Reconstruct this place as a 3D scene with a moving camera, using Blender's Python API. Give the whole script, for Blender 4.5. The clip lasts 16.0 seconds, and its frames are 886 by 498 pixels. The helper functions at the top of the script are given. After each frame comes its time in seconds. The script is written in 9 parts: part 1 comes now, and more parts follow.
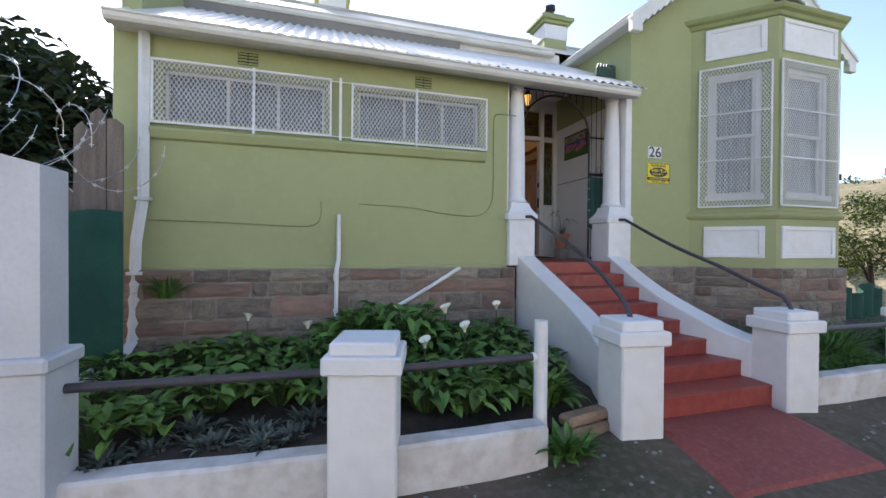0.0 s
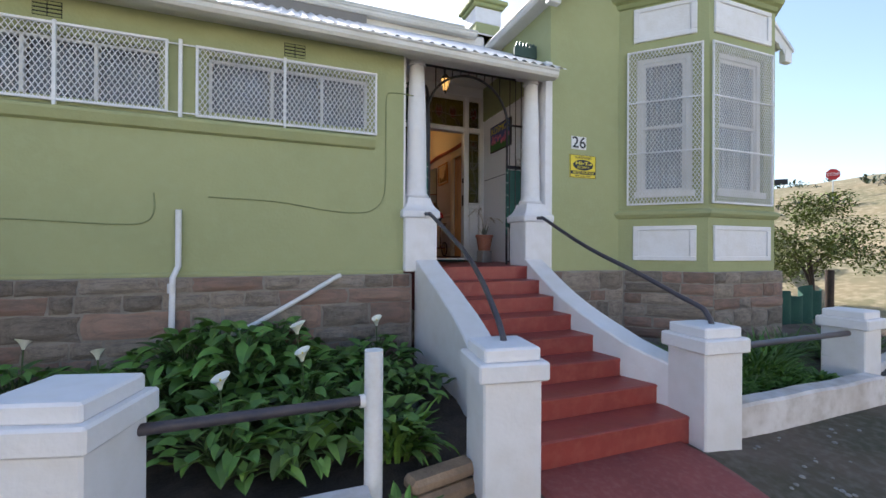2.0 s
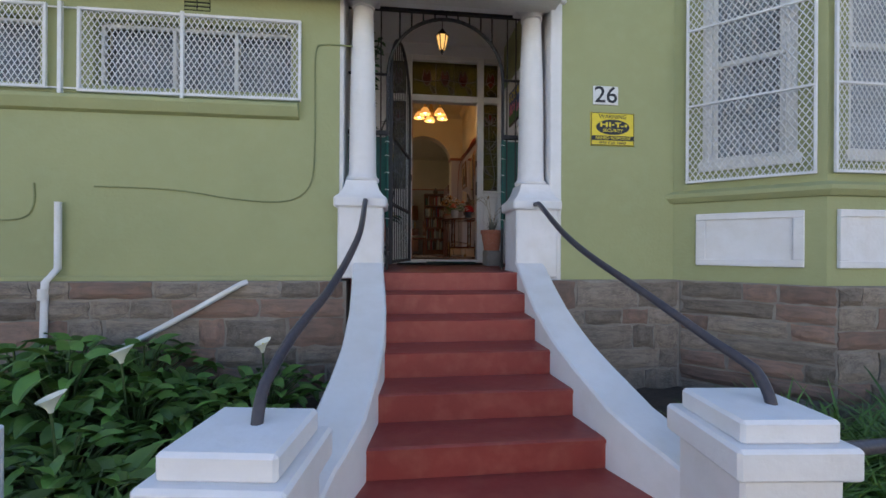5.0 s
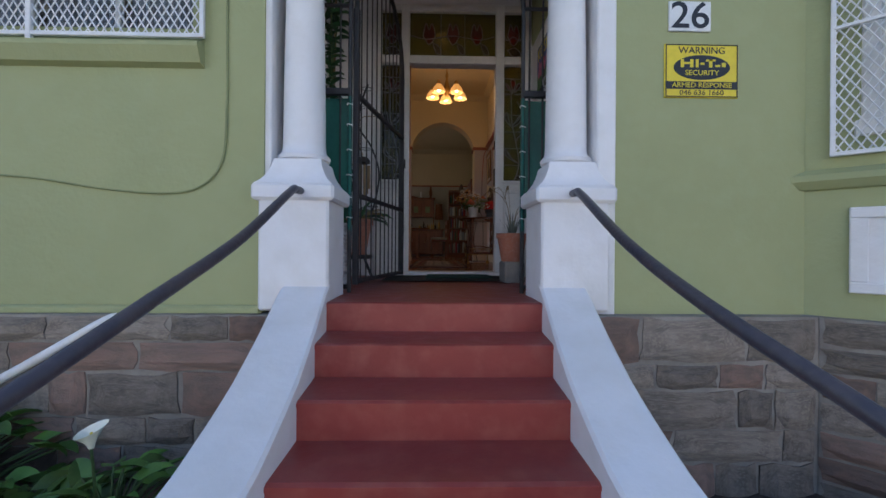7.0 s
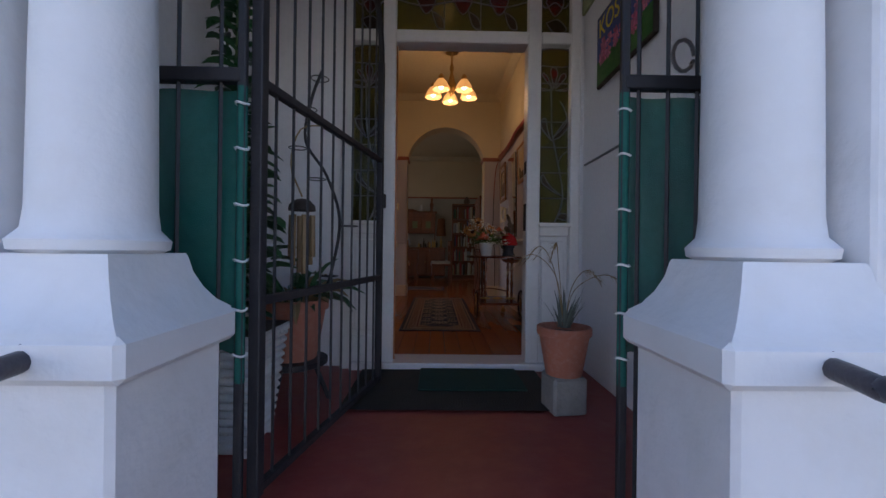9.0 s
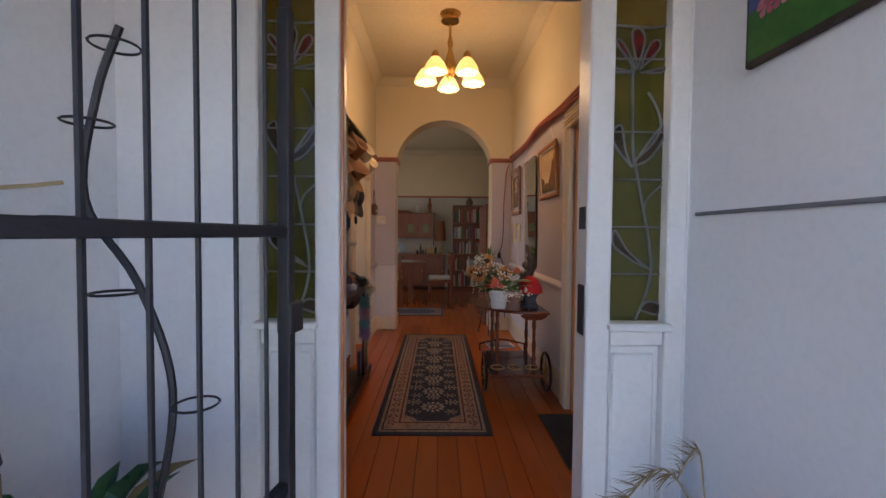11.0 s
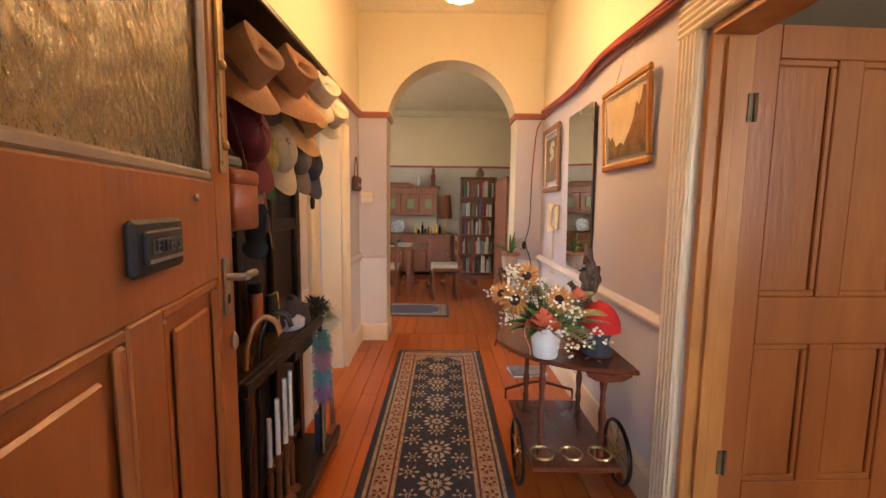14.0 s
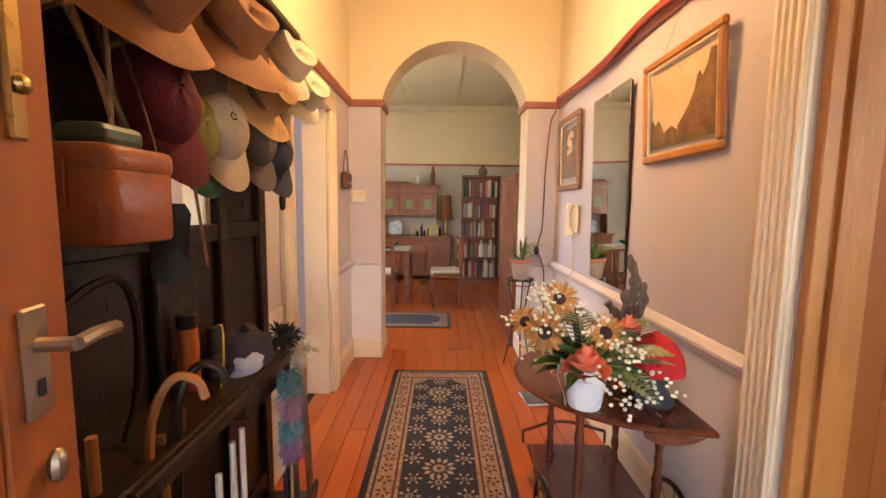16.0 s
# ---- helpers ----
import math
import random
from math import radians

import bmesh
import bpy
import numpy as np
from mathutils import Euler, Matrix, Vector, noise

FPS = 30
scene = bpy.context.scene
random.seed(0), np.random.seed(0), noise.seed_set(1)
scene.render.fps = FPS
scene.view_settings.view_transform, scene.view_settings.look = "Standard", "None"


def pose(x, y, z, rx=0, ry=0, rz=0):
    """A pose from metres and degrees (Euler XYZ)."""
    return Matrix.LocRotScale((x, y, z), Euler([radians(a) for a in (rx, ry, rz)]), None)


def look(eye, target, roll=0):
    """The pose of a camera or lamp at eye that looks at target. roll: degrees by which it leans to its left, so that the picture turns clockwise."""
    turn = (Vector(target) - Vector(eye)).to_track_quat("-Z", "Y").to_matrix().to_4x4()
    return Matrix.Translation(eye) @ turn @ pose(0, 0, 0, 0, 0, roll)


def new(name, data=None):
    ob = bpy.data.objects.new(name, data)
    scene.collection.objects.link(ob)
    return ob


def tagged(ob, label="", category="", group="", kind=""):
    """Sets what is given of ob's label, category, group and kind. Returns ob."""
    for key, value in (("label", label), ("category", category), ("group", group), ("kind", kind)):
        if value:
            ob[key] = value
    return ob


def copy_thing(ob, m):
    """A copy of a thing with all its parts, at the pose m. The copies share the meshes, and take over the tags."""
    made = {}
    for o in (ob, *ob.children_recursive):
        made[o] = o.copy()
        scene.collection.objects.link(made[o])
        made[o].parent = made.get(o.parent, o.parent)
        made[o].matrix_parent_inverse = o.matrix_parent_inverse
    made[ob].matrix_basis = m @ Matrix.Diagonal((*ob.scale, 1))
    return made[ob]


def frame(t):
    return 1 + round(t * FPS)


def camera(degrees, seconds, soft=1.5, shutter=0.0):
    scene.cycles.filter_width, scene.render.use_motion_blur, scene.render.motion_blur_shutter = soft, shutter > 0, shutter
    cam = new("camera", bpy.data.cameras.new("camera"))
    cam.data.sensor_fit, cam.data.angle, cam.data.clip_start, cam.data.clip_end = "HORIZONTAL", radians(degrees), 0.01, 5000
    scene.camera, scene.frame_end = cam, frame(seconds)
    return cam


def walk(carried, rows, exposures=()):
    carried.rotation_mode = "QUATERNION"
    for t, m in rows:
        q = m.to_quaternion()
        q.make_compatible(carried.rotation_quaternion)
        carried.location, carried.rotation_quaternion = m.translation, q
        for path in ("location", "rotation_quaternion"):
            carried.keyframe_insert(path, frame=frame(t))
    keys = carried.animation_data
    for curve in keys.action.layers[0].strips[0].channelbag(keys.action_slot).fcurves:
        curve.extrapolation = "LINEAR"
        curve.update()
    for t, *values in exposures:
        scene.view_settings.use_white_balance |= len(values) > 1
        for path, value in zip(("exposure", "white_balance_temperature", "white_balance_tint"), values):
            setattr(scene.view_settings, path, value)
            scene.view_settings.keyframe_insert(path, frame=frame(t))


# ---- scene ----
cam = camera(94.1, 16.0)
PATH = [
    (0, (2.541, 1.246, 1.565), (3.116, 3.162, 1.555), 0.5),
    (0.5, (2.794, 1.336, 1.556), (3.397, 3.243, 1.552), 0.4),
    (1, (3.066, 1.472, 1.573), (3.716, 3.363, 1.569), 0.4),
    (1.5, (3.351, 1.626, 1.577), (4.043, 3.502, 1.576), 0.3),
    (2, (3.681, 1.737, 1.573), (4.387, 3.608, 1.576), 0.3),
    (2.5, (4.04, 1.849, 1.575), (4.74, 3.723, 1.58), 0.2),
    (3, (4.375, 1.952, 1.58), (5.037, 3.839, 1.587), 0.2),
    (3.5, (4.691, 2.056, 1.571), (5.26, 3.973, 1.585), 0.2),
    (4, (4.953, 2.208, 1.563), (5.39, 4.159, 1.58), 0.3),
    (6.5, (5.738, 3.472, 1.635), (5.795, 5.471, 1.621), 0.3),
    (7, (5.806, 3.859, 1.666), (5.847, 5.859, 1.664), 0.4),
    (7.5, (5.832, 4.235, 1.736), (5.881, 6.235, 1.735), 0.5),
    (8, (5.876, 4.594, 1.873), (5.91, 6.594, 1.857), 0.5),
    (8.5, (5.855, 4.959, 2.001), (5.881, 6.959, 2.015), 0.5),
    (9, (5.825, 5.307, 2.169), (5.855, 7.307, 2.172), 0.7),
    (9.5, (5.863, 5.673, 2.334), (5.894, 7.673, 2.332), 0.6),
    (10, (5.88, 5.993, 2.467), (5.906, 7.992, 2.461), 0.4),
    (12.5, (5.898, 7.311, 2.783), (5.912, 9.302, 2.591), 0.7),
    (13, (5.898, 7.528, 2.792), (5.908, 9.517, 2.584), 0.6),
    (13.5, (5.899, 7.72, 2.786), (5.903, 9.709, 2.574), 0.7),
    (14, (5.882, 7.877, 2.767), (5.884, 9.866, 2.559), 0.7),
    (14.5, (5.849, 8.011, 2.754), (5.86, 10.0, 2.547), 0.7),
    (15, (5.855, 8.137, 2.751), (5.857, 10.126, 2.543), 0.7),
    (15.5, (5.852, 8.243, 2.756), (5.859, 10.232, 2.55), 0.7),
    (16, (5.861, 8.335, 2.766), (5.867, 10.325, 2.56), 0.7),
]
EXPOSURES = [(0, 1.25, 6450, 12), (4, 1.25, 6450, 12), (7.5, 1.15, 5850, 14), (8.5, 1.1, 5650, 17), (9, 1.15, 5600, 17), (9.5, 1.6, 5550, 16), (10, 2.3, 5600, 15), (10.2, 2.45, 5600, 15), (12.5, 2.92, 5950, 14), (13.5, 3.72, 6300, 13), (14, 4.15, 6300, 13), (14.5, 4.32, 6200, 12), (16, 4.45, 6200, 12)]
walk(cam, [(t, look(eye, target, roll)) for t, eye, target, roll in PATH], EXPOSURES)

# daylight: low winter sun from behind the house, facade in open shade
SUN_EL, SUN_AZ = radians(37), radians(-10)
world = bpy.data.worlds.new("world")
scene.world = world
world.use_nodes = True
wn = world.node_tree.nodes
sky = wn.new("ShaderNodeTexSky")
sky.sky_type, sky.sun_disc = "NISHITA", False
sky.sun_elevation, sky.sun_rotation = SUN_EL, SUN_AZ
sky.air_density, sky.dust_density = 1.0, 1.2
wn["Background"].inputs["Strength"].default_value = 0.13
world.node_tree.links.new(sky.outputs["Color"], wn["Background"].inputs["Color"])
sun_data = bpy.data.lights.new("sun", "SUN")
sun_data.energy, sun_data.angle, sun_data.color = 4.0, radians(0.5), (1.0, 0.95, 0.88)
sun = new("sun", sun_data)
to_sun = Vector((math.sin(SUN_AZ) * math.cos(SUN_EL), math.cos(SUN_AZ) * math.cos(SUN_EL), math.sin(SUN_EL)))
sun.matrix_world = look(to_sun * 60, (0, 0, 0))

# tungsten chandelier in the hall, window light in the dining room
bulb_data = bpy.data.lights.new("chandelier_bulbs", "POINT")
bulb_data.energy, bulb_data.color, bulb_data.shadow_soft_size = 1.9, (1.0, 0.53, 0.19), 0.16
bulb = new("chandelier_bulbs", bulb_data)
bulb.location = (5.98, 10.3, 3.96)
win_data = bpy.data.lights.new("dining_window_light", "AREA")
win_data.shape, win_data.size, win_data.size_y, win_data.energy, win_data.color = "RECTANGLE", 1.5, 1.6, 1.3, (1.0, 0.88, 0.68)
win_light = new("dining_window_light", win_data)
win_light.matrix_world = look((3.80, 13.8, 3.05), (6.0, 13.9, 2.6))
bay_data = bpy.data.lights.new("bay_window_light", "AREA")
bay_data.shape, bay_data.size, bay_data.size_y, bay_data.energy, bay_data.color = "RECTANGLE", 0.85, 1.7, 4.2, (1.0, 0.94, 0.86)
bay_light = new("bay_window_light", bay_data)
bay_light.matrix_world = look((9.2, 5.85, 3.21), (8.9, 8.0, 2.9))

# fill lamp added to brighten the west side room; its window is invented
west_data = bpy.data.lights.new("side_window_light", "AREA")
west_data.shape, west_data.size, west_data.size_y, west_data.energy, west_data.color = "RECTANGLE", 1.0, 1.2, 1.2, (0.95, 0.97, 1.0)
west_light = new("side_window_light", west_data)
west_light.matrix_world = look((3.02, 10.6, 2.95), (5.0, 10.7, 2.7))

# ---- mesh helpers ----
class Mesh:
    """Collects faces, then links them as one mesh object."""

    def __init__(self):
        self.v, self.f = [], []

    def add(self, verts, faces, m=None):
        n = len(self.v)
        self.v += [tuple(m @ Vector(p)) if m else tuple(p) for p in verts]
        self.f += [tuple(n + i for i in f) for f in faces]
        return self

    def box(self, x0, x1, y0, y1, z0, z1, c=0.0, m=None):
        """A box, its edges chamfered by c."""
        if c <= 0:
            v = [(x, y, z) for x in (x0, x1) for y in (y0, y1) for z in (z0, z1)]
            return self.add(v, [(0, 1, 3, 2), (4, 6, 7, 5), (0, 4, 5, 1), (2, 3, 7, 6), (0, 2, 6, 4), (1, 5, 7, 3)], m)
        c = min(c, (x1 - x0) * 0.45, (y1 - y0) * 0.45, (z1 - z0) * 0.45)
        v, idx = [], {}
        for i, x in enumerate((x0, x1)):
            for j, y in enumerate((y0, y1)):
                for k, z in enumerate((z0, z1)):
                    sx, sy, sz = (c, -c)[i], (c, -c)[j], (c, -c)[k]
                    for a, p in enumerate(((x, y + sy, z + sz), (x + sx, y, z + sz), (x + sx, y + sy, z))):
                        idx[i, j, k, a] = len(v)
                        v.append(p)
        f = []
        for s in (0, 1):
            q = ((0, 0), (0, 1), (1, 1), (1, 0)) if s == 0 else ((0, 0), (1, 0), (1, 1), (0, 1))
            f.append(tuple(idx[s, a, b, 0] for a, b in q))
            f.append(tuple(idx[b, s, a, 1] for a, b in q))
            f.append(tuple(idx[a, b, s, 2] for a, b in q))
        for a in (0, 1):
            for b in (0, 1):
                f.append((idx[a, b, 0, 0], idx[a, b, 1, 0], idx[a, b, 1, 1], idx[a, b, 0, 1]))
                f.append((idx[a, 0, b, 0], idx[a, 1, b, 0], idx[a, 1, b, 2], idx[a, 0, b, 2]))
                f.append((idx[0, a, b, 1], idx[1, a, b, 1], idx[1, a, b, 2], idx[0, a, b, 2]))
                for k in (0, 1):
                    f.append((idx[a, b, k, 0], idx[a, b, k, 1], idx[a, b, k, 2]))
        return self.add(v, f, m)

    def tube(self, pts, r, n=8, closed=False, m=None, flat=1.0):
        """A round bar along points; r may be a list of radii."""
        pts = [Vector(p) for p in pts]
        k = len(pts)
        rr = r if isinstance(r, (list, tuple)) else [r] * k
        rings, up = [], None
        for i, p in enumerate(pts):
            if closed:
                d = pts[(i + 1) % k] - pts[i - 1]
            else:
                d = pts[min(i + 1, k - 1)] - pts[max(i - 1, 0)]
            d = d.normalized() if d.length > 1e-9 else Vector((0, 0, 1))
            if up is None:
                up = Vector((0, 0, 1)) if abs(d.z) < 0.9 else Vector((1, 0, 0))
            a = d.cross(up).normalized()
            b = a.cross(d).normalized()
            up = b
            rings.append([p + (a * math.cos(2 * math.pi * j / n) + b * math.sin(2 * math.pi * j / n) * flat) * rr[i] for j in range(n)])
        v = [q for ring in rings for q in ring]
        f = []
        for i in range(k if closed else k - 1):
            i2 = (i + 1) % k
            f += [(i * n + j, i * n + (j + 1) % n, i2 * n + (j + 1) % n, i2 * n + j) for j in range(n)]
        if not closed:
            f += [tuple(range(n))[::-1], tuple((k - 1) * n + j for j in range(n))]
        return self.add(v, f, m)

    def lathe(self, prof, n=24, at=(0, 0, 0), m=None, cap=True):
        """A turned shape from (radius, height) pairs round a vertical axis."""
        v = [(at[0] + r * math.cos(2 * math.pi * j / n), at[1] + r * math.sin(2 * math.pi * j / n), at[2] + z) for r, z in prof for j in range(n)]
        f = [(i * n + j, i * n + (j + 1) % n, (i + 1) * n + (j + 1) % n, (i + 1) * n + j) for i in range(len(prof) - 1) for j in range(n)]
        if cap:
            f += [tuple(range(n))[::-1], tuple((len(prof) - 1) * n + j for j in range(n))]
        return self.add(v, f, m)

    def prism(self, poly, axis, a, b, m=None):
        """A polygon of pairs pushed along an axis from a to b: x (pairs y,z), y (pairs x,z), z (pairs x,y)."""
        def at(p, w):
            return {"x": (w, p[0], p[1]), "y": (p[0], w, p[1]), "z": (p[0], p[1], w)}[axis]
        n = len(poly)
        v = [at(p, a) for p in poly] + [at(p, b) for p in poly]
        f = [tuple(range(n))[::-1], tuple(range(n, 2 * n))] + [(i, (i + 1) % n, n + (i + 1) % n, n + i) for i in range(n)]
        return self.add(v, f, m)

    def grid(self, fn, nu, nv, close_u=False, m=None):
        """A sheet from fn(u, v), u and v from 0 to 1."""
        v = [fn(i / nu, j / nv) for i in range(nu + (0 if close_u else 1)) for j in range(nv + 1)]
        w = nv + 1
        k = nu if close_u else nu + 1
        f = [(i * w + j, ((i + 1) % k) * w + j, ((i + 1) % k) * w + j + 1, i * w + j + 1) for i in range(nu) for j in range(nv)]
        return self.add(v, f, m)

    def ball(self, at, rx, ry=None, rz=None, n=12, k=8, m=None):
        ry, rz = ry or rx, rz or rx
        return self.grid(lambda u, w: (at[0] + rx * math.cos(2 * math.pi * u) * math.sin(math.pi * max(0.003, min(0.997, w))),
                                       at[1] + ry * math.sin(2 * math.pi * u) * math.sin(math.pi * max(0.003, min(0.997, w))),
                                       at[2] - rz * math.cos(math.pi * w)), n, k, True, m)

    def data(self, name, mat, smooth=False):
        me = bpy.data.meshes.new(name)
        me.from_pydata(self.v, [], self.f)
        me.update()
        bm = bmesh.new()
        bm.from_mesh(me)
        bmesh.ops.recalc_face_normals(bm, faces=bm.faces)
        bm.to_mesh(me)
        bm.free()
        if smooth:
            me.polygons.foreach_set("use_smooth", [True] * len(me.polygons))
            me.set_sharp_from_angle(angle=radians(40))
        me.materials.append(mat)
        return me


def part(name, mesh, mat, parent, label="", smooth=False):
    """One mesh object under a thing or a part."""
    ob = new(name, mesh.data(name, mat, smooth))
    ob.parent = parent
    return tagged(ob, label)


def thing(name, x, y, z, label, category, group="", rz=0, kind=""):
    """An empty at the base of a thing, for its parts."""
    ob = new(name)
    ob.empty_display_size = 0.1
    ob.matrix_basis = pose(x, y, z, 0, 0, rz)
    return tagged(ob, label, category, group, kind)


def single(name, mesh, mat, label, category, group="", smooth=False, kind="", at=None):
    """A thing that is one mesh."""
    ob = new(name, mesh.data(name, mat, smooth))
    if at is not None:
        ob.matrix_basis = at
    return tagged(ob, label, category, group, kind)


def setting(name, mesh, mat, label="", category="", smooth=False):
    return single(name, mesh, mat, label, category, "", smooth, "structure")


def arc(cx, cz, r, a0, a1, n):
    return [(cx + r * math.cos(radians(a0 + (a1 - a0) * i / n)), cz + r * math.sin(radians(a0 + (a1 - a0) * i / n))) for i in range(n + 1)]


def smoothstep(a, b, x):
    t = max(0.0, min(1.0, (x - a) / (b - a)))
    return t * t * (3 - 2 * t)


def lerp_table(table, x):
    """Value at x from sorted (x, value) pairs, eased between them."""
    if x <= table[0][0]:
        return table[0][1]
    for (x0, v0), (x1, v1) in zip(table, table[1:]):
        if x <= x1:
            return v0 + (v1 - v0) * (x - x0) / (x1 - x0)
    return table[-1][1]


def spline(pts, n=6):
    """A smooth line through points."""
    P = [Vector(p) for p in pts]
    P = [P[0] * 2 - P[1]] + P + [P[-1] * 2 - P[-2]]
    out = []
    for i in range(1, len(P) - 2):
        for k in range(n):
            t = k / n
            a, b, c, d = P[i - 1], P[i], P[i + 1], P[i + 2]
            out.append(0.5 * ((2 * b) + (c - a) * t + (2 * a - 5 * b + 4 * c - d) * t * t + (3 * b - a - 3 * c + d) * t ** 3))
    return out + [P[-2]]


# ---- materials ----
def material(name, base, second=None, scale=4.0, rough=0.6, bump=0.0, bump_scale=60.0, metal=0.0, fine=None, fine_scale=40.0, fine_amount=0.15,
             spread=(0.35, 0.65), stretch=(1, 1, 1), per_object=0.0, per_island=0.0, rough_var=0.1, coat=0.0, transmission=0.0, ior=1.45, emit=None, emit_strength=0.0, sheen=0.0, spec=0.5):
    """Two-scale procedural surface: broad stains from base to second, fine grain, bump, uneven gloss."""
    mat = bpy.data.materials.new(name)
    mat.use_nodes = True
    nt = mat.node_tree
    n, l = nt.nodes, nt.links
    bsdf = n["Principled BSDF"]
    coord = n.new("ShaderNodeTexCoord")
    mp = n.new("ShaderNodeMapping")
    mp.inputs["Scale"].default_value = stretch
    l.new(coord.outputs["Object"], mp.inputs["Vector"])
    big = n.new("ShaderNodeTexNoise")
    big.inputs["Scale"].default_value, big.inputs["Detail"].default_value, big.inputs["Roughness"].default_value = scale, 5, 0.6
    l.new(mp.outputs["Vector"], big.inputs["Vector"])
    ramp = n.new("ShaderNodeValToRGB")
    second = second or tuple(c * 0.82 for c in base)
    ramp.color_ramp.elements[0].position, ramp.color_ramp.elements[1].position = spread
    ramp.color_ramp.elements[0].color, ramp.color_ramp.elements[1].color = (*base, 1), (*second, 1)
    l.new(big.outputs["Fac"], ramp.inputs["Fac"])
    small = n.new("ShaderNodeTexNoise")
    small.inputs["Scale"].default_value, small.inputs["Detail"].default_value = fine_scale, 4
    l.new(mp.outputs["Vector"], small.inputs["Vector"])
    mix = n.new("ShaderNodeMix")
    mix.data_type, mix.blend_type = "RGBA", "MIX"
    fcol = fine or tuple(c * 0.7 for c in base)
    mix.inputs["B"].default_value = (*fcol, 1)
    l.new(ramp.outputs["Color"], mix.inputs["A"])
    amt = n.new("ShaderNodeMapRange")
    amt.inputs["From Min"].default_value, amt.inputs["From Max"].default_value = 0.45, 0.75
    amt.inputs["To Max"].default_value = fine_amount * 2
    l.new(small.outputs["Fac"], amt.inputs["Value"])
    l.new(amt.outputs["Result"], mix.inputs["Factor"])
    col = mix.outputs["Result"]
    for amount, node, socket in ((per_object, "ShaderNodeObjectInfo", "Random"), (per_island, "ShaderNodeNewGeometry", "Random Per Island")):
        if amount:
            info = n.new(node)
            mr = n.new("ShaderNodeMapRange")
            mr.inputs["To Min"].default_value, mr.inputs["To Max"].default_value = 1 - amount, 1 + amount
            l.new(info.outputs[socket], mr.inputs["Value"])
            hsv = n.new("ShaderNodeHueSaturation")
            l.new(mr.outputs["Result"], hsv.inputs["Value"])
            l.new(col, hsv.inputs["Color"])
            col = hsv.outputs["Color"]
    l.new(col, bsdf.inputs["Base Color"])
    rr = n.new("ShaderNodeMapRange")
    rr.inputs["To Min"].default_value, rr.inputs["To Max"].default_value = max(0.02, rough - rough_var), min(1, rough + rough_var)
    l.new(small.outputs["Fac"], rr.inputs["Value"])
    l.new(rr.outputs["Result"], bsdf.inputs["Roughness"])
    bsdf.inputs["Metallic"].default_value = metal
    bsdf.inputs["Coat Weight"].default_value = coat
    bsdf.inputs["Coat Roughness"].default_value = 0.12
    bsdf.inputs["Transmission Weight"].default_value = transmission
    bsdf.inputs["IOR"].default_value = ior
    bsdf.inputs["Sheen Weight"].default_value = sheen
    bsdf.inputs["Specular IOR Level"].default_value = spec
    if emit:
        bsdf.inputs["Emission Color"].default_value = (*emit, 1)
        bsdf.inputs["Emission Strength"].default_value = emit_strength
    if bump:
        bn = n.new("ShaderNodeTexNoise")
        bn.inputs["Scale"].default_value, bn.inputs["Detail"].default_value = bump_scale, 5
        l.new(mp.outputs["Vector"], bn.inputs["Vector"])
        b = n.new("ShaderNodeBump")
        b.inputs["Strength"].default_value, b.inputs["Distance"].default_value = min(1.0, bump), 0.01
        l.new(bn.outputs["Fac"], b.inputs["Height"])
        l.new(b.outputs["Normal"], bsdf.inputs["Normal"])
    return mat


GREEN = material("sage_green_wall_paint", (0.36, 0.38, 0.19), (0.325, 0.345, 0.17), 0.7, 0.75, 0.35, 28, fine=(0.37, 0.40, 0.22), fine_scale=9, fine_amount=0.2)
GREEN_DARK = material("green_trim_paint", (0.30, 0.335, 0.15), None, 1.2, 0.7, 0.2, 40)
WHITE = material("white_masonry_paint", (0.78, 0.77, 0.78), (0.70, 0.68, 0.66), 1.6, 0.65, 0.35, 30, fine=(0.60, 0.57, 0.52), fine_scale=7, fine_amount=0.13, spread=(0.4, 0.8))
WHITE_PORCH = material("white_porch_plaster", (0.86, 0.85, 0.855), (0.81, 0.80, 0.805), 0.9, 0.7, 0.15, 35, fine_amount=0.08)
WHITE_WOOD = material("white_gloss_joinery_paint", (0.78, 0.76, 0.74), (0.70, 0.68, 0.64), 2.5, 0.35, 0.12, 50, fine_amount=0.08)
WHITE_METAL = material("white_painted_steel", (0.78, 0.78, 0.80), (0.70, 0.69, 0.68), 4, 0.45, fine=(0.5, 0.42, 0.35), fine_amount=0.08)
WALL_GREY = material("weathered_white_boundary_wall", (0.66, 0.66, 0.70), (0.55, 0.55, 0.57), 1.1, 0.8, 0.3, 25)
WHITE_DIRTY = material("soiled_white_masonry_paint", (0.72, 0.69, 0.68), (0.50, 0.45, 0.41), 2.2, 0.8, 0.5, 30, fine=(0.33, 0.28, 0.23), fine_scale=9, fine_amount=0.22, spread=(0.38, 0.72))
RED = material("red_stoep_polish", (0.30, 0.055, 0.045), (0.235, 0.04, 0.035), 1.8, 0.42, 0.25, 18, fine=(0.40, 0.13, 0.09), fine_scale=11, fine_amount=0.22, rough_var=0.18)
RED_PAD = material("faded_red_concrete", (0.27, 0.065, 0.055), (0.21, 0.05, 0.045), 2.5, 0.7, 0.4, 30, fine=(0.36, 0.16, 0.13), fine_scale=22, fine_amount=0.2)
BLACK_METAL = material("black_painted_iron", (0.014, 0.014, 0.018), (0.024, 0.022, 0.024), 8, 0.55, 0.2, 80, fine=(0.06, 0.05, 0.05), fine_amount=0.1)
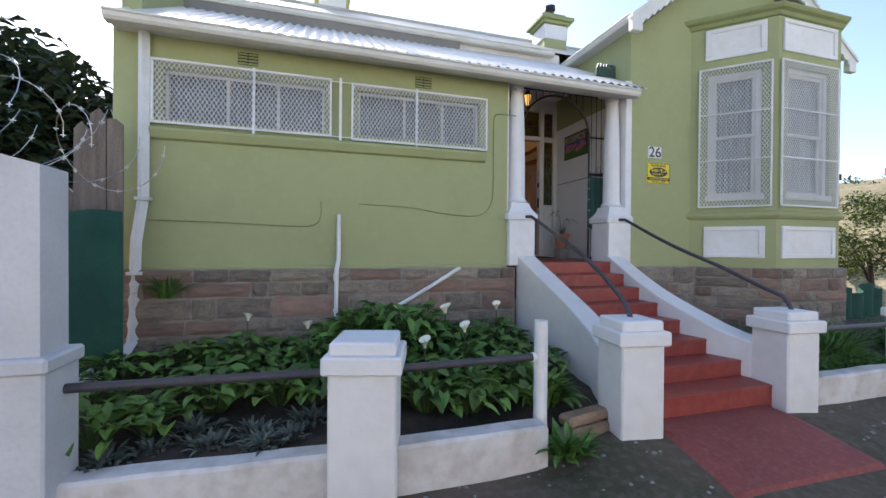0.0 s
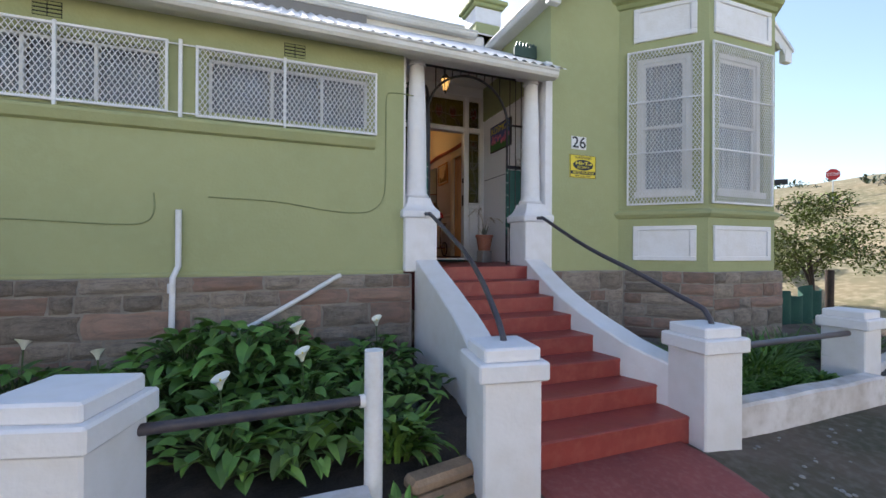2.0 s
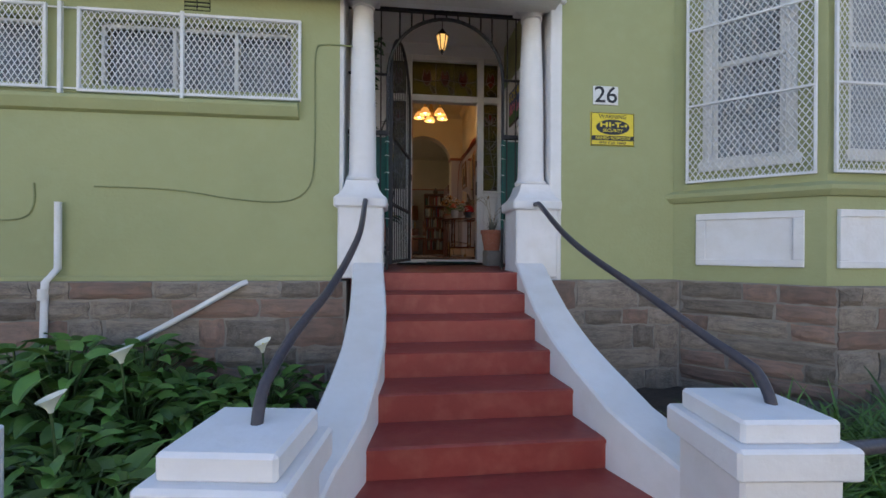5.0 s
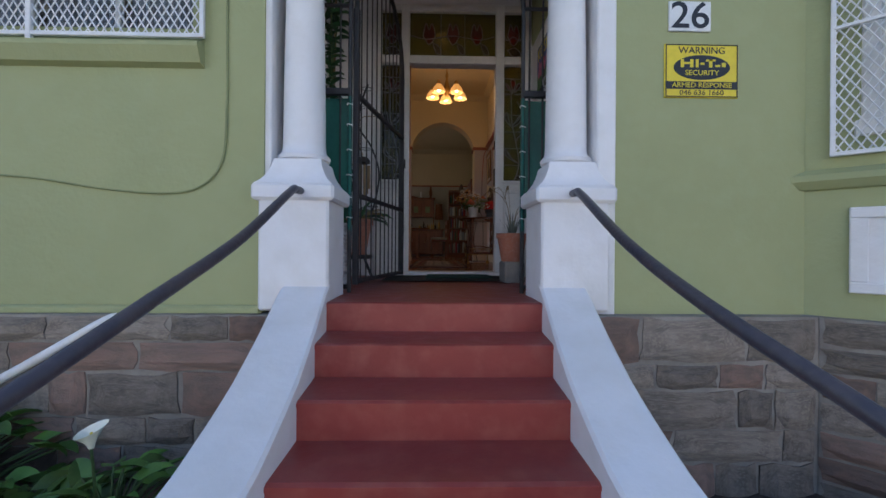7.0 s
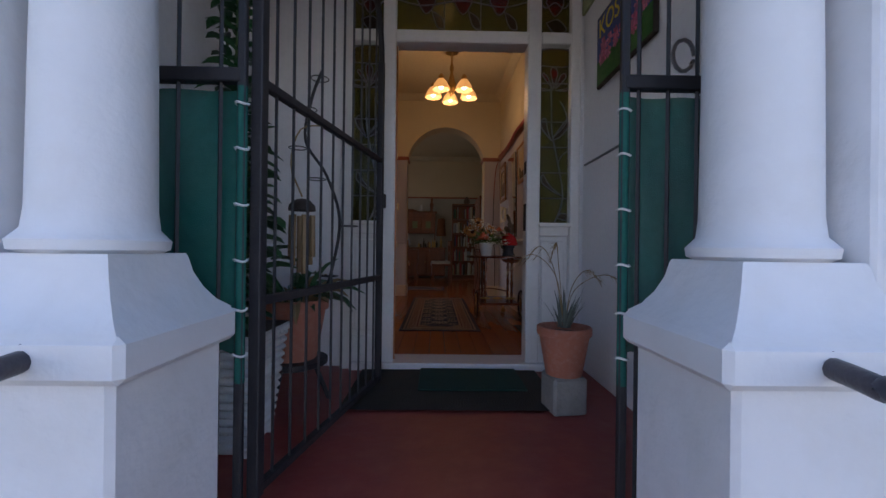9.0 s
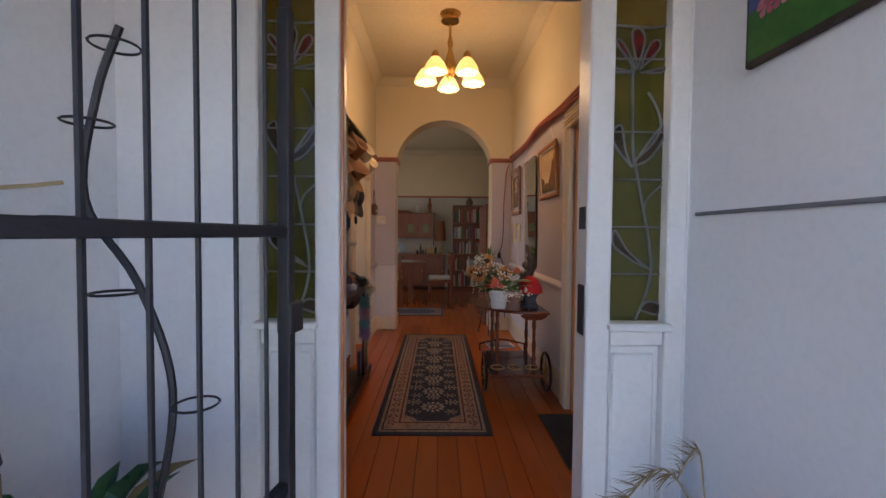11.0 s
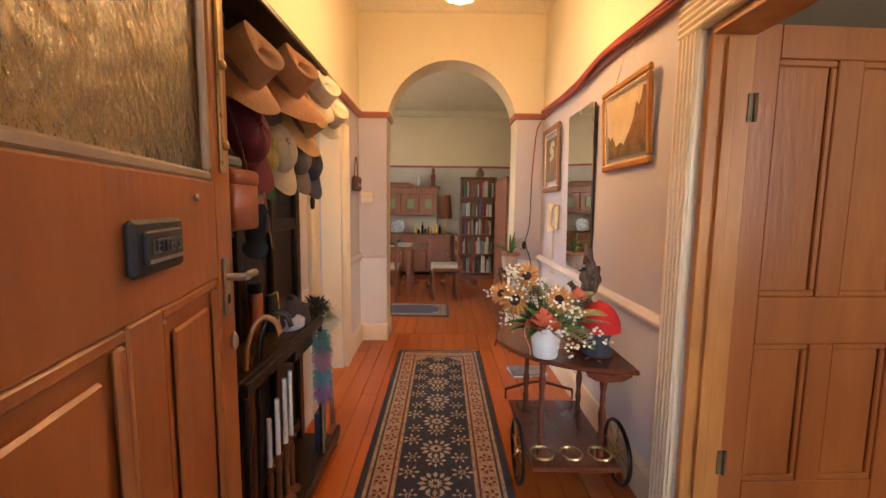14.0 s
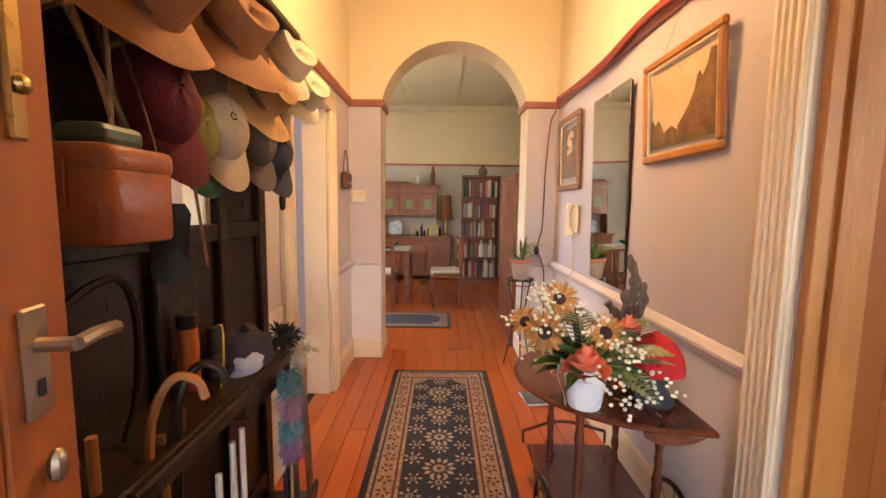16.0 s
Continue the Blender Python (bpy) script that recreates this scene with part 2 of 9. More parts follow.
RAIL = material("dark_painted_pipe", (0.045, 0.042, 0.055), (0.07, 0.06, 0.065), 5, 0.4, 0.25, 60, fine=(0.12, 0.1, 0.1), fine_amount=0.1)
STONE = material("weathered_sandstone", (0.27, 0.225, 0.185), (0.15, 0.125, 0.105), 2.6, 0.9, 0.9, 26, fine=(0.36, 0.30, 0.24), fine_scale=14, fine_amount=0.35, per_object=0.28, per_island=0.28)
STONE_RED = material("reddish_sandstone", (0.29, 0.185, 0.145), (0.18, 0.135, 0.11), 2.5, 0.9, 0.9, 26, fine=(0.27, 0.2, 0.16), fine_scale=14, fine_amount=0.3, per_object=0.25, per_island=0.25)
MORTAR = material("lime_mortar", (0.33, 0.30, 0.26), (0.23, 0.205, 0.18), 6, 0.95, 0.7, 40)
SOIL = material("dark_garden_soil", (0.045, 0.034, 0.027), (0.075, 0.055, 0.042), 5, 0.95, 1.0, 30, fine=(0.12, 0.1, 0.08), fine_scale=60, fine_amount=0.15)
GROUND = material("dry_earth_pavement", (0.135, 0.098, 0.072), (0.058, 0.056, 0.030), 0.8, 0.95, 0.9, 22, fine=(0.22, 0.19, 0.16), fine_scale=13, fine_amount=0.2)
HILL = material("dry_grass_hillside", (0.21, 0.17, 0.095), (0.12, 0.115, 0.055), 0.35, 0.95, 0.6, 4, fine=(0.36, 0.3, 0.2), fine_scale=3, fine_amount=0.4)
ROOF = material("white_corrugated_iron", (0.72, 0.71, 0.69), (0.6, 0.585, 0.56), 0.8, 0.4, 0.1, 30, fine=(0.45, 0.38, 0.3), fine_amount=0.1)
ROOF_MAIN = material("grey_cream_iron_roof", (0.55, 0.53, 0.48), (0.45, 0.42, 0.37), 0.8, 0.5, 0.1, 30)
GUTTER = material("cream_white_gutter_paint", (0.72, 0.70, 0.66), (0.62, 0.59, 0.53), 1.2, 0.5, 0.1, 40)
SHADE_NET = material("dark_green_shade_cloth", (0.012, 0.062, 0.048), (0.02, 0.085, 0.062), 2.5, 0.85, 0.4, 300)
OLD_WOOD = material("grey_weathered_timber", (0.20, 0.16, 0.135), (0.12, 0.095, 0.08), 3, 0.9, 0.8, 30, stretch=(6, 6, 0.6), fine=(0.3, 0.25, 0.22), fine_amount=0.3, per_object=0.2)
CREAM_WALL = material("cream_wall_paint", (0.72, 0.62, 0.42), (0.67, 0.57, 0.38), 0.8, 0.7, 0.12, 30, fine_amount=0.05)
LILAC_WALL = material("lilac_grey_wall_paint", (0.50, 0.45, 0.47), (0.46, 0.41, 0.43), 0.9, 0.65, 0.12, 30, fine_amount=0.05)
PALE_WALL = material("pale_lower_wall_paint", (0.66, 0.62, 0.62), (0.60, 0.56, 0.56), 0.9, 0.6, 0.12, 30, fine_amount=0.05)
CREAM_TRIM = material("cream_gloss_joinery", (0.74, 0.62, 0.44), (0.68, 0.56, 0.38), 2.0, 0.35, 0.08, 40, fine_amount=0.05)
RAIL_RED = material("terracotta_picture_rail", (0.36, 0.13, 0.085), (0.30, 0.105, 0.07), 3, 0.4, 0.1, 40)
DINING_WALL = material("pale_cream_dining_wall", (0.70, 0.60, 0.42), (0.64, 0.54, 0.37), 0.8, 0.75, 0.1, 30, fine_amount=0.05)
CEILING = material("cream_board_ceiling", (0.70, 0.62, 0.46), (0.64, 0.56, 0.40), 1, 0.7, 0.1, 30)
FLOOR_WOOD = material("polished_pine_floorboard", (0.43, 0.108, 0.018), (0.36, 0.085, 0.014), 1.6, 0.2, 0.02, 12, stretch=(3, 0.4, 3), fine=(0.30, 0.08, 0.017), fine_scale=6, fine_amount=0.08, per_object=0.08, per_island=0.16, rough_var=0.1)
AGED_STEEL = material("aged_hinge_steel", (0.20, 0.13, 0.06), (0.12, 0.08, 0.04), 12, 0.5)
PINE = material("knotty_pine", (0.60, 0.27, 0.075), (0.47, 0.18, 0.04), 1.6, 0.42, 0.2, 18, stretch=(2.5, 2.5, 0.5), fine=(0.20, 0.055, 0.012), fine_scale=4, fine_amount=0.25)
DOOR_WOOD = material("orange_stained_timber", (0.43, 0.145, 0.036), (0.33, 0.10, 0.025), 2.0, 0.33, 0.15, 20, stretch=(2.5, 2.5, 0.45), fine=(0.22, 0.065, 0.018), fine_scale=5, fine_amount=0.12)
DARK_WOOD = material("dark_varnished_wood", (0.024, 0.011, 0.006), (0.013, 0.007, 0.005), 3, 0.3, 0.15, 30, stretch=(5, 5, 0.7), fine=(0.05, 0.022, 0.01), fine_amount=0.2, spec=0.3)
MAHOGANY = material("red_brown_mahogany", (0.14, 0.033, 0.014), (0.085, 0.02, 0.01), 3, 0.22, 0.08, 30, stretch=(4, 1, 4), fine=(0.22, 0.08, 0.03), fine_amount=0.2, coat=0.3)
TEAK = material("mid_brown_furniture_wood", (0.21, 0.062, 0.02), (0.14, 0.042, 0.014), 3, 0.35, 0.1, 30, stretch=(4, 4, 0.8))
BRASS = material("aged_brass", (0.62, 0.42, 0.16), (0.4, 0.26, 0.1), 8, 0.3, metal=1.0)
CHROME = material("dull_steel", (0.55, 0.54, 0.53), (0.42, 0.41, 0.4), 8, 0.3, metal=1.0)
TERRACOTTA = material("terracotta_clay", (0.44, 0.165, 0.10), (0.36, 0.14, 0.09), 5, 0.8, 0.3, 50, fine=(0.55, 0.35, 0.28), fine_amount=0.15)
CONCRETE = material("rough_grey_concrete", (0.30, 0.29, 0.27), (0.22, 0.21, 0.2), 6, 0.9, 0.7, 40)
LEAF = material("broad_green_leaf", (0.11, 0.225, 0.042), (0.06, 0.145, 0.026), 6, 0.45, 0.2, 40, per_island=0.45, fine_amount=0.1)
LEAF_LIGHT = material("yellow_green_leaf", (0.11, 0.20, 0.03), (0.07, 0.15, 0.025), 6, 0.5, per_island=0.4)
LEAF_DARK = material("dark_tree_leaf", (0.045, 0.070, 0.035), (0.028, 0.046, 0.024), 3, 0.5, per_island=0.5)
LEAF_GREY = material("silver_grey_leaf", (0.15, 0.17, 0.14), (0.10, 0.12, 0.10), 6, 0.8, per_island=0.35)
STEM = material("plant_stem", (0.07, 0.12, 0.03), (0.05, 0.08, 0.025), 6, 0.6)
BARK = material("dark_bark", (0.07, 0.05, 0.04), (0.04, 0.03, 0.025), 5, 0.95, 0.9, 30)
PETAL = material("white_lily_petal", (0.82, 0.80, 0.70), (0.78, 0.78, 0.62), 6, 0.5)
BLACK = material("matt_black", (0.012, 0.012, 0.013), (0.02, 0.02, 0.02), 6, 0.7)
CABLE = material("painted_cable", (0.25, 0.28, 0.13), None, 4, 0.6)
CURTAIN = material("grey_white_net_curtain", (0.40, 0.40, 0.42), (0.30, 0.30, 0.32), 4, 0.9, 0.3, 120)
CURTAIN.node_tree.nodes["Principled BSDF"].inputs["Alpha"].default_value = 0.72
# room surfaces behind the windows: the indoor shade is put into this dark colour
DARK_ROOM = material("room_shade_tone", (0.25, 0.23, 0.21), None, 1, 0.9)


def glass(name, color, rough=0.0, bump=0.0, bump_scale=30.0):
    mat = material(name, color, color, 5, rough, bump, bump_scale, transmission=1.0, ior=1.3, fine_amount=0.0, rough_var=0.0)
    return mat


GLASS = glass("window_glass", (0.9, 0.93, 0.92))
GLASS_ROUGH = glass("rolled_cathedral_glass", (0.80, 0.66, 0.42), 0.18, 1.0, 34)


# ---- large structure ----
WALL_Y = 6.15          # painted facade
PLINTH_Z = 1.26
PORCH_Z = 1.38
HALL_Z = 1.43
HALL_X0, HALL_X1 = 5.075, 6.825
ARCH_Y = 11.87
CEIL_Z = 4.62


def panels(mesh, u0, u1, z0, z1, w0, w1, holes=(), m=None, along="x"):
    """A wall of thickness w0 to w1 with rectangular holes (u0, u1, z0, z1)."""
    us = sorted({u0, u1, *[h[0] for h in holes], *[h[1] for h in holes]})
    zs = sorted({z0, z1, *[h[2] for h in holes], *[h[3] for h in holes]})
    for a, b in zip(us, us[1:]):
        run = None
        for c, d in zip(zs, zs[1:]):
            solid = not any(h[0] <= a and b <= h[1] and h[2] <= c and d <= h[3] for h in holes)
            if solid:
                run = (run[0], d) if run else (c, d)
            if run and (not solid or d == zs[-1]):
                if along == "x":
                    mesh.box(a, b, w0, w1, run[0], run[1], m=m)
                else:
                    mesh.box(w0, w1, a, b, run[0], run[1], m=m)
                run = None
    return mesh


def ground_z(x, y):
    rise = smoothstep(2.3, 3.4, y) * smoothstep(3.4, 4.4, x) * (1 - 0.35 * smoothstep(6.2, 7.6, x))
    return -0.31 + 0.16 * rise


def ground_point(u, v):
    s, t = u * 2 - 1, v * 2 - 1
    x = 4 + 9 * s + 1500 * s ** 9
    y = 3 + 9 * t + 1500 * t ** 9
    bumps = 0.03 * noise.noise((x * 0.9, y * 0.9, 0)) + 0.012 * noise.noise((x * 4, y * 4, 3))
    return (x, y, ground_z(x, y) + (bumps if abs(s) < 0.8 and abs(t) < 0.8 else 0) * (0.3 if 4.6 < x < 6.9 and y > 2.3 else 1))


setting("ground", Mesh().grid(ground_point, 150, 150), GROUND, "bare earth and grit pavement in the shade", "ground", True)


def hill_point(u, v):
    x = 13 + 110 * u ** 1.3
    y = -10 + 140 * v
    z = -0.35 + 9.5 * smoothstep(14, 62, x) + 0.5 * noise.noise((x * 0.15, y * 0.15, 1)) * smoothstep(14, 30, x) + 0.15 * noise.noise((x, y, 2)) * smoothstep(14, 20, x)
    return (x, y, z)


setting("hillside_ground", Mesh().grid(hill_point, 70, 70), HILL, "sunlit dry grassy hillside beyond the house", "hillside", True)

# front wall of the enclosed stoep, with two low wide windows
WIN_1, WIN_2 = (-0.10, 1.82, 3.12, 3.76), (2.28, 4.10, 3.12, 3.76)
setting("wall_front", panels(Mesh(), -0.62, 4.57, PLINTH_Z, 4.30, WALL_Y, WALL_Y + 0.22, (WIN_1, WIN_2)), GREEN, "sage green plastered facade wall with hairline marks", "wall")
setting("wall_west", Mesh().box(-0.62, -0.40, WALL_Y + 0.22, 13.0, -0.3, 5.6), GREEN, "green plastered side wall of the house", "wall")
setting("wall_stoep_back", Mesh().box(-0.50, 4.40, 8.0, 8.2, 1.0, 5.7), DARK_ROOM, "plaster wall inside the enclosed stoep, coloured dark for the room's shade", "wall")
setting("wall_porch_west", Mesh().prism([(WALL_Y + 0.22, 1.0), (8.2, 1.0), (8.2, 4.40), (7.2, 4.40), (WALL_Y + 0.22, 3.98)], "x", 4.55, 4.74), WHITE_PORCH, "white plastered side wall of the porch", "wall")
setting("ceiling_stoep", Mesh().box(-0.50, 4.40, WALL_Y + 0.22, 8.0, 4.25, 4.30), CEILING, "plain stoep ceiling", "ceiling")
setting("plinth_core", Mesh().box(-0.58, 4.66, 6.04, 6.6, -0.35, PLINTH_Z), MORTAR, "lime mortar bed of the stone plinth", "plinth")
setting("plinth_core_wing", Mesh().box(6.60, 8.2, 6.04, 6.6, -0.35, PLINTH_Z)
        .prism([(8.2, 6.03), (9.07, 5.16), (10.64, 5.16), (11.5, 6.03), (11.5, 6.6), (8.2, 6.6)], "z", -0.35, PLINTH_Z), MORTAR, "lime mortar bed of the stone plinth under the bay", "plinth")
# continuous mouldings
setting("trim_plinth_cap", Mesh().box(-0.62, 4.57, 6.10, WALL_Y, PLINTH_Z - 0.01, PLINTH_Z + 0.05, 0.015), GREEN, "green painted ledge above the stone plinth", "ledge")
setting("trim_window_sill", Mesh().prism([(WALL_Y, 2.86), (WALL_Y - 0.05, 2.88), (WALL_Y - 0.09, 2.97), (WALL_Y - 0.09, 3.0), (WALL_Y, 3.04)], "x", -0.22, 4.18), GREEN, "long green plastered window sill", "sill")

# wing with the gable and canted bay
BAY = [(8.20, 6.155), (9.09, 5.27), (10.62, 5.27), (11.51, 6.155)]
BAY_TOP = 5.62
wing = Mesh()
panels(wing, 6.90, 8.20, PLINTH_Z, 5.3, WALL_Y, WALL_Y + 0.25)
wing.box(11.50, 11.72, WALL_Y, WALL_Y + 0.25, -0.3, 5.3)
wing.prism([(6.90, 5.3), (11.72, 5.3), (9.3, 7.15)], "y", WALL_Y, WALL_Y + 0.25)
wing.box(8.20, 11.5, WALL_Y + 0.02, WALL_Y + 0.25, 5.0, 5.3)
setting("wall_wing", wing, GREEN, "sage green plastered gable wall of the wing", "wall")
setting("wall_wing_west", Mesh().prism([(WALL_Y + 0.22, 1.0), (8.2, 1.0), (8.2, 4.40), (7.2, 4.40), (WALL_Y + 0.22, 3.98)], "x", 6.80, 7.0), WHITE_PORCH, "white plastered porch side wall of the wing", "wall")
setting("wall_wing_west_upper", Mesh().box(6.875, 6.90, WALL_Y + 0.002, 9.0, 4.20, 5.40), GREEN, "green plastered wing wall above the porch roof", "wall")
setting("wall_wing_east", Mesh().box(11.5, 11.72, WALL_Y + 0.25, 13.0, -0.3, 5.3), GREEN, "green plastered end wall", "wall")


def bay_face(name, p, q, hole):
    d = math.hypot(q[0] - p[0], q[1] - p[1])
    m = Matrix.Translation((p[0], p[1], 0)) @ Matrix.Rotation(math.atan2(q[1] - p[1], q[0] - p[0]), 4, "Z")
    setting(name, panels(Mesh(), 0, d, PLINTH_Z, BAY_TOP, 0.0, 0.16, (hole,), m), GREEN, "sage green plastered face of the bay window", "wall")
    return m, d


BAY_L, BAY_LD = bay_face("wall_bay_1", BAY[0], BAY[1], (0.27, 1.05, 2.47, 4.66))
BAY_F, BAY_FD = bay_face("wall_bay_2", BAY[1], BAY[2], (0.22, 1.26, 2.47, 4.66))
BAY_R, BAY_RD = bay_face("wall_bay_3", BAY[2], BAY[3], (0.23, 0.95, 2.47, 4.66))


def bay_ring(out):
    """The bay's plan pushed outwards."""
    k = out * math.tan(radians(22.5))
    return [(BAY[0][0] - out * 1.414, BAY[0][1]), (BAY[1][0] - k, BAY[1][1] - out), (BAY[2][0] + k, BAY[2][1] - out), (BAY[3][0] + out * 1.414, BAY[3][1])]


def bay_band(name, prof, mat, label):
    """A moulding round the bay from (out, z) pairs."""
    mesh = Mesh()
    rings = [[(x, y, z) for x, y in bay_ring(o)] for o, z in prof]
    n = len(prof)
    v = [p for ring in zip(*rings) for p in ring]
    mesh.add(v, [(i * n + j, (i + 1) * n + j, (i + 1) * n + (j + 1) % n, i * n + (j + 1) % n) for i in range(3) for j in range(n)] + [tuple(range(n)), tuple(3 * n + j for j in range(n))])
    setting(name, mesh, mat, label, "moulding")


bay_band("trim_bay_sill", [(-0.01, 2.09), (0.03, 2.10), (0.07, 2.15), (0.07, 2.19), (-0.01, 2.24)], GREEN, "green plastered string course under the bay windows")
bay_band("trim_bay_cornice", [(-0.01, 5.48), (0.03, 5.50), (0.05, 5.56), (0.10, 5.59), (0.12, 5.63), (0.12, 5.66), (-0.01, 5.71)], GREEN_DARK, "green moulded cornice on top of the bay")
setting("roof_bay", Mesh().prism(bay_ring(0.02), "z", 5.63, 5.69), GREEN_DARK, "flat top of the bay", "roof")
setting("wall_bay_room", Mesh().box(7.0, 11.7, 12.9, 13.0, 1.0, 4.8), DARK_ROOM, "back wall of the bay room, coloured dark for the room's shade", "wall")
setting("floor_bay_room", Mesh().box(7.0, 11.8, WALL_Y + 0.25, 13.0, 1.0, 1.40).prism([(8.2, 6.4), (9.05, 5.45), (10.56, 5.45), (11.4, 6.4)], "z", 1.0, 1.40), DARK_ROOM, "floor of the bay room, coloured dark for the room's shade", "floor")
setting("ceiling_bay_room", Mesh().box(7.0, 11.8, WALL_Y + 0.25, 13.0, 4.70, 4.76).prism([(8.2, 6.4), (9.05, 5.45), (10.56, 5.45), (11.4, 6.4)], "z", 4.70, 4.76), CEILING, "ceiling of the bay room", "ceiling")

# porch
def porch_z(y):
    """The porch floor falls towards the steps."""
    return PORCH_Z + 0.004 * (y - 6.12)


setting("floor_porch", Mesh().prism([(6.32, 0.9), (6.32, porch_z(6.32)), (8.06, porch_z(8.06)), (8.06, 0.9)], "x", 4.74, 6.82).prism([(6.08, 0.9), (6.08, PORCH_Z), (6.115, PORCH_Z), (6.32, porch_z(6.32)), (6.32, 0.9)], "x", 5.0, 6.60), RED, "red polished cement porch floor", "floor")
setting("ceiling_porch", Mesh().prism([(6.0, 3.80), (6.97, 4.30), (8.06, 4.30), (8.06, 4.33), (6.95, 4.33), (6.0, 3.83)], "x", 4.74, 6.82), WHITE_PORCH, "white boarded porch ceiling", "ceiling")
setting("beam_porch", Mesh().box(4.80, 6.84, 6.10, 6.36, 3.76, 3.85, 0.01), WHITE_WOOD, "white painted beam over the porch columns", "beam")
DOOR_Y = 8.06
setting("wall_door", panels(Mesh(), 4.74, 6.80, PORCH_Z, 4.70, DOOR_Y, DOOR_Y + 0.12, ((5.20, 6.76, PORCH_Z, 4.12),)), WHITE_PORCH, "white plastered wall round the front door", "wall")

# steps, flared at the foot
STEP_H, STEP_D, STEP_Y = 0.1493, 0.2916, 3.973
FLARE = [(3.55, 0.82), (3.97, 0.755), (4.26, 0.70), (4.54, 0.60), (4.84, 0.555), (5.11, 0.53), (5.45, 0.53), (5.7, 0.545), (6.02, 0.572), (6.3, 0.575)]
STEP_X = 5.81
stairs = thing("front_steps", STEP_X, STEP_Y, 0.0, "flight of eight red-painted cement front steps", "steps", kind="structure")
for i in range(8):
    y0 = i * STEP_D
    y1 = y0 + STEP_D + 0.03 if i < 7 else 2.105
    z1 = 0.337 + STEP_H * i
    z0 = z1 - STEP_H - (0.2 if i == 0 else 0.03)
    rows = []
    for k in range(9):
        y = y0 + (y1 - y0) * k / 8
        rows.append((lerp_table(FLARE, STEP_Y + y) + 0.04, y))
    poly = [(w, y) for w, y in rows] + [(-w, y) for w, y in reversed(rows)]
    mesh = Mesh().prism(poly, "z", z0, z1 - 0.022)
    top = [(w, y + (0.012 if y == y0 else 0)) for w, y in rows] + [(-w, y + (0.012 if y == y0 else 0)) for w, y in reversed(rows)]
    n = len(poly)
    nose = [(w, y - (0.006 if abs(y - y0) < 1e-6 else 0)) for w, y in poly]
    mesh.add([(*p, z1 - 0.022) for p in nose] + [(*p, z1 - 0.007) for p in nose] + [(*p, z1) for p in top],
             [tuple(range(2 * n, 3 * n))] + [(r * n + j, r * n + (j + 1) % n, (r + 1) * n + (j + 1) % n, (r + 1) * n + j) for r in range(2) for j in range(n)])
    part("step", mesh, RED, stairs)


def pad_point(u, v):
    w = 0.83 + 0.06 * (1 - v) + 0.012 * noise.noise((v * 7, u * 3, 0))
    x = 5.66 - 0.06 * (1 - v) + (u * 2 - 1) * w
    y = 2.52 + (3.62 - 2.52) * v + (0.02 * noise.noise((u * 6, 2, 1)) if v < 0.01 else 0)
    return (x, y, ground_z(x, y) + 0.035 - (0.06 if min(u, 1 - u, v) < 0.001 else 0))


single("entrance_pad", Mesh().grid(pad_point, 24, 24), RED_PAD, "faded red painted concrete pad before the steps", "paving", "", True, "structure")


SWEEP = [(3.9, 0.645), (4.2, 0.68), (4.33, 0.71), (4.5, 0.77), (4.7, 0.85), (5.0, 0.965), (5.32, 1.095), (5.66, 1.257), (5.9, 1.378), (6.1, 1.48)]


def parapet(side):
    """One flared white side wall of the steps."""
    mesh = Mesh()
    rings = []
    for k in range(25):
        v = k / 24
        y = 6.10 - 2.2 * v
        inn = lerp_table(FLARE, y) - 0.008
        thick = 0.25
        z = lerp_table(SWEEP, y)
        a, b = STEP_X + side * inn, STEP_X + side * (inn + thick)
        rings.append([(a, y, -0.35), (a, y, z - 0.012), (a + side * 0.012, y, z), (b - side * 0.012, y, z), (b, y, z - 0.012), (b, y, -0.35)])
    v = [p for r in rings for p in r]
    f = [(i * 6 + j, i * 6 + j + 1, i * 6 + 7 + j, i * 6 + 6 + j) for i in range(24) for j in range(5)] + [tuple(range(6)), tuple(24 * 6 + j for j in range(6))]
    mesh.add(v, f)
    return setting("wall_steps_" + ("2" if side > 0 else "1"), mesh, WHITE, "white plastered side wall sweeping down beside the steps", "wall", True)


parapet(-1), parapet(1)

# roofs
def corrugated(x0, x1, ya, za, yb, zb, pitch, depth, sheets):
    def fn(u, v):
        x = x0 + (x1 - x0) * u
        return (x, ya + (yb - ya) * v, za + (zb - za) * v + depth * math.sin(2 * math.pi * x / pitch))
    return Mesh().grid(fn, int((x1 - x0) / pitch * 6), sheets)


lean = corrugated(-0.60, 6.9, 5.78, 4.19, 8.12, 5.54, 0.15, 0.018, 2)
setting("roof_stoep", lean, ROOF, "white-painted corrugated iron lean-to roof over the stoep", "roof", True)
setting("roof_stoep_board", Mesh().box(-0.58, 6.82, 5.9, 6.2, 4.14, 4.16), GUTTER, "cream soffit under the stoep roof", "soffit")
setting("roof_main", Mesh().add([(-1.4, 8.05, 5.74), (11.9, 8.05, 5.74), (11.9, 10.9, 7.45), (-0.2, 10.9, 7.45), (-1.4, 13.6, 5.74), (11.9, 13.6, 5.74)], [(0, 1, 2, 3), (3, 2, 5, 4), (0, 3, 4)]), ROOF_MAIN, "cream-grey iron main roof with a rolled ridge", "roof")
setting("roof_main_ridge", Mesh().tube([(-0.2, 10.9, 7.46), (11.9, 10.9, 7.46)], 0.06, 8), ROOF_MAIN, "rolled iron ridge capping", "ridge")
setting("fascia_main", Mesh().box(-1.3, 6.7, 8.10, 8.16, 5.46, 5.72), GUTTER, "cream fascia board under the main gutter", "fascia")
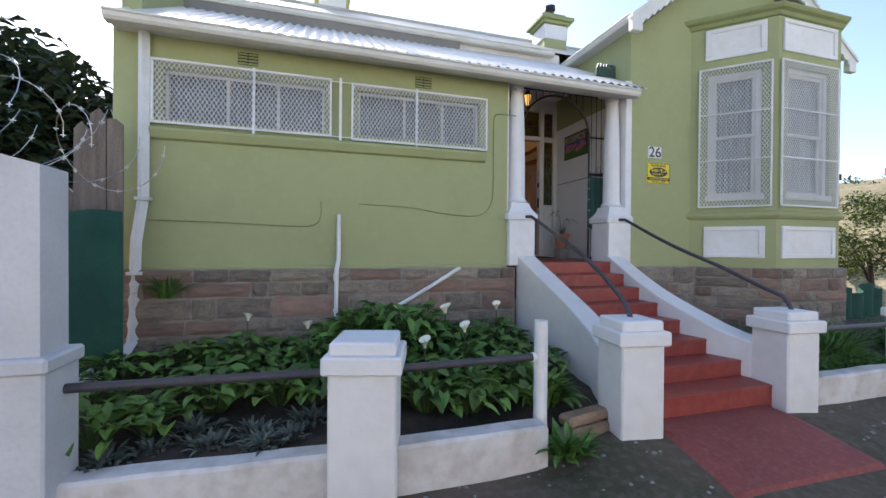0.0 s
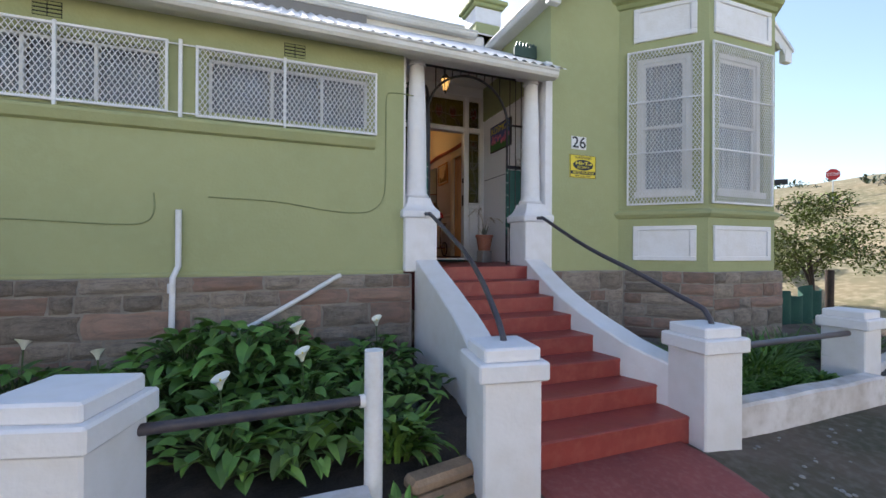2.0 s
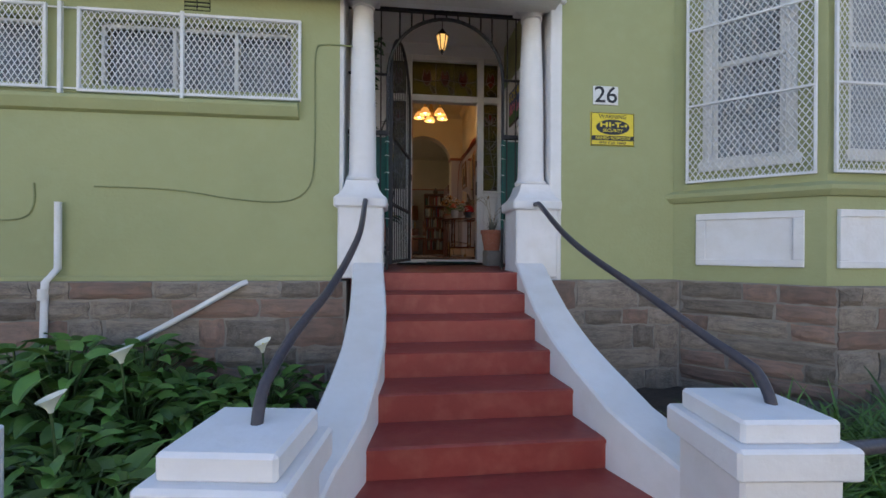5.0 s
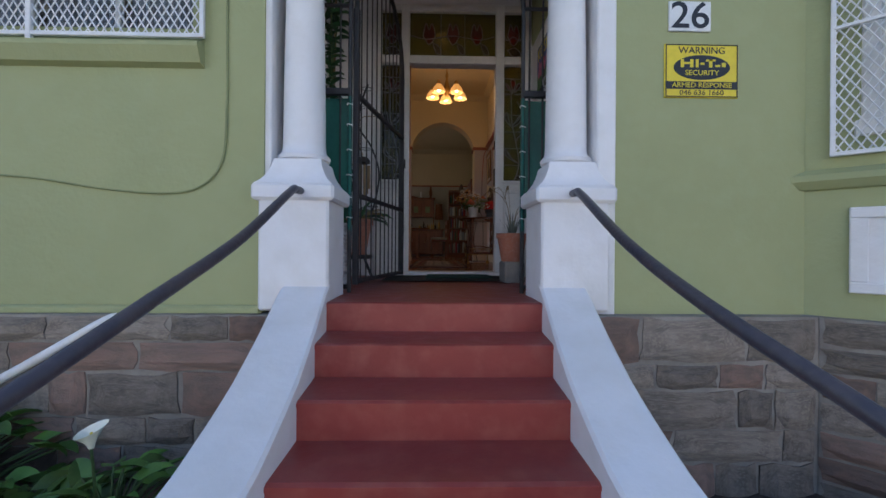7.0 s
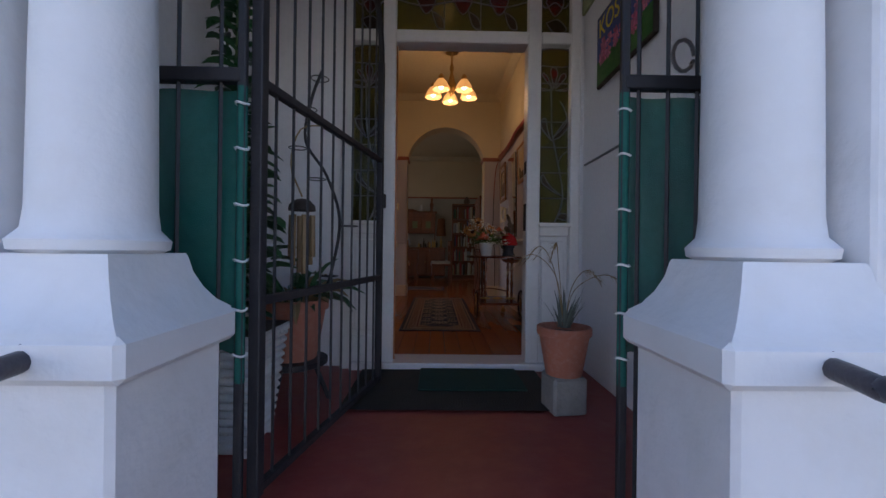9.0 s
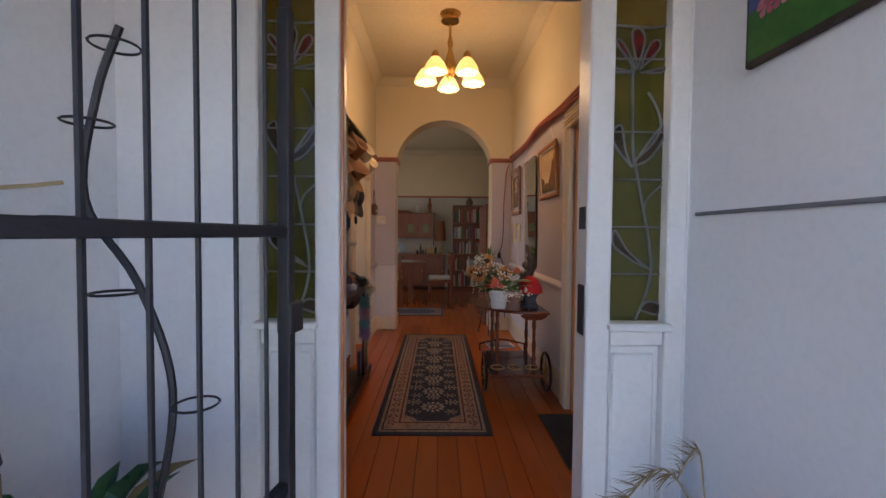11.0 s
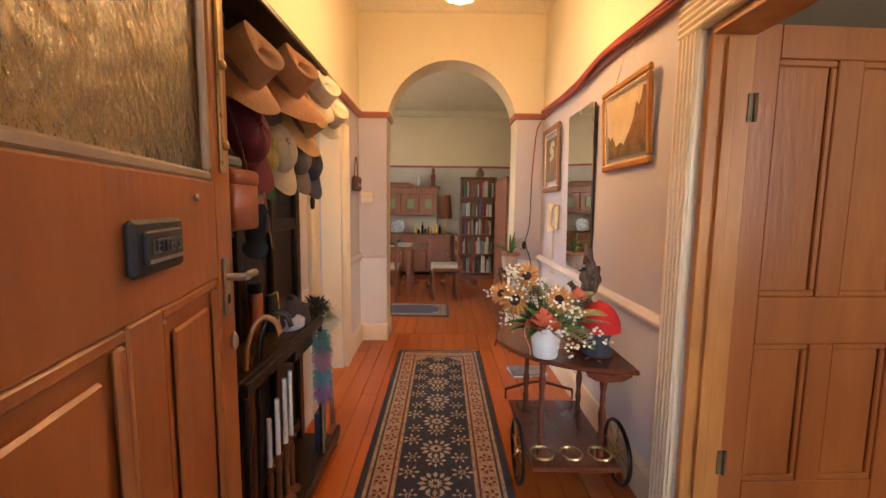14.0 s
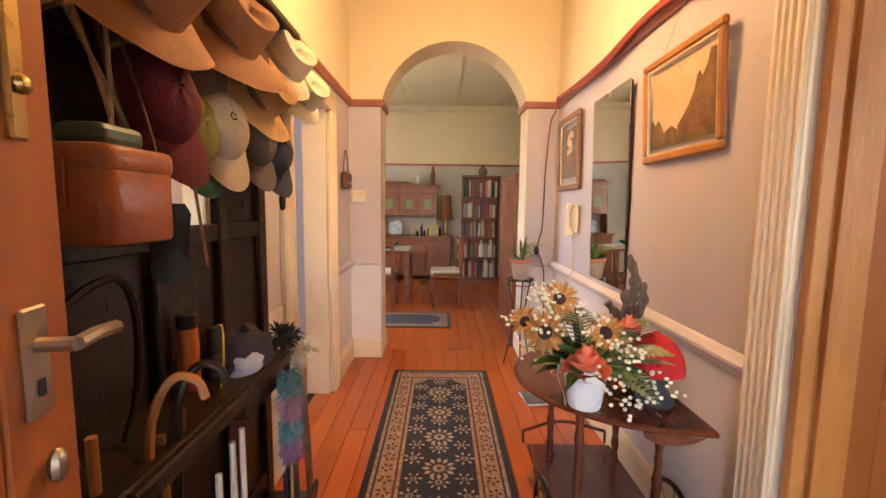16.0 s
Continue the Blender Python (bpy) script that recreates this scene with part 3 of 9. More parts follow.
setting("wall_main_upper", Mesh().box(-0.72, 7.0, 8.2, 8.36, 4.9, 5.6), GREEN, "green plastered main wall over the stoep roof", "wall")
wing_roof = Mesh()
for s in (-1, 1):
    x_e, x_r = (6.72, 9.3) if s < 0 else (11.88, 9.3)
    wing_roof.add([(x_e, 5.85, 5.40), (x_r, 5.85, 7.31), (x_r, 11.5, 7.31), (x_e, 11.5, 5.40), (x_e, 5.85, 5.46), (x_r, 5.85, 7.37), (x_r, 11.5, 7.37), (x_e, 11.5, 5.46)],
                  [(0, 1, 2, 3), (4, 5, 6, 7), (0, 1, 5, 4), (3, 2, 6, 7), (0, 3, 7, 4)])
setting("roof_wing", wing_roof, ROOF_MAIN, "iron gable roof of the wing", "roof")

# hall
LEFT_DOOR, RIGHT_DOOR = (10.46, 11.18, 3.40), (8.63, 9.43, 3.41)
setting("wall_hall_west", panels(Mesh(), DOOR_Y + 0.12, ARCH_Y, HALL_Z, CEIL_Z, HALL_X0 - 0.16, HALL_X0, ((LEFT_DOOR[0], LEFT_DOOR[1], HALL_Z, LEFT_DOOR[2]),), along="y"), LILAC_WALL, "hall wall in lilac grey paint", "wall")
setting("wall_hall_east", panels(Mesh(), DOOR_Y + 0.12, ARCH_Y, HALL_Z, CEIL_Z, HALL_X1, HALL_X1 + 0.16, ((RIGHT_DOOR[0], RIGHT_DOOR[1], HALL_Z, RIGHT_DOOR[2]),), along="y"), LILAC_WALL, "hall wall in lilac grey paint", "wall")
RAIL_Z = 3.615
for side, x0, x1, door in (("west", HALL_X0, HALL_X0 + 0.005, LEFT_DOOR), ("east", HALL_X1 - 0.005, HALL_X1, RIGHT_DOOR)):
    setting("wall_hall_%s_upper" % side, Mesh().box(x0, x1, DOOR_Y + 0.12, ARCH_Y, RAIL_Z, CEIL_Z), CREAM_WALL, "cream painted frieze above the picture rail", "wall")
    setting("wall_hall_%s_lower" % side, panels(Mesh(), DOOR_Y + 0.12, ARCH_Y, HALL_Z, HALL_Z + 0.84, x0, x1, ((door[0], door[1], HALL_Z, HALL_Z + 0.84),), along="y"), PALE_WALL, "pale lower wall below the dado rail", "wall")
setting("wall_hall_door_side", panels(Mesh(), HALL_X0, HALL_X1, HALL_Z, CEIL_Z, DOOR_Y + 0.12, DOOR_Y + 0.20, ((5.20, 6.76, HALL_Z, 4.12),)), CREAM_WALL, "cream wall over the front door inside the hall", "wall")
setting("floor_hall_base", Mesh().box(HALL_X0 - 0.16, HALL_X1 + 0.16, DOOR_Y + 0.1, 12.1, HALL_Z - 0.12, HALL_Z - 0.012), DARK_WOOD, "dark joints under the hall floorboards", "floor")
setting("ceiling_hall", Mesh().box(HALL_X0 - 0.16, HALL_X1 + 0.16, DOOR_Y + 0.12, ARCH_Y, CEIL_Z, CEIL_Z + 0.05), CEILING, "cream hall ceiling", "ceiling")
# arch wall: pillars, round arch, spandrel
AX0, AX1, A_SPRING = 5.335, 6.566, 3.50
AR = (AX1 - AX0) / 2
ACX = (AX0 + AX1) / 2
arch = Mesh().box(HALL_X0, AX0, ARCH_Y, ARCH_Y + 0.30, HALL_Z, A_SPRING).box(AX1, HALL_X1, ARCH_Y, ARCH_Y + 0.30, HALL_Z, A_SPRING)
curve = arc(ACX, A_SPRING, AR, 0, 180, 36)
for (xa, za), (xb, zb) in zip(curve, curve[1:]):
    for y in (ARCH_Y, ARCH_Y + 0.30):
        arch.add([(xa, y, za), (xb, y, zb), (xb, y, CEIL_Z), (xa, y, CEIL_Z)], [(0, 1, 2, 3)])
    arch.add([(xa, ARCH_Y, za), (xb, ARCH_Y, zb), (xb, ARCH_Y + 0.30, zb), (xa, ARCH_Y + 0.30, za)], [(0, 1, 2, 3)])
arch.box(HALL_X0, AX0, ARCH_Y, ARCH_Y + 0.30, A_SPRING, CEIL_Z).box(AX1, HALL_X1, ARCH_Y, ARCH_Y + 0.30, A_SPRING, CEIL_Z)
setting("wall_arch", arch, CREAM_WALL, "cream plastered wall with a round-headed arch", "wall", True)
for k, (xa, xb) in enumerate(((HALL_X0, AX0), (AX1, HALL_X1))):
    setting("wall_arch_pier_%d" % (k + 1), Mesh().box(xa + 0.005, xb + (0.004 if k == 0 else 0) - (0.005 if k else 0), ARCH_Y - 0.005, ARCH_Y + 0.1, HALL_Z + 0.84, RAIL_Z - 0.03), LILAC_WALL, "lilac grey face of the arch pier", "wall")

# dining room beyond
DX0, DX1, DY1 = 3.9, 8.2, 16.3
setting("floor_dining_base", Mesh().box(DX0, DX1, 12.1, DY1, HALL_Z - 0.12, HALL_Z - 0.012), DARK_WOOD, "dark joints under the dining room floorboards", "floor")
setting("wall_dining_north", Mesh().box(DX0, DX1, DY1, DY1 + 0.2, HALL_Z, CEIL_Z), DINING_WALL, "pale cream dining room wall", "wall")
setting("wall_dining_east", Mesh().box(DX1, DX1 + 0.2, ARCH_Y + 0.1, DY1, HALL_Z, CEIL_Z), DINING_WALL, "pale cream dining room wall", "wall")
setting("wall_dining_west", panels(Mesh(), ARCH_Y + 0.1, DY1, HALL_Z, CEIL_Z, DX0 - 0.2, DX0, ((13.0, 14.6, 2.2, 3.9),), along="y"), DINING_WALL, "pale cream dining room wall with a window", "wall")
setting("wall_dining_south", Mesh().box(DX0, HALL_X0, ARCH_Y + 0.1, ARCH_Y + 0.3, HALL_Z, CEIL_Z).box(HALL_X1, DX1, ARCH_Y + 0.1, ARCH_Y + 0.3, HALL_Z, CEIL_Z), DINING_WALL, "pale cream dining room wall beside the arch", "wall")
setting("ceiling_dining", Mesh().box(DX0, DX1, ARCH_Y + 0.3, DY1, CEIL_Z, CEIL_Z + 0.05), CEILING, "cream dining room ceiling with cover strips", "ceiling")
# side rooms seen through the doors
# the opening in the west wall is made up to hold the fill lamp
setting("wall_side_room_west", panels(Mesh(), 9.0, 11.9, HALL_Z, CEIL_Z, 2.9, 3.0, ((10.1, 11.1, 2.35, 3.55),), along="y").box(3.0, HALL_X0 - 0.16, 8.9, 9.0, HALL_Z, CEIL_Z).box(3.0, HALL_X0 - 0.16, 11.9, 11.96, HALL_Z, CEIL_Z), LILAC_WALL, "plain grey wall of the side room", "wall")
setting("floor_side_rooms", Mesh().box(2.9, HALL_X0 - 0.16, 8.9, 11.96, HALL_Z - 0.1, HALL_Z - 0.004).box(HALL_X1 + 0.16, 9.6, 8.2, 11.9, HALL_Z - 0.1, HALL_Z - 0.004), DOOR_WOOD, "wooden floor of the side rooms", "floor")
setting("ceiling_side_rooms", Mesh().box(2.9, HALL_X0 - 0.16, 8.9, 11.96, CEIL_Z, CEIL_Z + 0.05).box(HALL_X1 + 0.16, 9.7, 8.2, 11.9, CEIL_Z, CEIL_Z + 0.05), CEILING, "side room ceiling", "ceiling")
setting("wall_side_room_east", Mesh().box(9.6, 9.7, 8.2, 11.9, HALL_Z, CEIL_Z).box(HALL_X1 + 0.16, 9.7, 11.9, 12.0, HALL_Z, CEIL_Z).box(HALL_X1 + 0.16, 7.02, 8.1, 8.2, HALL_Z, CEIL_Z), CREAM_WALL, "cream wall of the side room", "wall")

# added out of view behind the walk: road, paving and pale wall bounce sunlight back
setting("road", Mesh().box(-60, 70, -10.5, -4.5, -0.5, -0.285), material("grey_asphalt", (0.16, 0.155, 0.145), (0.13, 0.125, 0.12), 2, 0.9, 0.6, 60), "grey asphalt strip, unseen, added to bounce sunlight onto the facade", "road")
setting("pavement", Mesh().box(-60, 70, -13.5, -10.5, -0.5, -0.18), material("pale_concrete_paving", (0.42, 0.40, 0.36), None, 2, 0.9, 0.4, 40), "pale concrete paving, unseen, added to bounce sunlight onto the facade", "pavement")
setting("wall_opposite", Mesh().box(-30, 40, -14.0, -13.5, -0.5, 5.2), material("pale_cream_bounce_wall", (0.72, 0.66, 0.56), (0.66, 0.60, 0.50), 0.6, 0.8, 0.3, 20), "plain cream wall, unseen, added to bounce sunlight onto the facade", "wall")


# ---- outside things ----
def words(text, size, mat, name, parent, m, label="", squash=1.0, bold=0.0):
    """Letters as a thin mesh, lying in the local xy plane of m, centred."""
    cu = bpy.data.curves.new(name, "FONT")
    cu.body, cu.size, cu.extrude, cu.align_x, cu.align_y = text, size, 0.001, "CENTER", "CENTER"
    cu.offset = bold
    tmp = new(name, cu)
    me = bpy.data.meshes.new_from_object(tmp.evaluated_get(bpy.context.evaluated_depsgraph_get()))
    bpy.data.objects.remove(tmp)
    me.materials.clear()
    me.materials.append(mat)
    ob = new(name, me)
    ob.parent = parent
    ob.matrix_basis = m @ Matrix.Diagonal((squash, 1, 1, 1))
    return tagged(ob, label)


FACE_FRONT = Matrix.Rotation(radians(90), 4, "X")      # letters that face -y


def strand_net(mesh, w, h, pitch, r):
    """Expanded-metal diamonds over a w x h field in the local xz plane."""
    half = pitch * 0.5
    lines = int((w + h * 1.6) / pitch) + 2
    for s in (-1, 1):
        for i in range(-lines, lines):
            x0 = i * pitch
            pts = []
            za, zb = 0.0, h
            k = 0.62 * s
            xa, xb = x0, x0 + h * k
            lo, hi = (xa, xb) if xa < xb else (xb, xa)
            if hi <= 0 or lo >= w:
                continue
            t0, t1 = 0.0, 1.0
            for bound, sign in ((0, 1), (w, -1)):
                fa, fb = sign * (xa - bound), sign * (xb - bound)
                if fa < 0:
                    t0 = max(t0, fa / (fa - fb))
                if fb < 0:
                    t1 = min(t1, fa / (fa - fb))
            if t1 - t0 < 0.01:
                continue
            mesh.tube([(xa + (xb - xa) * t, 0.003 * s, h * t) for t in (t0, t1)], r, 4)


def grille(m, w, h, bars_v=(), bars_h=(), pitch=0.052, label="white steel security screen of expanded metal over a window", extra=None):
    g = tagged(new("window_grille"), label, "window grille", "security screens over the windows")
    g.empty_display_size = 0.1
    g.matrix_basis = m
    net = Mesh()
    strand_net(net, w, h, pitch, 0.005)
    part("mesh", net, WHITE_METAL, g)
    fr = 0.014
    for name, b in (("rail", (0, w, -fr, fr, h - fr, h + fr)), ("rail", (0, w, -fr, fr, -fr, fr)), ("stile", (-fr, fr, -fr, fr, -fr, h + fr)), ("stile", (w - fr, w + fr, -fr, fr, -fr, h + fr))):
        part(name, Mesh().box(*b, 0.004), WHITE_METAL, g)
    for x in bars_v:
        part("bar", Mesh().box(x - 0.016, x + 0.016, -0.02, 0.012, -0.06, h + 0.03, 0.004), WHITE_METAL, g)
    for z in bars_h:
        part("bar", Mesh().box(0, w, -0.018, 0.01, z - 0.011, z + 0.011, 0.003), WHITE_METAL, g)
    return g


grille(pose(-0.20, 6.10, 3.07), 2.10, 0.765, (1.14,))
grille(pose(2.19, 6.10, 3.05), 2.00, 0.765, (0.91,))
post = single("grille_post", Mesh().box(-0.018, 0.018, -0.018, 0.018, 0, 0.86, 0.004).box(-0.14, 0.16, -0.006, 0.006, 0.80, 0.812).box(-0.14, 0.16, -0.006, 0.006, 0.05, 0.062), WHITE_METAL, "white steel upright between two window screens", "post", at=pose(2.03, 6.10, 3.01))


def curtain_sheet(w, h, folds, depth):
    return Mesh().grid(lambda u, v: (u * w, depth * math.sin(u * folds * 2 * math.pi) * (0.6 + 0.4 * v) + 0.01 * math.sin(u * 37), h * v), folds * 8, 4)


def strip_window(name, x0, x1, z0, z1):
    w, h = x1 - x0, z1 - z0
    win = thing(name, x0, WALL_Y + 0.10, z0, "wide low white-framed window with net curtains", "window", kind="structure")
    for b in ((0, w, 0, 0.05, 0, 0.03), (0, w, 0, 0.05, h - 0.03, h), (0, 0.03, 0, 0.05, 0.03, h - 0.03), (w - 0.03, w, 0, 0.05, 0.03, h - 0.03), (w * 0.36, w * 0.36 + 0.035, 0, 0.05, 0.03, h - 0.03), (w * 0.68, w * 0.68 + 0.035, 0, 0.05, 0.03, h - 0.03)):
        part("window_frame", Mesh().box(*b, 0.006), WHITE_WOOD, win)
    for a, b in ((0.03, w * 0.36), (w * 0.36 + 0.035, w * 0.68), (w * 0.68 + 0.035, w - 0.03)):
        ob = part("pane", Mesh().box(a, b, 0.022, 0.027, 0.03, h - 0.03), GLASS, win)
        ob.visible_shadow = False
    for a, b in ((0.02, w * 0.34), (w * 0.37, w * 0.66), (w * 0.69, w - 0.02)):
        cu = part("curtain", curtain_sheet(b - a, h + 0.05, 9, 0.02), CURTAIN, win, "grey white net curtain")
        cu.location = (a, 0.14, -0.02)


strip_window("window_1", *WIN_1)
strip_window("window_2", *WIN_2)


LACE = material("white_lace_curtain", (0.50, 0.50, 0.52), (0.40, 0.40, 0.42), 5, 0.9, 0.3, 120)


def sash_window(name, m, x0, x1, z0, z1):
    win = tagged(new(name), "tall white sash window with lace curtains", "window", kind="structure")
    win.empty_display_size = 0.1
    win.matrix_basis = m @ pose(x0, 0.05, z0)
    w, h = x1 - x0, z1 - z0
    for b in ((0, 0.09, 0, 0.09, 0, h), (w - 0.09, w, 0, 0.09, 0, h), (0.09, w - 0.09, 0, 0.09, h - 0.08, h)):
        part("window_frame", Mesh().box(*b, 0.006), WHITE_WOOD, win)
    part("window_sill", Mesh().box(-0.03, w + 0.03, -0.08, 0.09, -0.05, 0.05, 0.008), WHITE_WOOD, win)
    mid = h * 0.49
    for z_lo, z_hi, y in ((0.05, mid + 0.03, 0.055), (mid - 0.02, h - 0.08, 0.025)):
        for b in ((0.09, 0.135, y, y + 0.03, z_lo, z_hi), (w - 0.135, w - 0.09, y, y + 0.03, z_lo, z_hi), (0.135, w - 0.135, y, y + 0.03, z_lo, z_lo + 0.05), (0.135, w - 0.135, y, y + 0.03, z_hi - 0.05, z_hi)):
            part("sash", Mesh().box(*b, 0.004), WHITE_WOOD, win)
        ob = part("pane", Mesh().box(0.135, w - 0.135, y + 0.012, y + 0.016, z_lo + 0.05, z_hi - 0.05), GLASS, win)
        ob.visible_shadow = False
    cu = part("curtain", curtain_sheet(w - 0.1, h, 8, 0.025), LACE, win, "white lace curtain")
    cu.location = (0.05, 0.16, 0)


for k, (m, d, hole) in enumerate(((BAY_L, BAY_LD, (0.27, 1.05)), (BAY_F, BAY_FD, (0.22, 1.26)), (BAY_R, BAY_RD, (0.23, 0.95)))):
    sash_window("window_%d" % (k + 3), m, hole[0], hole[1], 2.47, 4.66)
for m, x0, x1 in ((BAY_L, 0.14, 1.17), (BAY_F, 0.04, 1.40)):
    grille(m @ pose(x0, -0.045, 2.315), x1 - x0, 2.43, (), (0.81, 1.62), label="tall white steel security screen over a bay window")
for m, x0, x1 in ((BAY_L, 0.22, 1.10), (BAY_F, 0.10, 1.40)):
    for z0, z1 in ((1.425, 1.97), (4.91, 5.45)):
        p = Mesh().box(x0, x1, -0.012, 0.0, z0, z1, 0.004, m)
        for b in ((x0, x1, z0, z0 + 0.07), (x0, x1, z1 - 0.07, z1), (x0, x0 + 0.09, z0 + 0.07, z1 - 0.07), (x1 - 0.09, x1, z0 + 0.07, z1 - 0.07)):
            p.box(b[0], b[1], -0.034, -0.012, b[2], b[3], 0.008, m)
        setting("trim_bay_panel", p, WHITE, "white painted recessed plaster panel on the bay", "panel")


# columns on moulded pedestals
def porch_column(x):
    col = thing("porch_column", x, 6.25, PORCH_Z - 0.05, "white turned column on a square moulded pedestal", "column", "columns of the porch")
    part("pedestal", Mesh().box(-0.186, 0.186, -0.19, 0.19, 0, 0.60, 0.012), WHITE, col, smooth=False)
    part("pedestal_cap", Mesh().box(-0.218, 0.218, -0.213, 0.213, 0.588, 0.677, 0.014), WHITE, col)
    # curved shoulder, square in plan
    prof = [(0.205, 0.677), (0.178, 0.70), (0.155, 0.735), (0.138, 0.775), (0.13, 0.812), (0.126, 0.822)]
    v = [(sx * r, sy * r, z) for r, z in prof for sx, sy in ((-1, -1), (1, -1), (1, 1), (-1, 1))]
    f = [(i * 4 + j, i * 4 + (j + 1) % 4, i * 4 + 4 + (j + 1) % 4, i * 4 + 4 + j) for i in range(len(prof) - 1) for j in range(4)] + [(0, 1, 2, 3), tuple(len(v) - 4 + j for j in range(4))]
    part("base_block", Mesh().add(v, f), WHITE, col, smooth=True)
    part("shaft", Mesh().lathe([(0.118, 0.818), (0.142, 0.83), (0.145, 0.85), (0.122, 0.875), (0.117, 0.92), (0.113, 1.3), (0.104, 1.8), (0.086, 2.28), (0.083, 2.325)], 32), WHITE, col, smooth=True)
    part("capital", Mesh().lathe([(0.083, 2.32), (0.098, 2.327), (0.098, 2.345), (0.086, 2.36), (0.09, 2.385), (0.118, 2.41), (0.125, 2.42)], 32).box(-0.14, 0.14, -0.14, 0.14, 2.42, 2.475, 0.01), WHITE, col, smooth=True)
    return col


porch_column(5.055), porch_column(6.565)
setting("trim_pilaster_1", Mesh().box(4.78, 4.90, 6.15, 6.50, PORCH_Z, 3.95, 0.008), WHITE, "white painted reveal at the porch opening", "pilaster")
setting("trim_pilaster_2", Mesh().box(6.70, 6.806, 6.12, 6.50, PORCH_Z - 0.09, 3.95, 0.008), WHITE, "white painted reveal at the porch opening", "pilaster")


def handrail(pts):
    rail = thing("handrail", *pts[-1][:2], pts[-1][2] - 0.2, "dark painted bent pipe handrail beside the steps", "handrail", "handrails of the steps")
    o = Vector(rail.location)
    part("pipe", Mesh().tube([p - o for p in spline([*pts, (pts[-1][0], pts[-1][1] - 0.05, pts[-1][2] - 0.09), (pts[-1][0], pts[-1][1] - 0.055, pts[-1][2] - 0.22)], 6)], 0.020, 10), RAIL, rail, smooth=True)
    part("flange", Mesh().tube([Vector(pts[0]) - o + Vector((0, 0.012, 0)), Vector(pts[0]) - o + Vector((0, -0.012, 0))], 0.03, 12), RAIL, rail, smooth=True)


handrail([(5.10, 6.05, 1.965), (5.105, 5.95, 1.957), (5.107, 5.87, 1.937), (5.12, 5.34, 1.70), (5.095, 4.91, 1.53), (5.045, 4.58, 1.385), (5.0, 4.38, 1.305), (4.96, 4.22, 1.235), (4.93, 4.07, 1.15), (4.92, 4.01, 1.10)])
handrail([(6.54, 6.05, 1.965), (6.53, 5.95, 1.957), (6.524, 5.87, 1.937), (6.475, 5.30, 1.70), (6.49, 4.93, 1.545), (6.55, 4.56, 1.395), (6.60, 4.39, 1.31), (6.66, 4.20, 1.21), (6.71, 4.06, 1.14), (6.73, 4.02, 1.10)])


def pillar(x, y, z0, top, w, d, label, rot=0):
    p = thing("gate_pillar", x, y, z0, label, "pillar", "white garden pillars", rot)
    h = top - z0
    body = Mesh()
    body.box(-w / 2, w / 2, -d / 2, d / 2, -0.12, h - 0.18, 0.012)
    part("shaft", body, WHITE, p)
    part("cap_band", Mesh().box(-w / 2 - 0.035, w / 2 + 0.035, -d / 2 - 0.035, d / 2 + 0.035, h - 0.187, h - 0.078, 0.012), WHITE, p)
    part("cap_block", Mesh().box(-w / 2 + 0.005, w / 2 - 0.005, -d / 2 + 0.005, d / 2 - 0.005, h - 0.082, h, 0.012), WHITE, p)
    return p


pillar(4.897, 3.935, 0.13, 1.02, 0.35, 0.35, "square white pillar with a stepped cap beside the steps", -8)
pillar(6.675, 3.99, 0.13, 1.015, 0.35, 0.35, "square white pillar with a stepped cap beside the steps", -5)
pillar(2.835, 3.87, 0.0, 1.0, 0.40, 0.40, "square white pillar with a stepped cap in the garden wall", -15)
pillar(9.265, 4.30, 0.05, 0.965, 0.36, 0.36, "square white pillar with a stepped cap in the garden wall", 5)


def low_wall(name, pts, top, thick=0.20):
    mesh = Mesh()
    rings = []
    for i, (x, y) in enumerate(pts):
        for k in range(1 if i == len(pts) - 1 else 6):
            t = k / 6
            xx, yy = (x, y) if i == len(pts) - 1 else (x + (pts[i + 1][0] - x) * t, y + (pts[i + 1][1] - y) * t)
            zt = top + 0.015 * noise.noise((xx * 2.2, yy, 5))
            w = 0.008 * noise.noise((xx * 3, yy, 9))
            rings.append([(xx, yy + w, -0.45), (xx, yy + w, zt - 0.02), (xx, yy + 0.02 + w, zt), (xx, yy + thick - 0.02, zt), (xx, yy + thick, zt - 0.02), (xx, yy + thick, -0.45)])
    n = len(rings)
    mesh.add([p for r in rings for p in r], [(i * 6 + j, i * 6 + j + 1, i * 6 + 7 + j, i * 6 + 6 + j) for i in range(n - 1) for j in range(5)] + [tuple(range(6)), tuple((n - 1) * 6 + j for j in range(6))])
    return setting(name, mesh, WHITE_DIRTY, "low white plastered garden wall with dirt stains", "wall", True)


low_wall("wall_garden_1", [(1.15, 3.92), (1.9, 3.90), (2.68, 3.86)], 0.28, 0.17)
low_wall("wall_garden_2", [(3.0, 3.78), (3.5, 3.78), (4.09, 3.80)], 0.31, 0.17)
low_wall("wall_garden_3", [(6.85, 3.935), (7.9, 3.935), (9.12, 3.96)], 0.365, 0.17)
low_wall("wall_garden_4", [(9.44, 4.24), (10.8, 4.5), (12.6, 4.7)], 0.31, 0.17)
single("pipe_post", Mesh().tube([(0, 0, -0.45), (0, 0, 0.73)], 0.051, 16).tube([(-0.075, 0, 0.46), (-0.045, 0, 0.46)], 0.036, 10), WHITE_METAL, "white painted round pipe post at the garden edge", "post", smooth=True, at=pose(4.125, 3.97, 0.295))


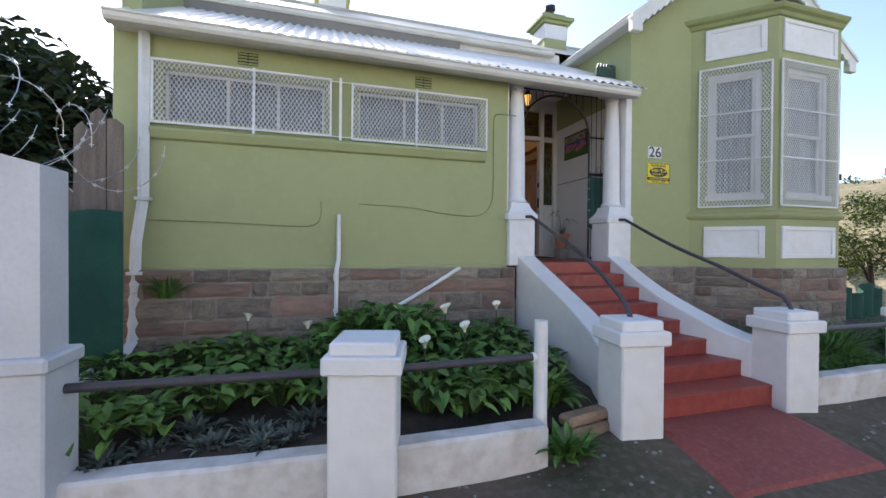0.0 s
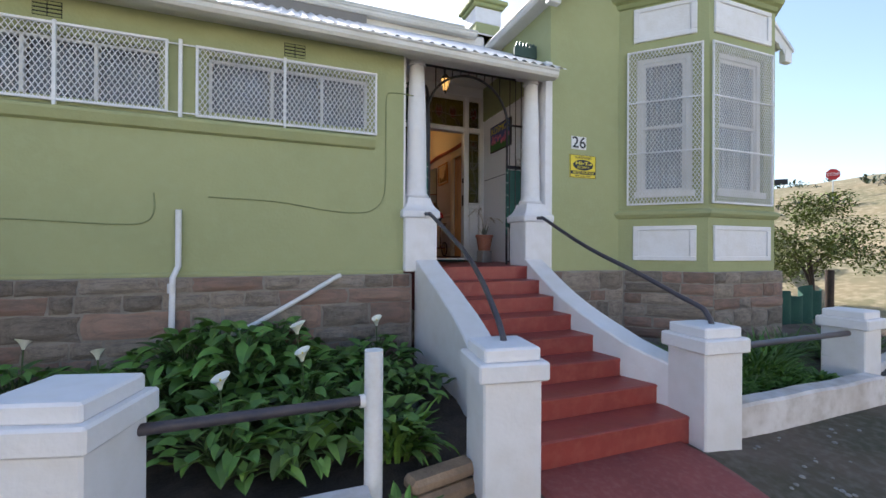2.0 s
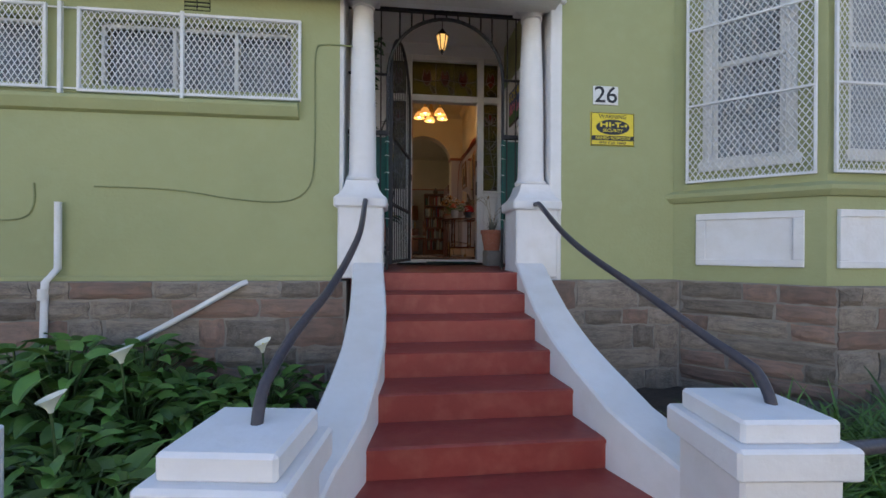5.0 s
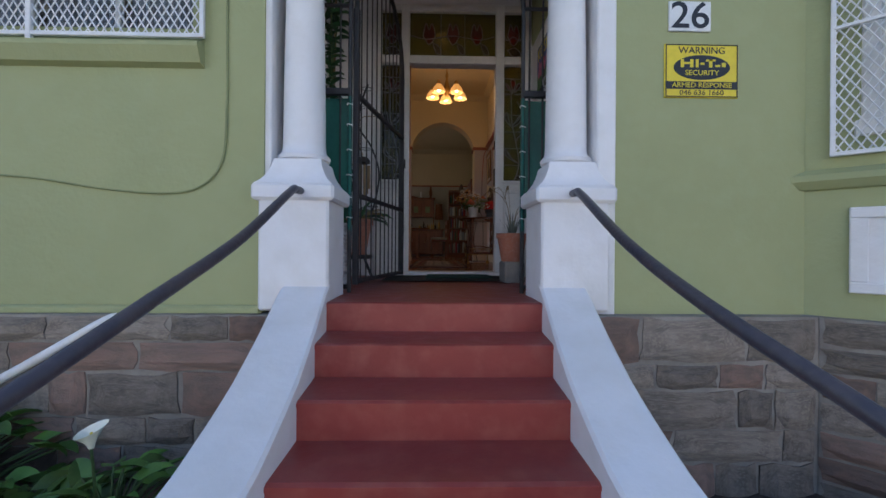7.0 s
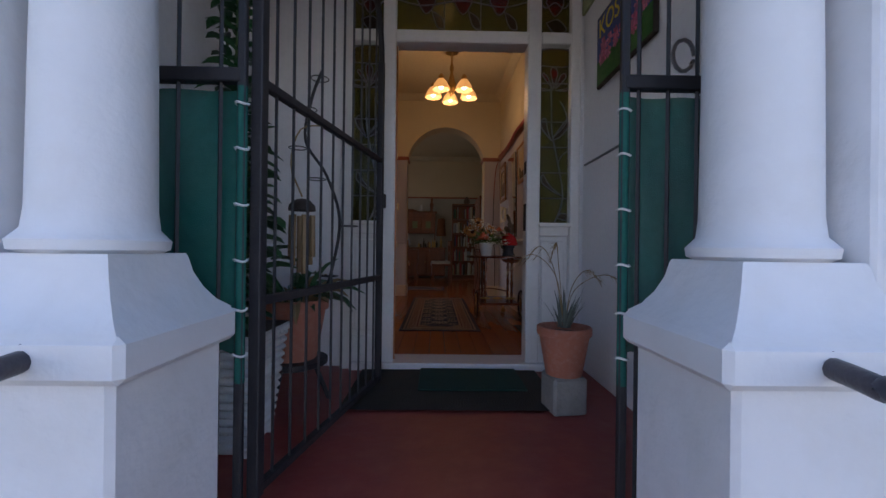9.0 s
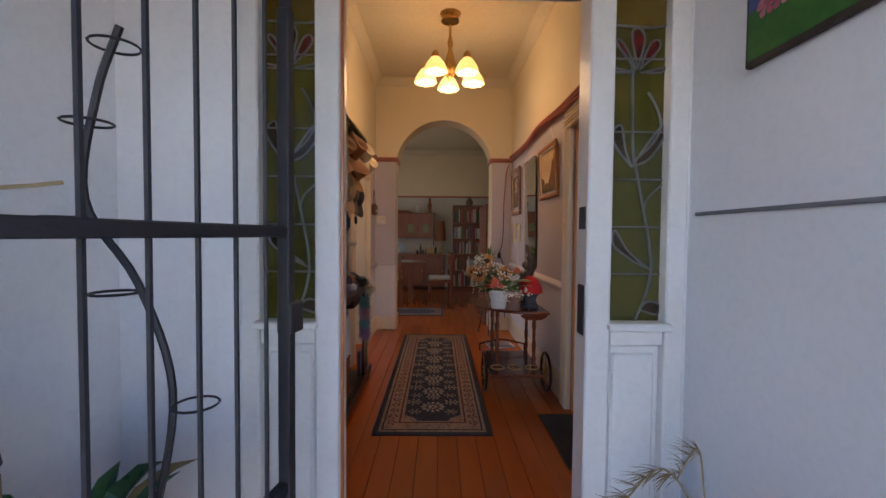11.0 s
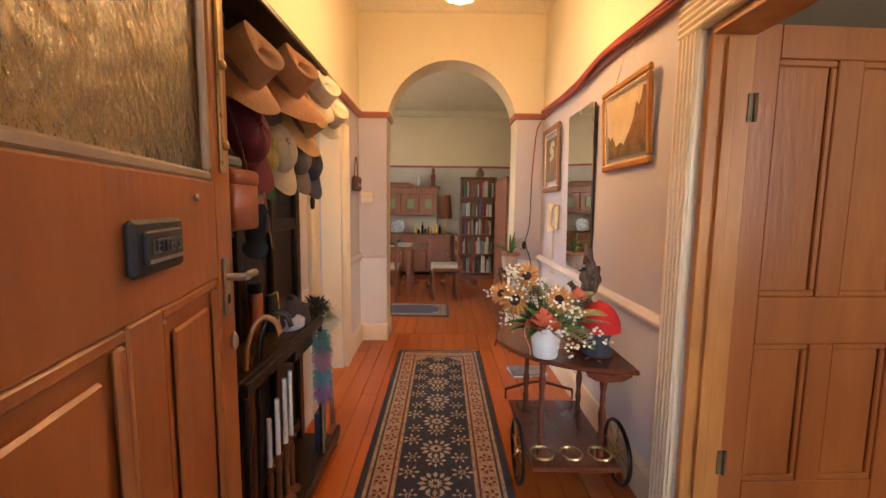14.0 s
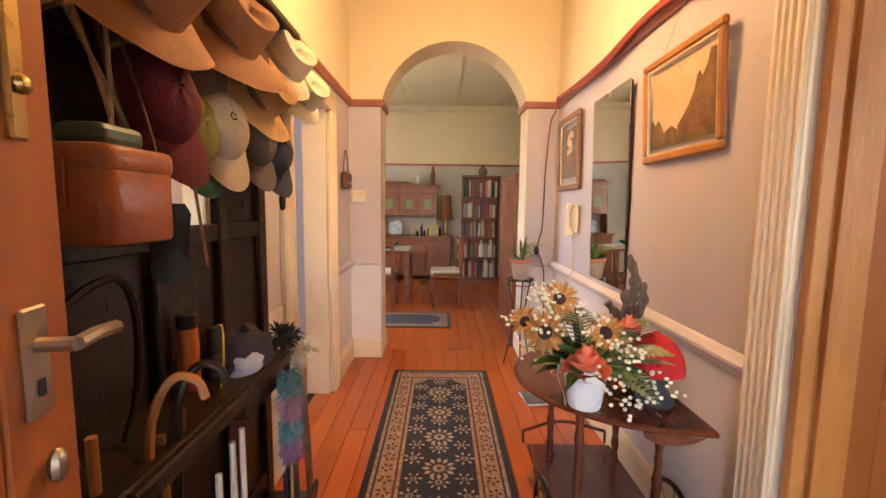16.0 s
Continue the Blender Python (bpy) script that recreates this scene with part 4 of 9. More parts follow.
def fence_rail(a, b, label="dark painted pipe rail over the garden wall"):
    return single("fence_rail", Mesh().tube([a, b], 0.028, 12), RAIL, label, "rail", "pipe rails of the garden fence", True)


fence_rail((1.05, 4.0, 0.773), (2.68, 3.98, 0.755)), fence_rail((3.0, 3.96, 0.752), (4.08, 3.97, 0.757)), fence_rail((6.84, 4.02, 0.80), (9.09, 4.24, 0.735)), fence_rail((9.43, 4.36, 0.72), (12.2, 4.7, 0.66))

# boundary wall with a thicker foot
wall = Mesh()
wall.prism([(-0.6, -0.1), (-0.6, 2.20), (0.6, 2.12), (1.175, 1.97), (1.185, -0.1)], "y", 3.85, 4.10)
wall.box(-0.6, 1.215, 3.81, 4.14, -0.1, 0.93, 0.012).box(-0.6, 1.235, 3.79, 4.16, 0.90, 0.985, 0.015)
setting("wall_boundary", wall, WALL_GREY, "tall white boundary wall with a ledged foot", "wall")

# downpipe, gutter and wall fittings
down = thing("downpipe", -0.28, 6.09, 0.0, "white square rainwater downpipe with a cranked foot", "downpipe")
part("pipe", Mesh().tube([(0, 0, 4.14), (0, 0.0, 2.12)], 0.062, 4).tube([(0, 0, 2.14), (-0.06, -0.03, 1.62)], 0.062, 4).tube([(-0.06, -0.03, 1.66), (-0.09, -0.06, 0.34)], 0.062, 4), WHITE_METAL, down)
part("shoe", Mesh().tube([(-0.09, -0.06, 0.40), (-0.12, -0.2, 0.28)], 0.068, 4), WHITE_METAL, down)
part("bracket", Mesh().box(-0.075, 0.075, -0.07, 0.06, 2.1, 2.14, 0.004), WHITE_METAL, down)
part("bracket", Mesh().box(-0.14, 0.02, -0.11, 0.04, 1.2, 1.24, 0.004), WHITE_METAL, down)
single("drain_channel", Mesh().prism([(-0.07, 0.0), (-0.07, 0.10), (-0.05, 0.10), (-0.05, 0.025), (0.05, 0.025), (0.05, 0.10), (0.07, 0.10), (0.07, 0.0)], "y", -2.0, 0.0), WHITE_METAL, "white metal drain channel lying over the flowerbed", "drain", at=pose(-0.40, 5.88, 0.22, 8, 0, -9))


def gutter(name, a, b, label, r=0.065):
    a, b = Vector(a), Vector(b)
    prof = [(-r * 1.1, r * 0.7), (-r * 1.25, r * 0.7), (-r * 1.25, r * 0.45), (-r * 1.0, r * 0.3), (-r * 0.95, -r * 0.3), (-r * 0.6, -r * 0.75), (r * 0.9, -r * 0.8), (r * 0.9, r * 0.9), (r * 0.8, r * 0.9), (r * 0.8, -r * 0.7), (-r * 0.55, -r * 0.62), (-r * 0.8, -r * 0.2)]
    d = (b - a).normalized()
    side = Vector((0, 0, 1)).cross(d).normalized()
    n = len(prof)
    v = [p + side * (q[0] * (1 if abs(d.x) > 0.5 else -1) * 1.0) * (1 if abs(d.x) > 0.5 else 1) + Vector((0, 0, q[1])) for p in (a, b) for q in prof]
    mesh = Mesh().add(v, [(i, (i + 1) % n, n + (i + 1) % n, n + i) for i in range(n)] + [tuple(range(n)), tuple(range(n, 2 * n))])
    return setting(name, mesh, GUTTER, label, "gutter")


gutter("gutter_stoep", (-0.56, 5.80, 4.14), (6.72, 5.80, 4.08), "cream white ogee gutter along the stoep roof", 0.075)
gutter("gutter_main", (-1.4, 8.02, 5.68), (6.5, 8.02, 5.68), "cream gutter along the main roof", 0.07)
gutter("gutter_wing", (6.70, 5.86, 5.39), (6.70, 8.3, 5.39), "cream gutter along the wing eave", 0.075)
setting("soffit_wing", Mesh().box(6.70, 6.90, 5.88, 8.3, 5.33, 5.36), GUTTER, "cream eave soffit of the wing", "soffit")


def air_brick(x, z):
    v = thing("air_vent", x, WALL_Y, z, "green painted air brick with slots set in the wall", "vent", "air bricks over the windows")
    for i in range(2):
        for k in range(4):
            part("slat", Mesh().box(-0.115 + i * 0.12, -0.005 + i * 0.12, -0.012, 0.0, -0.075 + k * 0.04, -0.05 + k * 0.04, 0.003), GREEN_DARK, v)
    # black sheet between the slats stands in for the shade inside the slots
    part("backing", Mesh().box(-0.12, 0.12, -0.004, 0.0, -0.08, 0.08), BLACK, v)


air_brick(0.86, 3.99), air_brick(3.21, 3.97)


def wall_cable(pts, r=0.008, label="green overpainted cable clipped to the facade"):
    return single("wall_cable", Mesh().tube(spline(pts, 5), r, 6), CABLE, label, "cable", "cables on the facade", True)


W = WALL_Y - 0.008
wall_cable([(-0.25, W, 1.87), (0.6, W, 1.86), (1.45, W, 1.83), (1.70, W, 1.86), (1.78, W, 1.98), (1.78, W, 2.18)])
wall_cable([(2.30, W, 2.16), (3.0, W, 2.14), (3.5, W, 2.07), (3.9, W, 2.04), (4.15, W, 2.08), (4.30, W, 2.25), (4.33, W, 2.6), (4.33, W, 3.2), (4.34, W, 3.56), (4.42, W, 3.63), (4.7, W, 3.63)])
single("waste_pipe", Mesh().tube([(2.02, 6.10, 2.0), (2.02, 6.10, 1.38), (1.99, 6.0, 1.26), (1.98, 5.985, 0.2)], 0.03, 10).tube([(1.98, 5.985, 1.20), (1.98, 5.985, 1.10)], 0.037, 10).tube([(1.98, 5.985, 0.72), (1.98, 5.985, 0.68)], 0.037, 10), WHITE_METAL, "white plastic waste pipe down the stone plinth", "pipe", smooth=True)
single("waste_pipe", Mesh().tube(spline([(3.74, 6.0, 1.255), (3.66, 5.97, 1.22), (3.2, 5.96, 0.95), (2.7, 5.95, 0.68), (2.4, 5.94, 0.58)], 4), 0.028, 10), WHITE_METAL, "white plastic waste pipe slanting across the stone plinth", "pipe", smooth=True)

# signs on the wing wall
WHITE_PLATE = material("white_enamel", (0.78, 0.78, 0.76), None, 5, 0.3)
BLACK_PAINT = material("black_sign_paint", (0.015, 0.015, 0.017), None, 5, 0.4)
YELLOW = material("yellow_sign_board", (0.78, 0.62, 0.03), (0.72, 0.56, 0.03), 4, 0.4)
number = thing("house_number", 7.217, 6.135, 2.965, "white house number plate with black figures", "house number")
part("plate", Mesh().box(-0.14, 0.14, -0.012, 0, -0.10, 0.105, 0.004), WHITE_PLATE, number)
words("26", 0.25, BLACK_PAINT, "figure_pair", number, pose(0.0, -0.0135, 0.0) @ FACE_FRONT, squash=1.05, bold=0.002)
sign = thing("security_sign", 7.285, 6.135, 2.665, "yellow warning sign with black lettering on the wall", "sign")
part("board", Mesh().box(-0.234, 0.234, -0.010, 0, -0.168, 0.168, 0.003), YELLOW, sign)
rim = Mesh()
for b in ((-0.228, 0.228, 0.158, 0.164), (-0.228, 0.228, -0.164, -0.158), (-0.228, -0.222, -0.158, 0.158), (0.222, 0.228, -0.158, 0.158)):
    rim.box(b[0], b[1], -0.0125, -0.010, b[2], b[3])
part("border", rim, BLACK_PAINT, sign)
words("WARNING", 0.058, BLACK_PAINT, "lettering", sign, pose(0, -0.0115, 0.125) @ FACE_FRONT, squash=1.05)
oval = [(0.178 * math.cos(a * math.pi / 20), 0.02 + 0.077 * math.sin(a * math.pi / 20)) for a in range(40)]
part("emblem", Mesh().prism(oval, "y", -0.0125, -0.010), BLACK_PAINT, sign, "black oval emblem")
bars = Mesh()
for x0, x1, z0, z1 in ((-0.135, -0.115, 0.02, 0.07), (-0.075, -0.055, 0.02, 0.07), (-0.115, -0.075, 0.04, 0.052), (-0.04, -0.022, 0.02, 0.07), (-0.01, 0.015, 0.036, 0.05), (0.045, 0.065, 0.02, 0.07), (0.025, 0.085, 0.058, 0.07), (0.085, 0.115, 0.024, 0.036), (0.125, 0.15, 0.024, 0.05)):
    bars.box(x0, x1, -0.0145, -0.0125, z0, z1)
part("emblem_bar", bars, YELLOW, sign)
words("SECURITY", 0.044, YELLOW, "lettering", sign, pose(0, -0.014, -0.015) @ FACE_FRONT, squash=1.1)
part("band", Mesh().box(-0.222, 0.222, -0.0125, -0.010, -0.115, -0.068), BLACK_PAINT, sign)
words("ARMED RESPONSE", 0.044, YELLOW, "lettering", sign, pose(0, -0.014, -0.092) @ FACE_FRONT, squash=1.05)
words("046 636 1660", 0.044, BLACK_PAINT, "lettering", sign, pose(0, -0.0115, -0.138) @ FACE_FRONT, squash=1.15)
number.scale, sign.scale = (0.85, 1, 0.82), (0.89, 1, 0.89)

# flashing, barge boards, chimney
TEAL = material("dark_teal_roof_paint", (0.03, 0.065, 0.06), (0.045, 0.08, 0.07), 3, 0.6)
teeth = []
for i in range(9):
    x = 0.03 + i * 0.075
    teeth += [(x, 0.03), (x + 0.028, 0.11 + 0.012 * (i % 2)), (x + 0.055, 0.09), (x + 0.075, 0.03)]
single("roof_flashing", Mesh().prism([(0.0, -0.14)] + [(0.0, 0.0)] + teeth + [(0.74, -0.14)], "y", -0.02, 0.02), TEAL, "dark teal sawtooth flashing against the wing wall", "flashing", at=pose(6.47, 6.55, 4.78) @ Matrix.Diagonal((0.8, 1, 0.9, 1)))


def bargeboard(s):
    b = thing("bargeboard", 9.3, 5.82, 7.36, "white scalloped wooden bargeboard along the gable", "bargeboard", "bargeboards of the gable")
    n = 22
    for i in range(n):
        t0, t1 = i / n, (i + 1) / n
        xa, xb = s * 2.68 * t0, s * 2.68 * t1
        za, zb = -2.03 * t0, -2.03 * t1
        drop = [(xa + (xb - xa) * k / 6, za + (zb - za) * k / 6 - 0.16 - 0.055 * math.sin(math.pi * k / 6)) for k in range(7)]
        part("scallop", Mesh().prism([(xa, za + 0.06), (xb, zb + 0.06)] + drop[::-1], "y", -0.02, 0.02), WHITE_WOOD, b)
    part("cover_strip", Mesh().prism([(0, 0.1), (s * 2.72, -1.98), (s * 2.72, -2.04), (0, 0.04)], "y", -0.05, 0.06), WHITE_WOOD, b)
    part("end_block", Mesh().box(min(s * 2.50, s * 2.70), max(s * 2.50, s * 2.70), -0.03, 0.08, -2.24, -2.0, 0.01), WHITE_WOOD, b)


bargeboard(-1), bargeboard(1)
ch = thing("chimney", 7.6, 10.0, 6.35, "green plastered chimney with a white band and pot", "chimney")
part("stack", Mesh().box(-0.32, 0.32, -0.3, 0.3, -0.4, 1.05, 0.01), GREEN, ch)
part("band", Mesh().box(-0.34, 0.34, -0.32, 0.32, 0.62, 0.98, 0.01), WHITE, ch)
part("corbel", Mesh().box(-0.40, 0.40, -0.38, 0.38, 1.0, 1.09, 0.02).box(-0.47, 0.47, -0.45, 0.45, 1.08, 1.18, 0.02).box(-0.30, 0.30, -0.30, 0.30, 1.18, 1.30, 0.02), GREEN_DARK, ch)
part("pot", Mesh().lathe([(0.11, 1.28), (0.10, 1.5), (0.14, 1.52), (0.14, 1.62), (0.09, 1.64)], 16), BLACK_METAL, ch, smooth=True)
ch2 = copy_thing(ch, pose(2.05, 11.6, 7.0))

# fences, wire and tree on the boundary side
fence = thing("plank_fence", -1.53, 5.62, -0.3, "weathered grey plank fence with ragged tops", "fence")
rng = random.Random(4)
for i in range(8):
    x = 0.0 + i * 0.155
    h = 2.45 + rng.uniform(-0.1, 0.1) if i < 5 else 3.25 + rng.uniform(-0.15, 0.12)
    k = rng.uniform(-0.012, 0.012)
    part("plank", Mesh().prism([(x, 0), (x + 0.145, 0), (x + 0.145 + k, h - rng.uniform(0, 0.12)), (x + 0.07, h), (x + k, h - rng.uniform(0, 0.1))], "y", -0.012, 0.012), OLD_WOOD, fence)
net = Mesh().grid(lambda u, v: (-1.83 + 1.56 * u, 5.50 + 0.03 * math.sin(u * 14) * (1 - v * 0.4) + 0.015 * math.sin(u * 31 + v * 4), -0.3 + (2.2 + 0.035 * math.sin(u * 9)) * v), 60, 14)
single("shade_net_screen", net, SHADE_NET, "dark green shade cloth hung on the side fence", "screen", smooth=True)
wire = thing("razor_wire", -1.2, 3.9, 2.3, "coils of barbed razor wire along the boundary", "wire")
for k, (cx, cy, cz, r) in enumerate(((-0.2, 0.2, 0.25, 0.42), (0.15, 0.35, 0.2, 0.38), (0.45, 0.6, 0.22, 0.4), (-0.6, 0.1, 0.3, 0.45), (0.7, 0.9, 0.15, 0.36), (-0.9, 0.0, 0.35, 0.4), (0.3, 0.3, 0.3, 0.5), (-0.35, 0.4, 0.2, 0.5))):
    pts = [(cx + r * math.cos(a * 0.26) * 0.9 + 0.02 * a, cy + r * 0.5 * math.sin(a * 0.26 + k) + 0.01 * a, cz + r * math.sin(a * 0.26)) for a in range(26)]
    coil = Mesh().tube(pts, 0.004, 5)
    for p in pts[::2]:
        coil.box(p[0] - 0.02, p[0] + 0.02, p[1] - 0.002, p[1] + 0.002, p[2] - 0.004, p[2] + 0.004).box(p[0] - 0.004, p[0] + 0.004, p[1] - 0.002, p[1] + 0.002, p[2] - 0.02, p[2] + 0.02)
    part("coil", coil, CHROME, wire)


def leaf(mesh, base, yaw, tilt, length, width, droop=0.5, fold=0.25, shape="oval", segs=4, roll=0.0):
    """A folded leaf blade that starts at base, rises by tilt and bends down by droop."""
    cy, sy = math.cos(yaw), math.sin(yaw)
    v = []
    x = z = 0.0
    ang = tilt
    pts = []
    for i in range(segs + 1):
        pts.append((x, z, ang))
        x += math.cos(ang) * length / segs
        z += math.sin(ang) * length / segs
        ang -= droop / segs
    for i, (px, pz, a) in enumerate(pts):
        t = i / segs
        if shape == "arrow":
            w = width * (1.0 - t ** 1.7) * (1.0 if t > 0.02 else 0.8) + 0.002
        elif shape == "strap":
            w = width * min(1, 1.6 * (1 - t) + 0.05)
        else:
            w = width * math.sin(math.pi * min(1, 0.08 + 0.92 * t)) ** 0.7 + 0.001
        up = fold * w
        nx, nz = -math.sin(a), math.cos(a)
        back = -0.25 * length if (shape == "arrow" and i == 0) else 0
        for s in (-1, 0, 1):
            ox = px + (up * nx if s else 0) + (back * math.cos(a) if s else 0)
            oz = pz + (up * nz if s else 0) + (back * math.sin(a) if s else 0)
            lat = s * w * 0.5 + roll * s * 0
            v.append((base[0] + ox * cy - lat * sy, base[1] + ox * sy + lat * cy, base[2] + oz + roll * s * w * 0.3))
    f = [(i * 3 + j, i * 3 + j + 1, i * 3 + 4 + j, i * 3 + 3 + j) for i in range(segs) for j in range(2)]
    mesh.add(v, f)


def leafy_tree(name, x, y, z, h, rx, ry, rz, count, mat, label, seed, size=0.16, limbs=7, category="tree"):
    r = random.Random(seed)
    tree = thing(name, x, y, z, label, category)
    trunk = Mesh().tube(spline([(0, 0, -0.3), (0.05, 0.02, h * 0.3), (-0.05, 0.05, h * 0.62)], 4), [0.03 * h * (1 - 0.06 * i) for i in range(9)], 8)
    for i in range(limbs):
        a = i * 2.4 + r.uniform(-0.3, 0.3)
        e = (rx * 0.7 * math.cos(a), ry * 0.7 * math.sin(a), h * r.uniform(0.6, 0.95))
        trunk.tube(spline([(0, 0, h * r.uniform(0.25, 0.5)), (e[0] * 0.45, e[1] * 0.45, e[2] * 0.72), e], 4), [0.013 * h * (1 - 0.09 * k) for k in range(9)], 6)
    part("trunk", trunk, BARK, tree, smooth=True)
    crown = Mesh()
    clumps = []
    for i in range(int(26)):
        a, b = r.uniform(0, 2 * math.pi), r.uniform(-0.75, 1)
        k = r.uniform(0.55, 1.0)
        q = math.sqrt(max(0, 1 - b * b))
        clumps.append((rx * q * math.cos(a) * k, ry * q * math.sin(a) * k, h * 0.72 + rz * b * k, r.uniform(0.25, 0.42) * (rx + ry) / 2))
    for i in range(count):
        cx, cy, cz, cr = clumps[i % len(clumps)]
        d = Vector((r.gauss(0, 1), r.gauss(0, 1), r.gauss(0, 0.85))).normalized() * cr * r.uniform(0.55, 1.05)
        leaf(crown, (cx + d.x, cy + d.y, cz + d.z), r.uniform(0, 6.28), r.uniform(-0.8, 0.8), size * r.uniform(0.6, 1.3), size * 0.5, 0.5, 0.3, "oval", 2, r.uniform(-1, 1))
    part("crown", crown, mat, tree)
    return tree


leafy_tree("garden_tree", -6.6, 12.0, -0.3, 5.4, 3.8, 3.0, 2.1, 15000, LEAF_DARK, "dense dark green tree standing behind the boundary wall", 3, 0.3)
leafy_tree("garden_tree", -3.9, 9.5, -0.3, 3.9, 1.9, 1.8, 1.7, 7000, LEAF_DARK, "dark green bushy tree beside the house", 8, 0.2)
leafy_tree("boundary_shrub", -1.5, 4.7, -0.2, 2.4, 0.55, 0.4, 0.5, 260, LEAF_LIGHT, "sparse sunlit shrub growing through the razor wire", 5, 0.13, 4, "shrub")

# flowerbeds
def bed_point(x0, x1, y0, y1, z0):
    return lambda u, v: (x0 + (x1 - x0) * u, y0 + (y1 - y0) * v, z0 + 0.16 * v + 0.05 * noise.noise((u * 9 + x0, v * 6, 2)) + 0.02 * noise.noise((u * 40, v * 30, 4)))


tagged(setting("soil_bed_1", Mesh().grid(bed_point(-0.9, 4.9, 3.53, 6.1, -0.04), 60, 36), SOIL, "dark garden soil strewn with leaf litter", "soil", True), kind="structure")
setting("soil_bed_2", Mesh().grid(bed_point(6.9, 13.5, 3.80, 6.1, -0.04), 60, 26), SOIL, "dark garden soil in the bed below the bay", "soil", True)
single("bed_edging_stone", Mesh().box(-0.32, 0.30, -0.10, 0.10, -0.12, 0.02, 0.03).box(-0.22, 0.32, -0.08, 0.10, 0.02, 0.12, 0.03), material("tan_flagstone", (0.33, 0.23, 0.15), (0.22, 0.15, 0.1), 6, 0.9, 0.8, 30), "stacked tan flat stones edging the bed", "stone", at=pose(4.12, 3.56, -0.08, 0, 0, 12))


LEAF_MID = material("mid_green_leaf", (0.12, 0.21, 0.04), (0.065, 0.14, 0.026), 6, 0.45, 0.2, 40, per_island=0.5, fine_amount=0.1)


def arum(seed, leaves=15, spread=0.42, height=0.42, flowers=1, mat=None):
    r = random.Random(seed)
    plant = thing("arum_lily", 0, -50, 0, "arum lily clump with broad arrow leaves and white flowers", "plant", "arum lilies in the bed")
    blades, stems = Mesh(), Mesh()
    for i in range(leaves):
        a = i * 2.399 + r.uniform(-0.3, 0.3)
        d = spread * math.sqrt((i + 0.7) / leaves) * r.uniform(0.75, 1.1)
        h = height * (1.15 - 0.55 * d / spread) * r.uniform(0.8, 1.15)
        tip = (d * math.cos(a), d * math.sin(a), h)
        stems.tube(spline([(tip[0] * 0.15, tip[1] * 0.15, 0), (tip[0] * 0.5, tip[1] * 0.5, h * 0.75), tip], 3), 0.006, 4)
        leaf(blades, tip, a + r.uniform(-0.8, 0.8), r.uniform(-0.35, 0.7), r.uniform(0.09, 0.17), r.uniform(0.08, 0.15), r.uniform(0.5, 1.2), 0.22, "arrow", 5, r.uniform(-0.4, 0.4))
    tagged(part("foliage", blades, mat or LEAF, plant, smooth=True), kind="stuff")
    tagged(part("stem", stems, STEM, plant), kind="stuff")
    for i in range(flowers):
        a = r.uniform(0, 6.28)
        d = r.uniform(0.05, spread * 0.5)
        h = height + r.uniform(0.12, 0.24)
        fl = Mesh().grid(lambda u, v: (d * math.cos(a) + (0.012 + 0.042 * v ** 1.6) * math.cos(6.28 * u) * (1 + 0.25 * v), d * math.sin(a) + (0.012 + 0.042 * v ** 1.6) * math.sin(6.28 * u), h + 0.09 * v + 0.025 * v * math.cos(6.28 * u)), 12, 5, True)
        fp = part("flower", fl, PETAL, plant, "white trumpet flower", smooth=True)
        part("stalk", Mesh().tube([(d * 0.3 * math.cos(a), d * 0.3 * math.sin(a), 0), (d * math.cos(a), d * math.sin(a), h)], 0.007, 5), STEM, plant)
        part("spadix", Mesh().tube([(d * math.cos(a), d * math.sin(a), h + 0.01), (d * math.cos(a), d * math.sin(a), h + 0.075)], 0.006, 5), YELLOW, fp)
    return plant


rng = random.Random(12)
arum_kinds = [arum(1, 62, 0.48, 0.42, 1), arum(2, 56, 0.46, 0.32, 0, LEAF_MID), arum(3, 66, 0.46, 0.52, 0), arum(4, 40, 0.34, 0.30, 0, LEAF_LIGHT)]
spots = [(0.35, 5.55, 1), (0.95, 5.45, 0), (1.5, 5.5, 1), (2.5, 5.55, 2), (3.05, 5.6, 2), (3.6, 5.45, 1), (4.1, 5.45, 0), (2.75, 5.1, 2), (3.3, 5.0, 0), (3.85, 4.95, 1), (1.15, 4.95, 1), (1.7, 5.0, 0), (2.3, 4.9, 1),
         (0.6, 4.8, 1), (2.75, 4.35, 1), (3.3, 4.3, 0), (2.75, 3.85, 0), (3.15, 3.72, 1), (0.45, 3.95, 3), (0.85, 4.35, 1), (1.4, 4.4, 1), (1.95, 4.3, 1), (-0.1, 4.4, 3), (3.62, 3.95, 1), (0.15, 3.75, 3), (4.25, 4.75, 1), (2.2, 5.45, 2), (-0.2, 5.3, 1)]
for k, (x, y, kind) in enumerate(spots):
    y = 3.85 + (y - 3.6) * 0.88
    z = -0.04 + 0.16 * (y - 3.53) / 2.57
    big = {2: 1.12}.get(kind, 1.0)
    ob = copy_thing(arum_kinds[kind], pose(x, y, z, 0, 0, rng.uniform(0, 360)))
    ob.scale = (big * rng.uniform(0.9, 1.15),) * 3
for a in arum_kinds:
    for o in (*a.children_recursive, a):
        bpy.data.objects.remove(o)


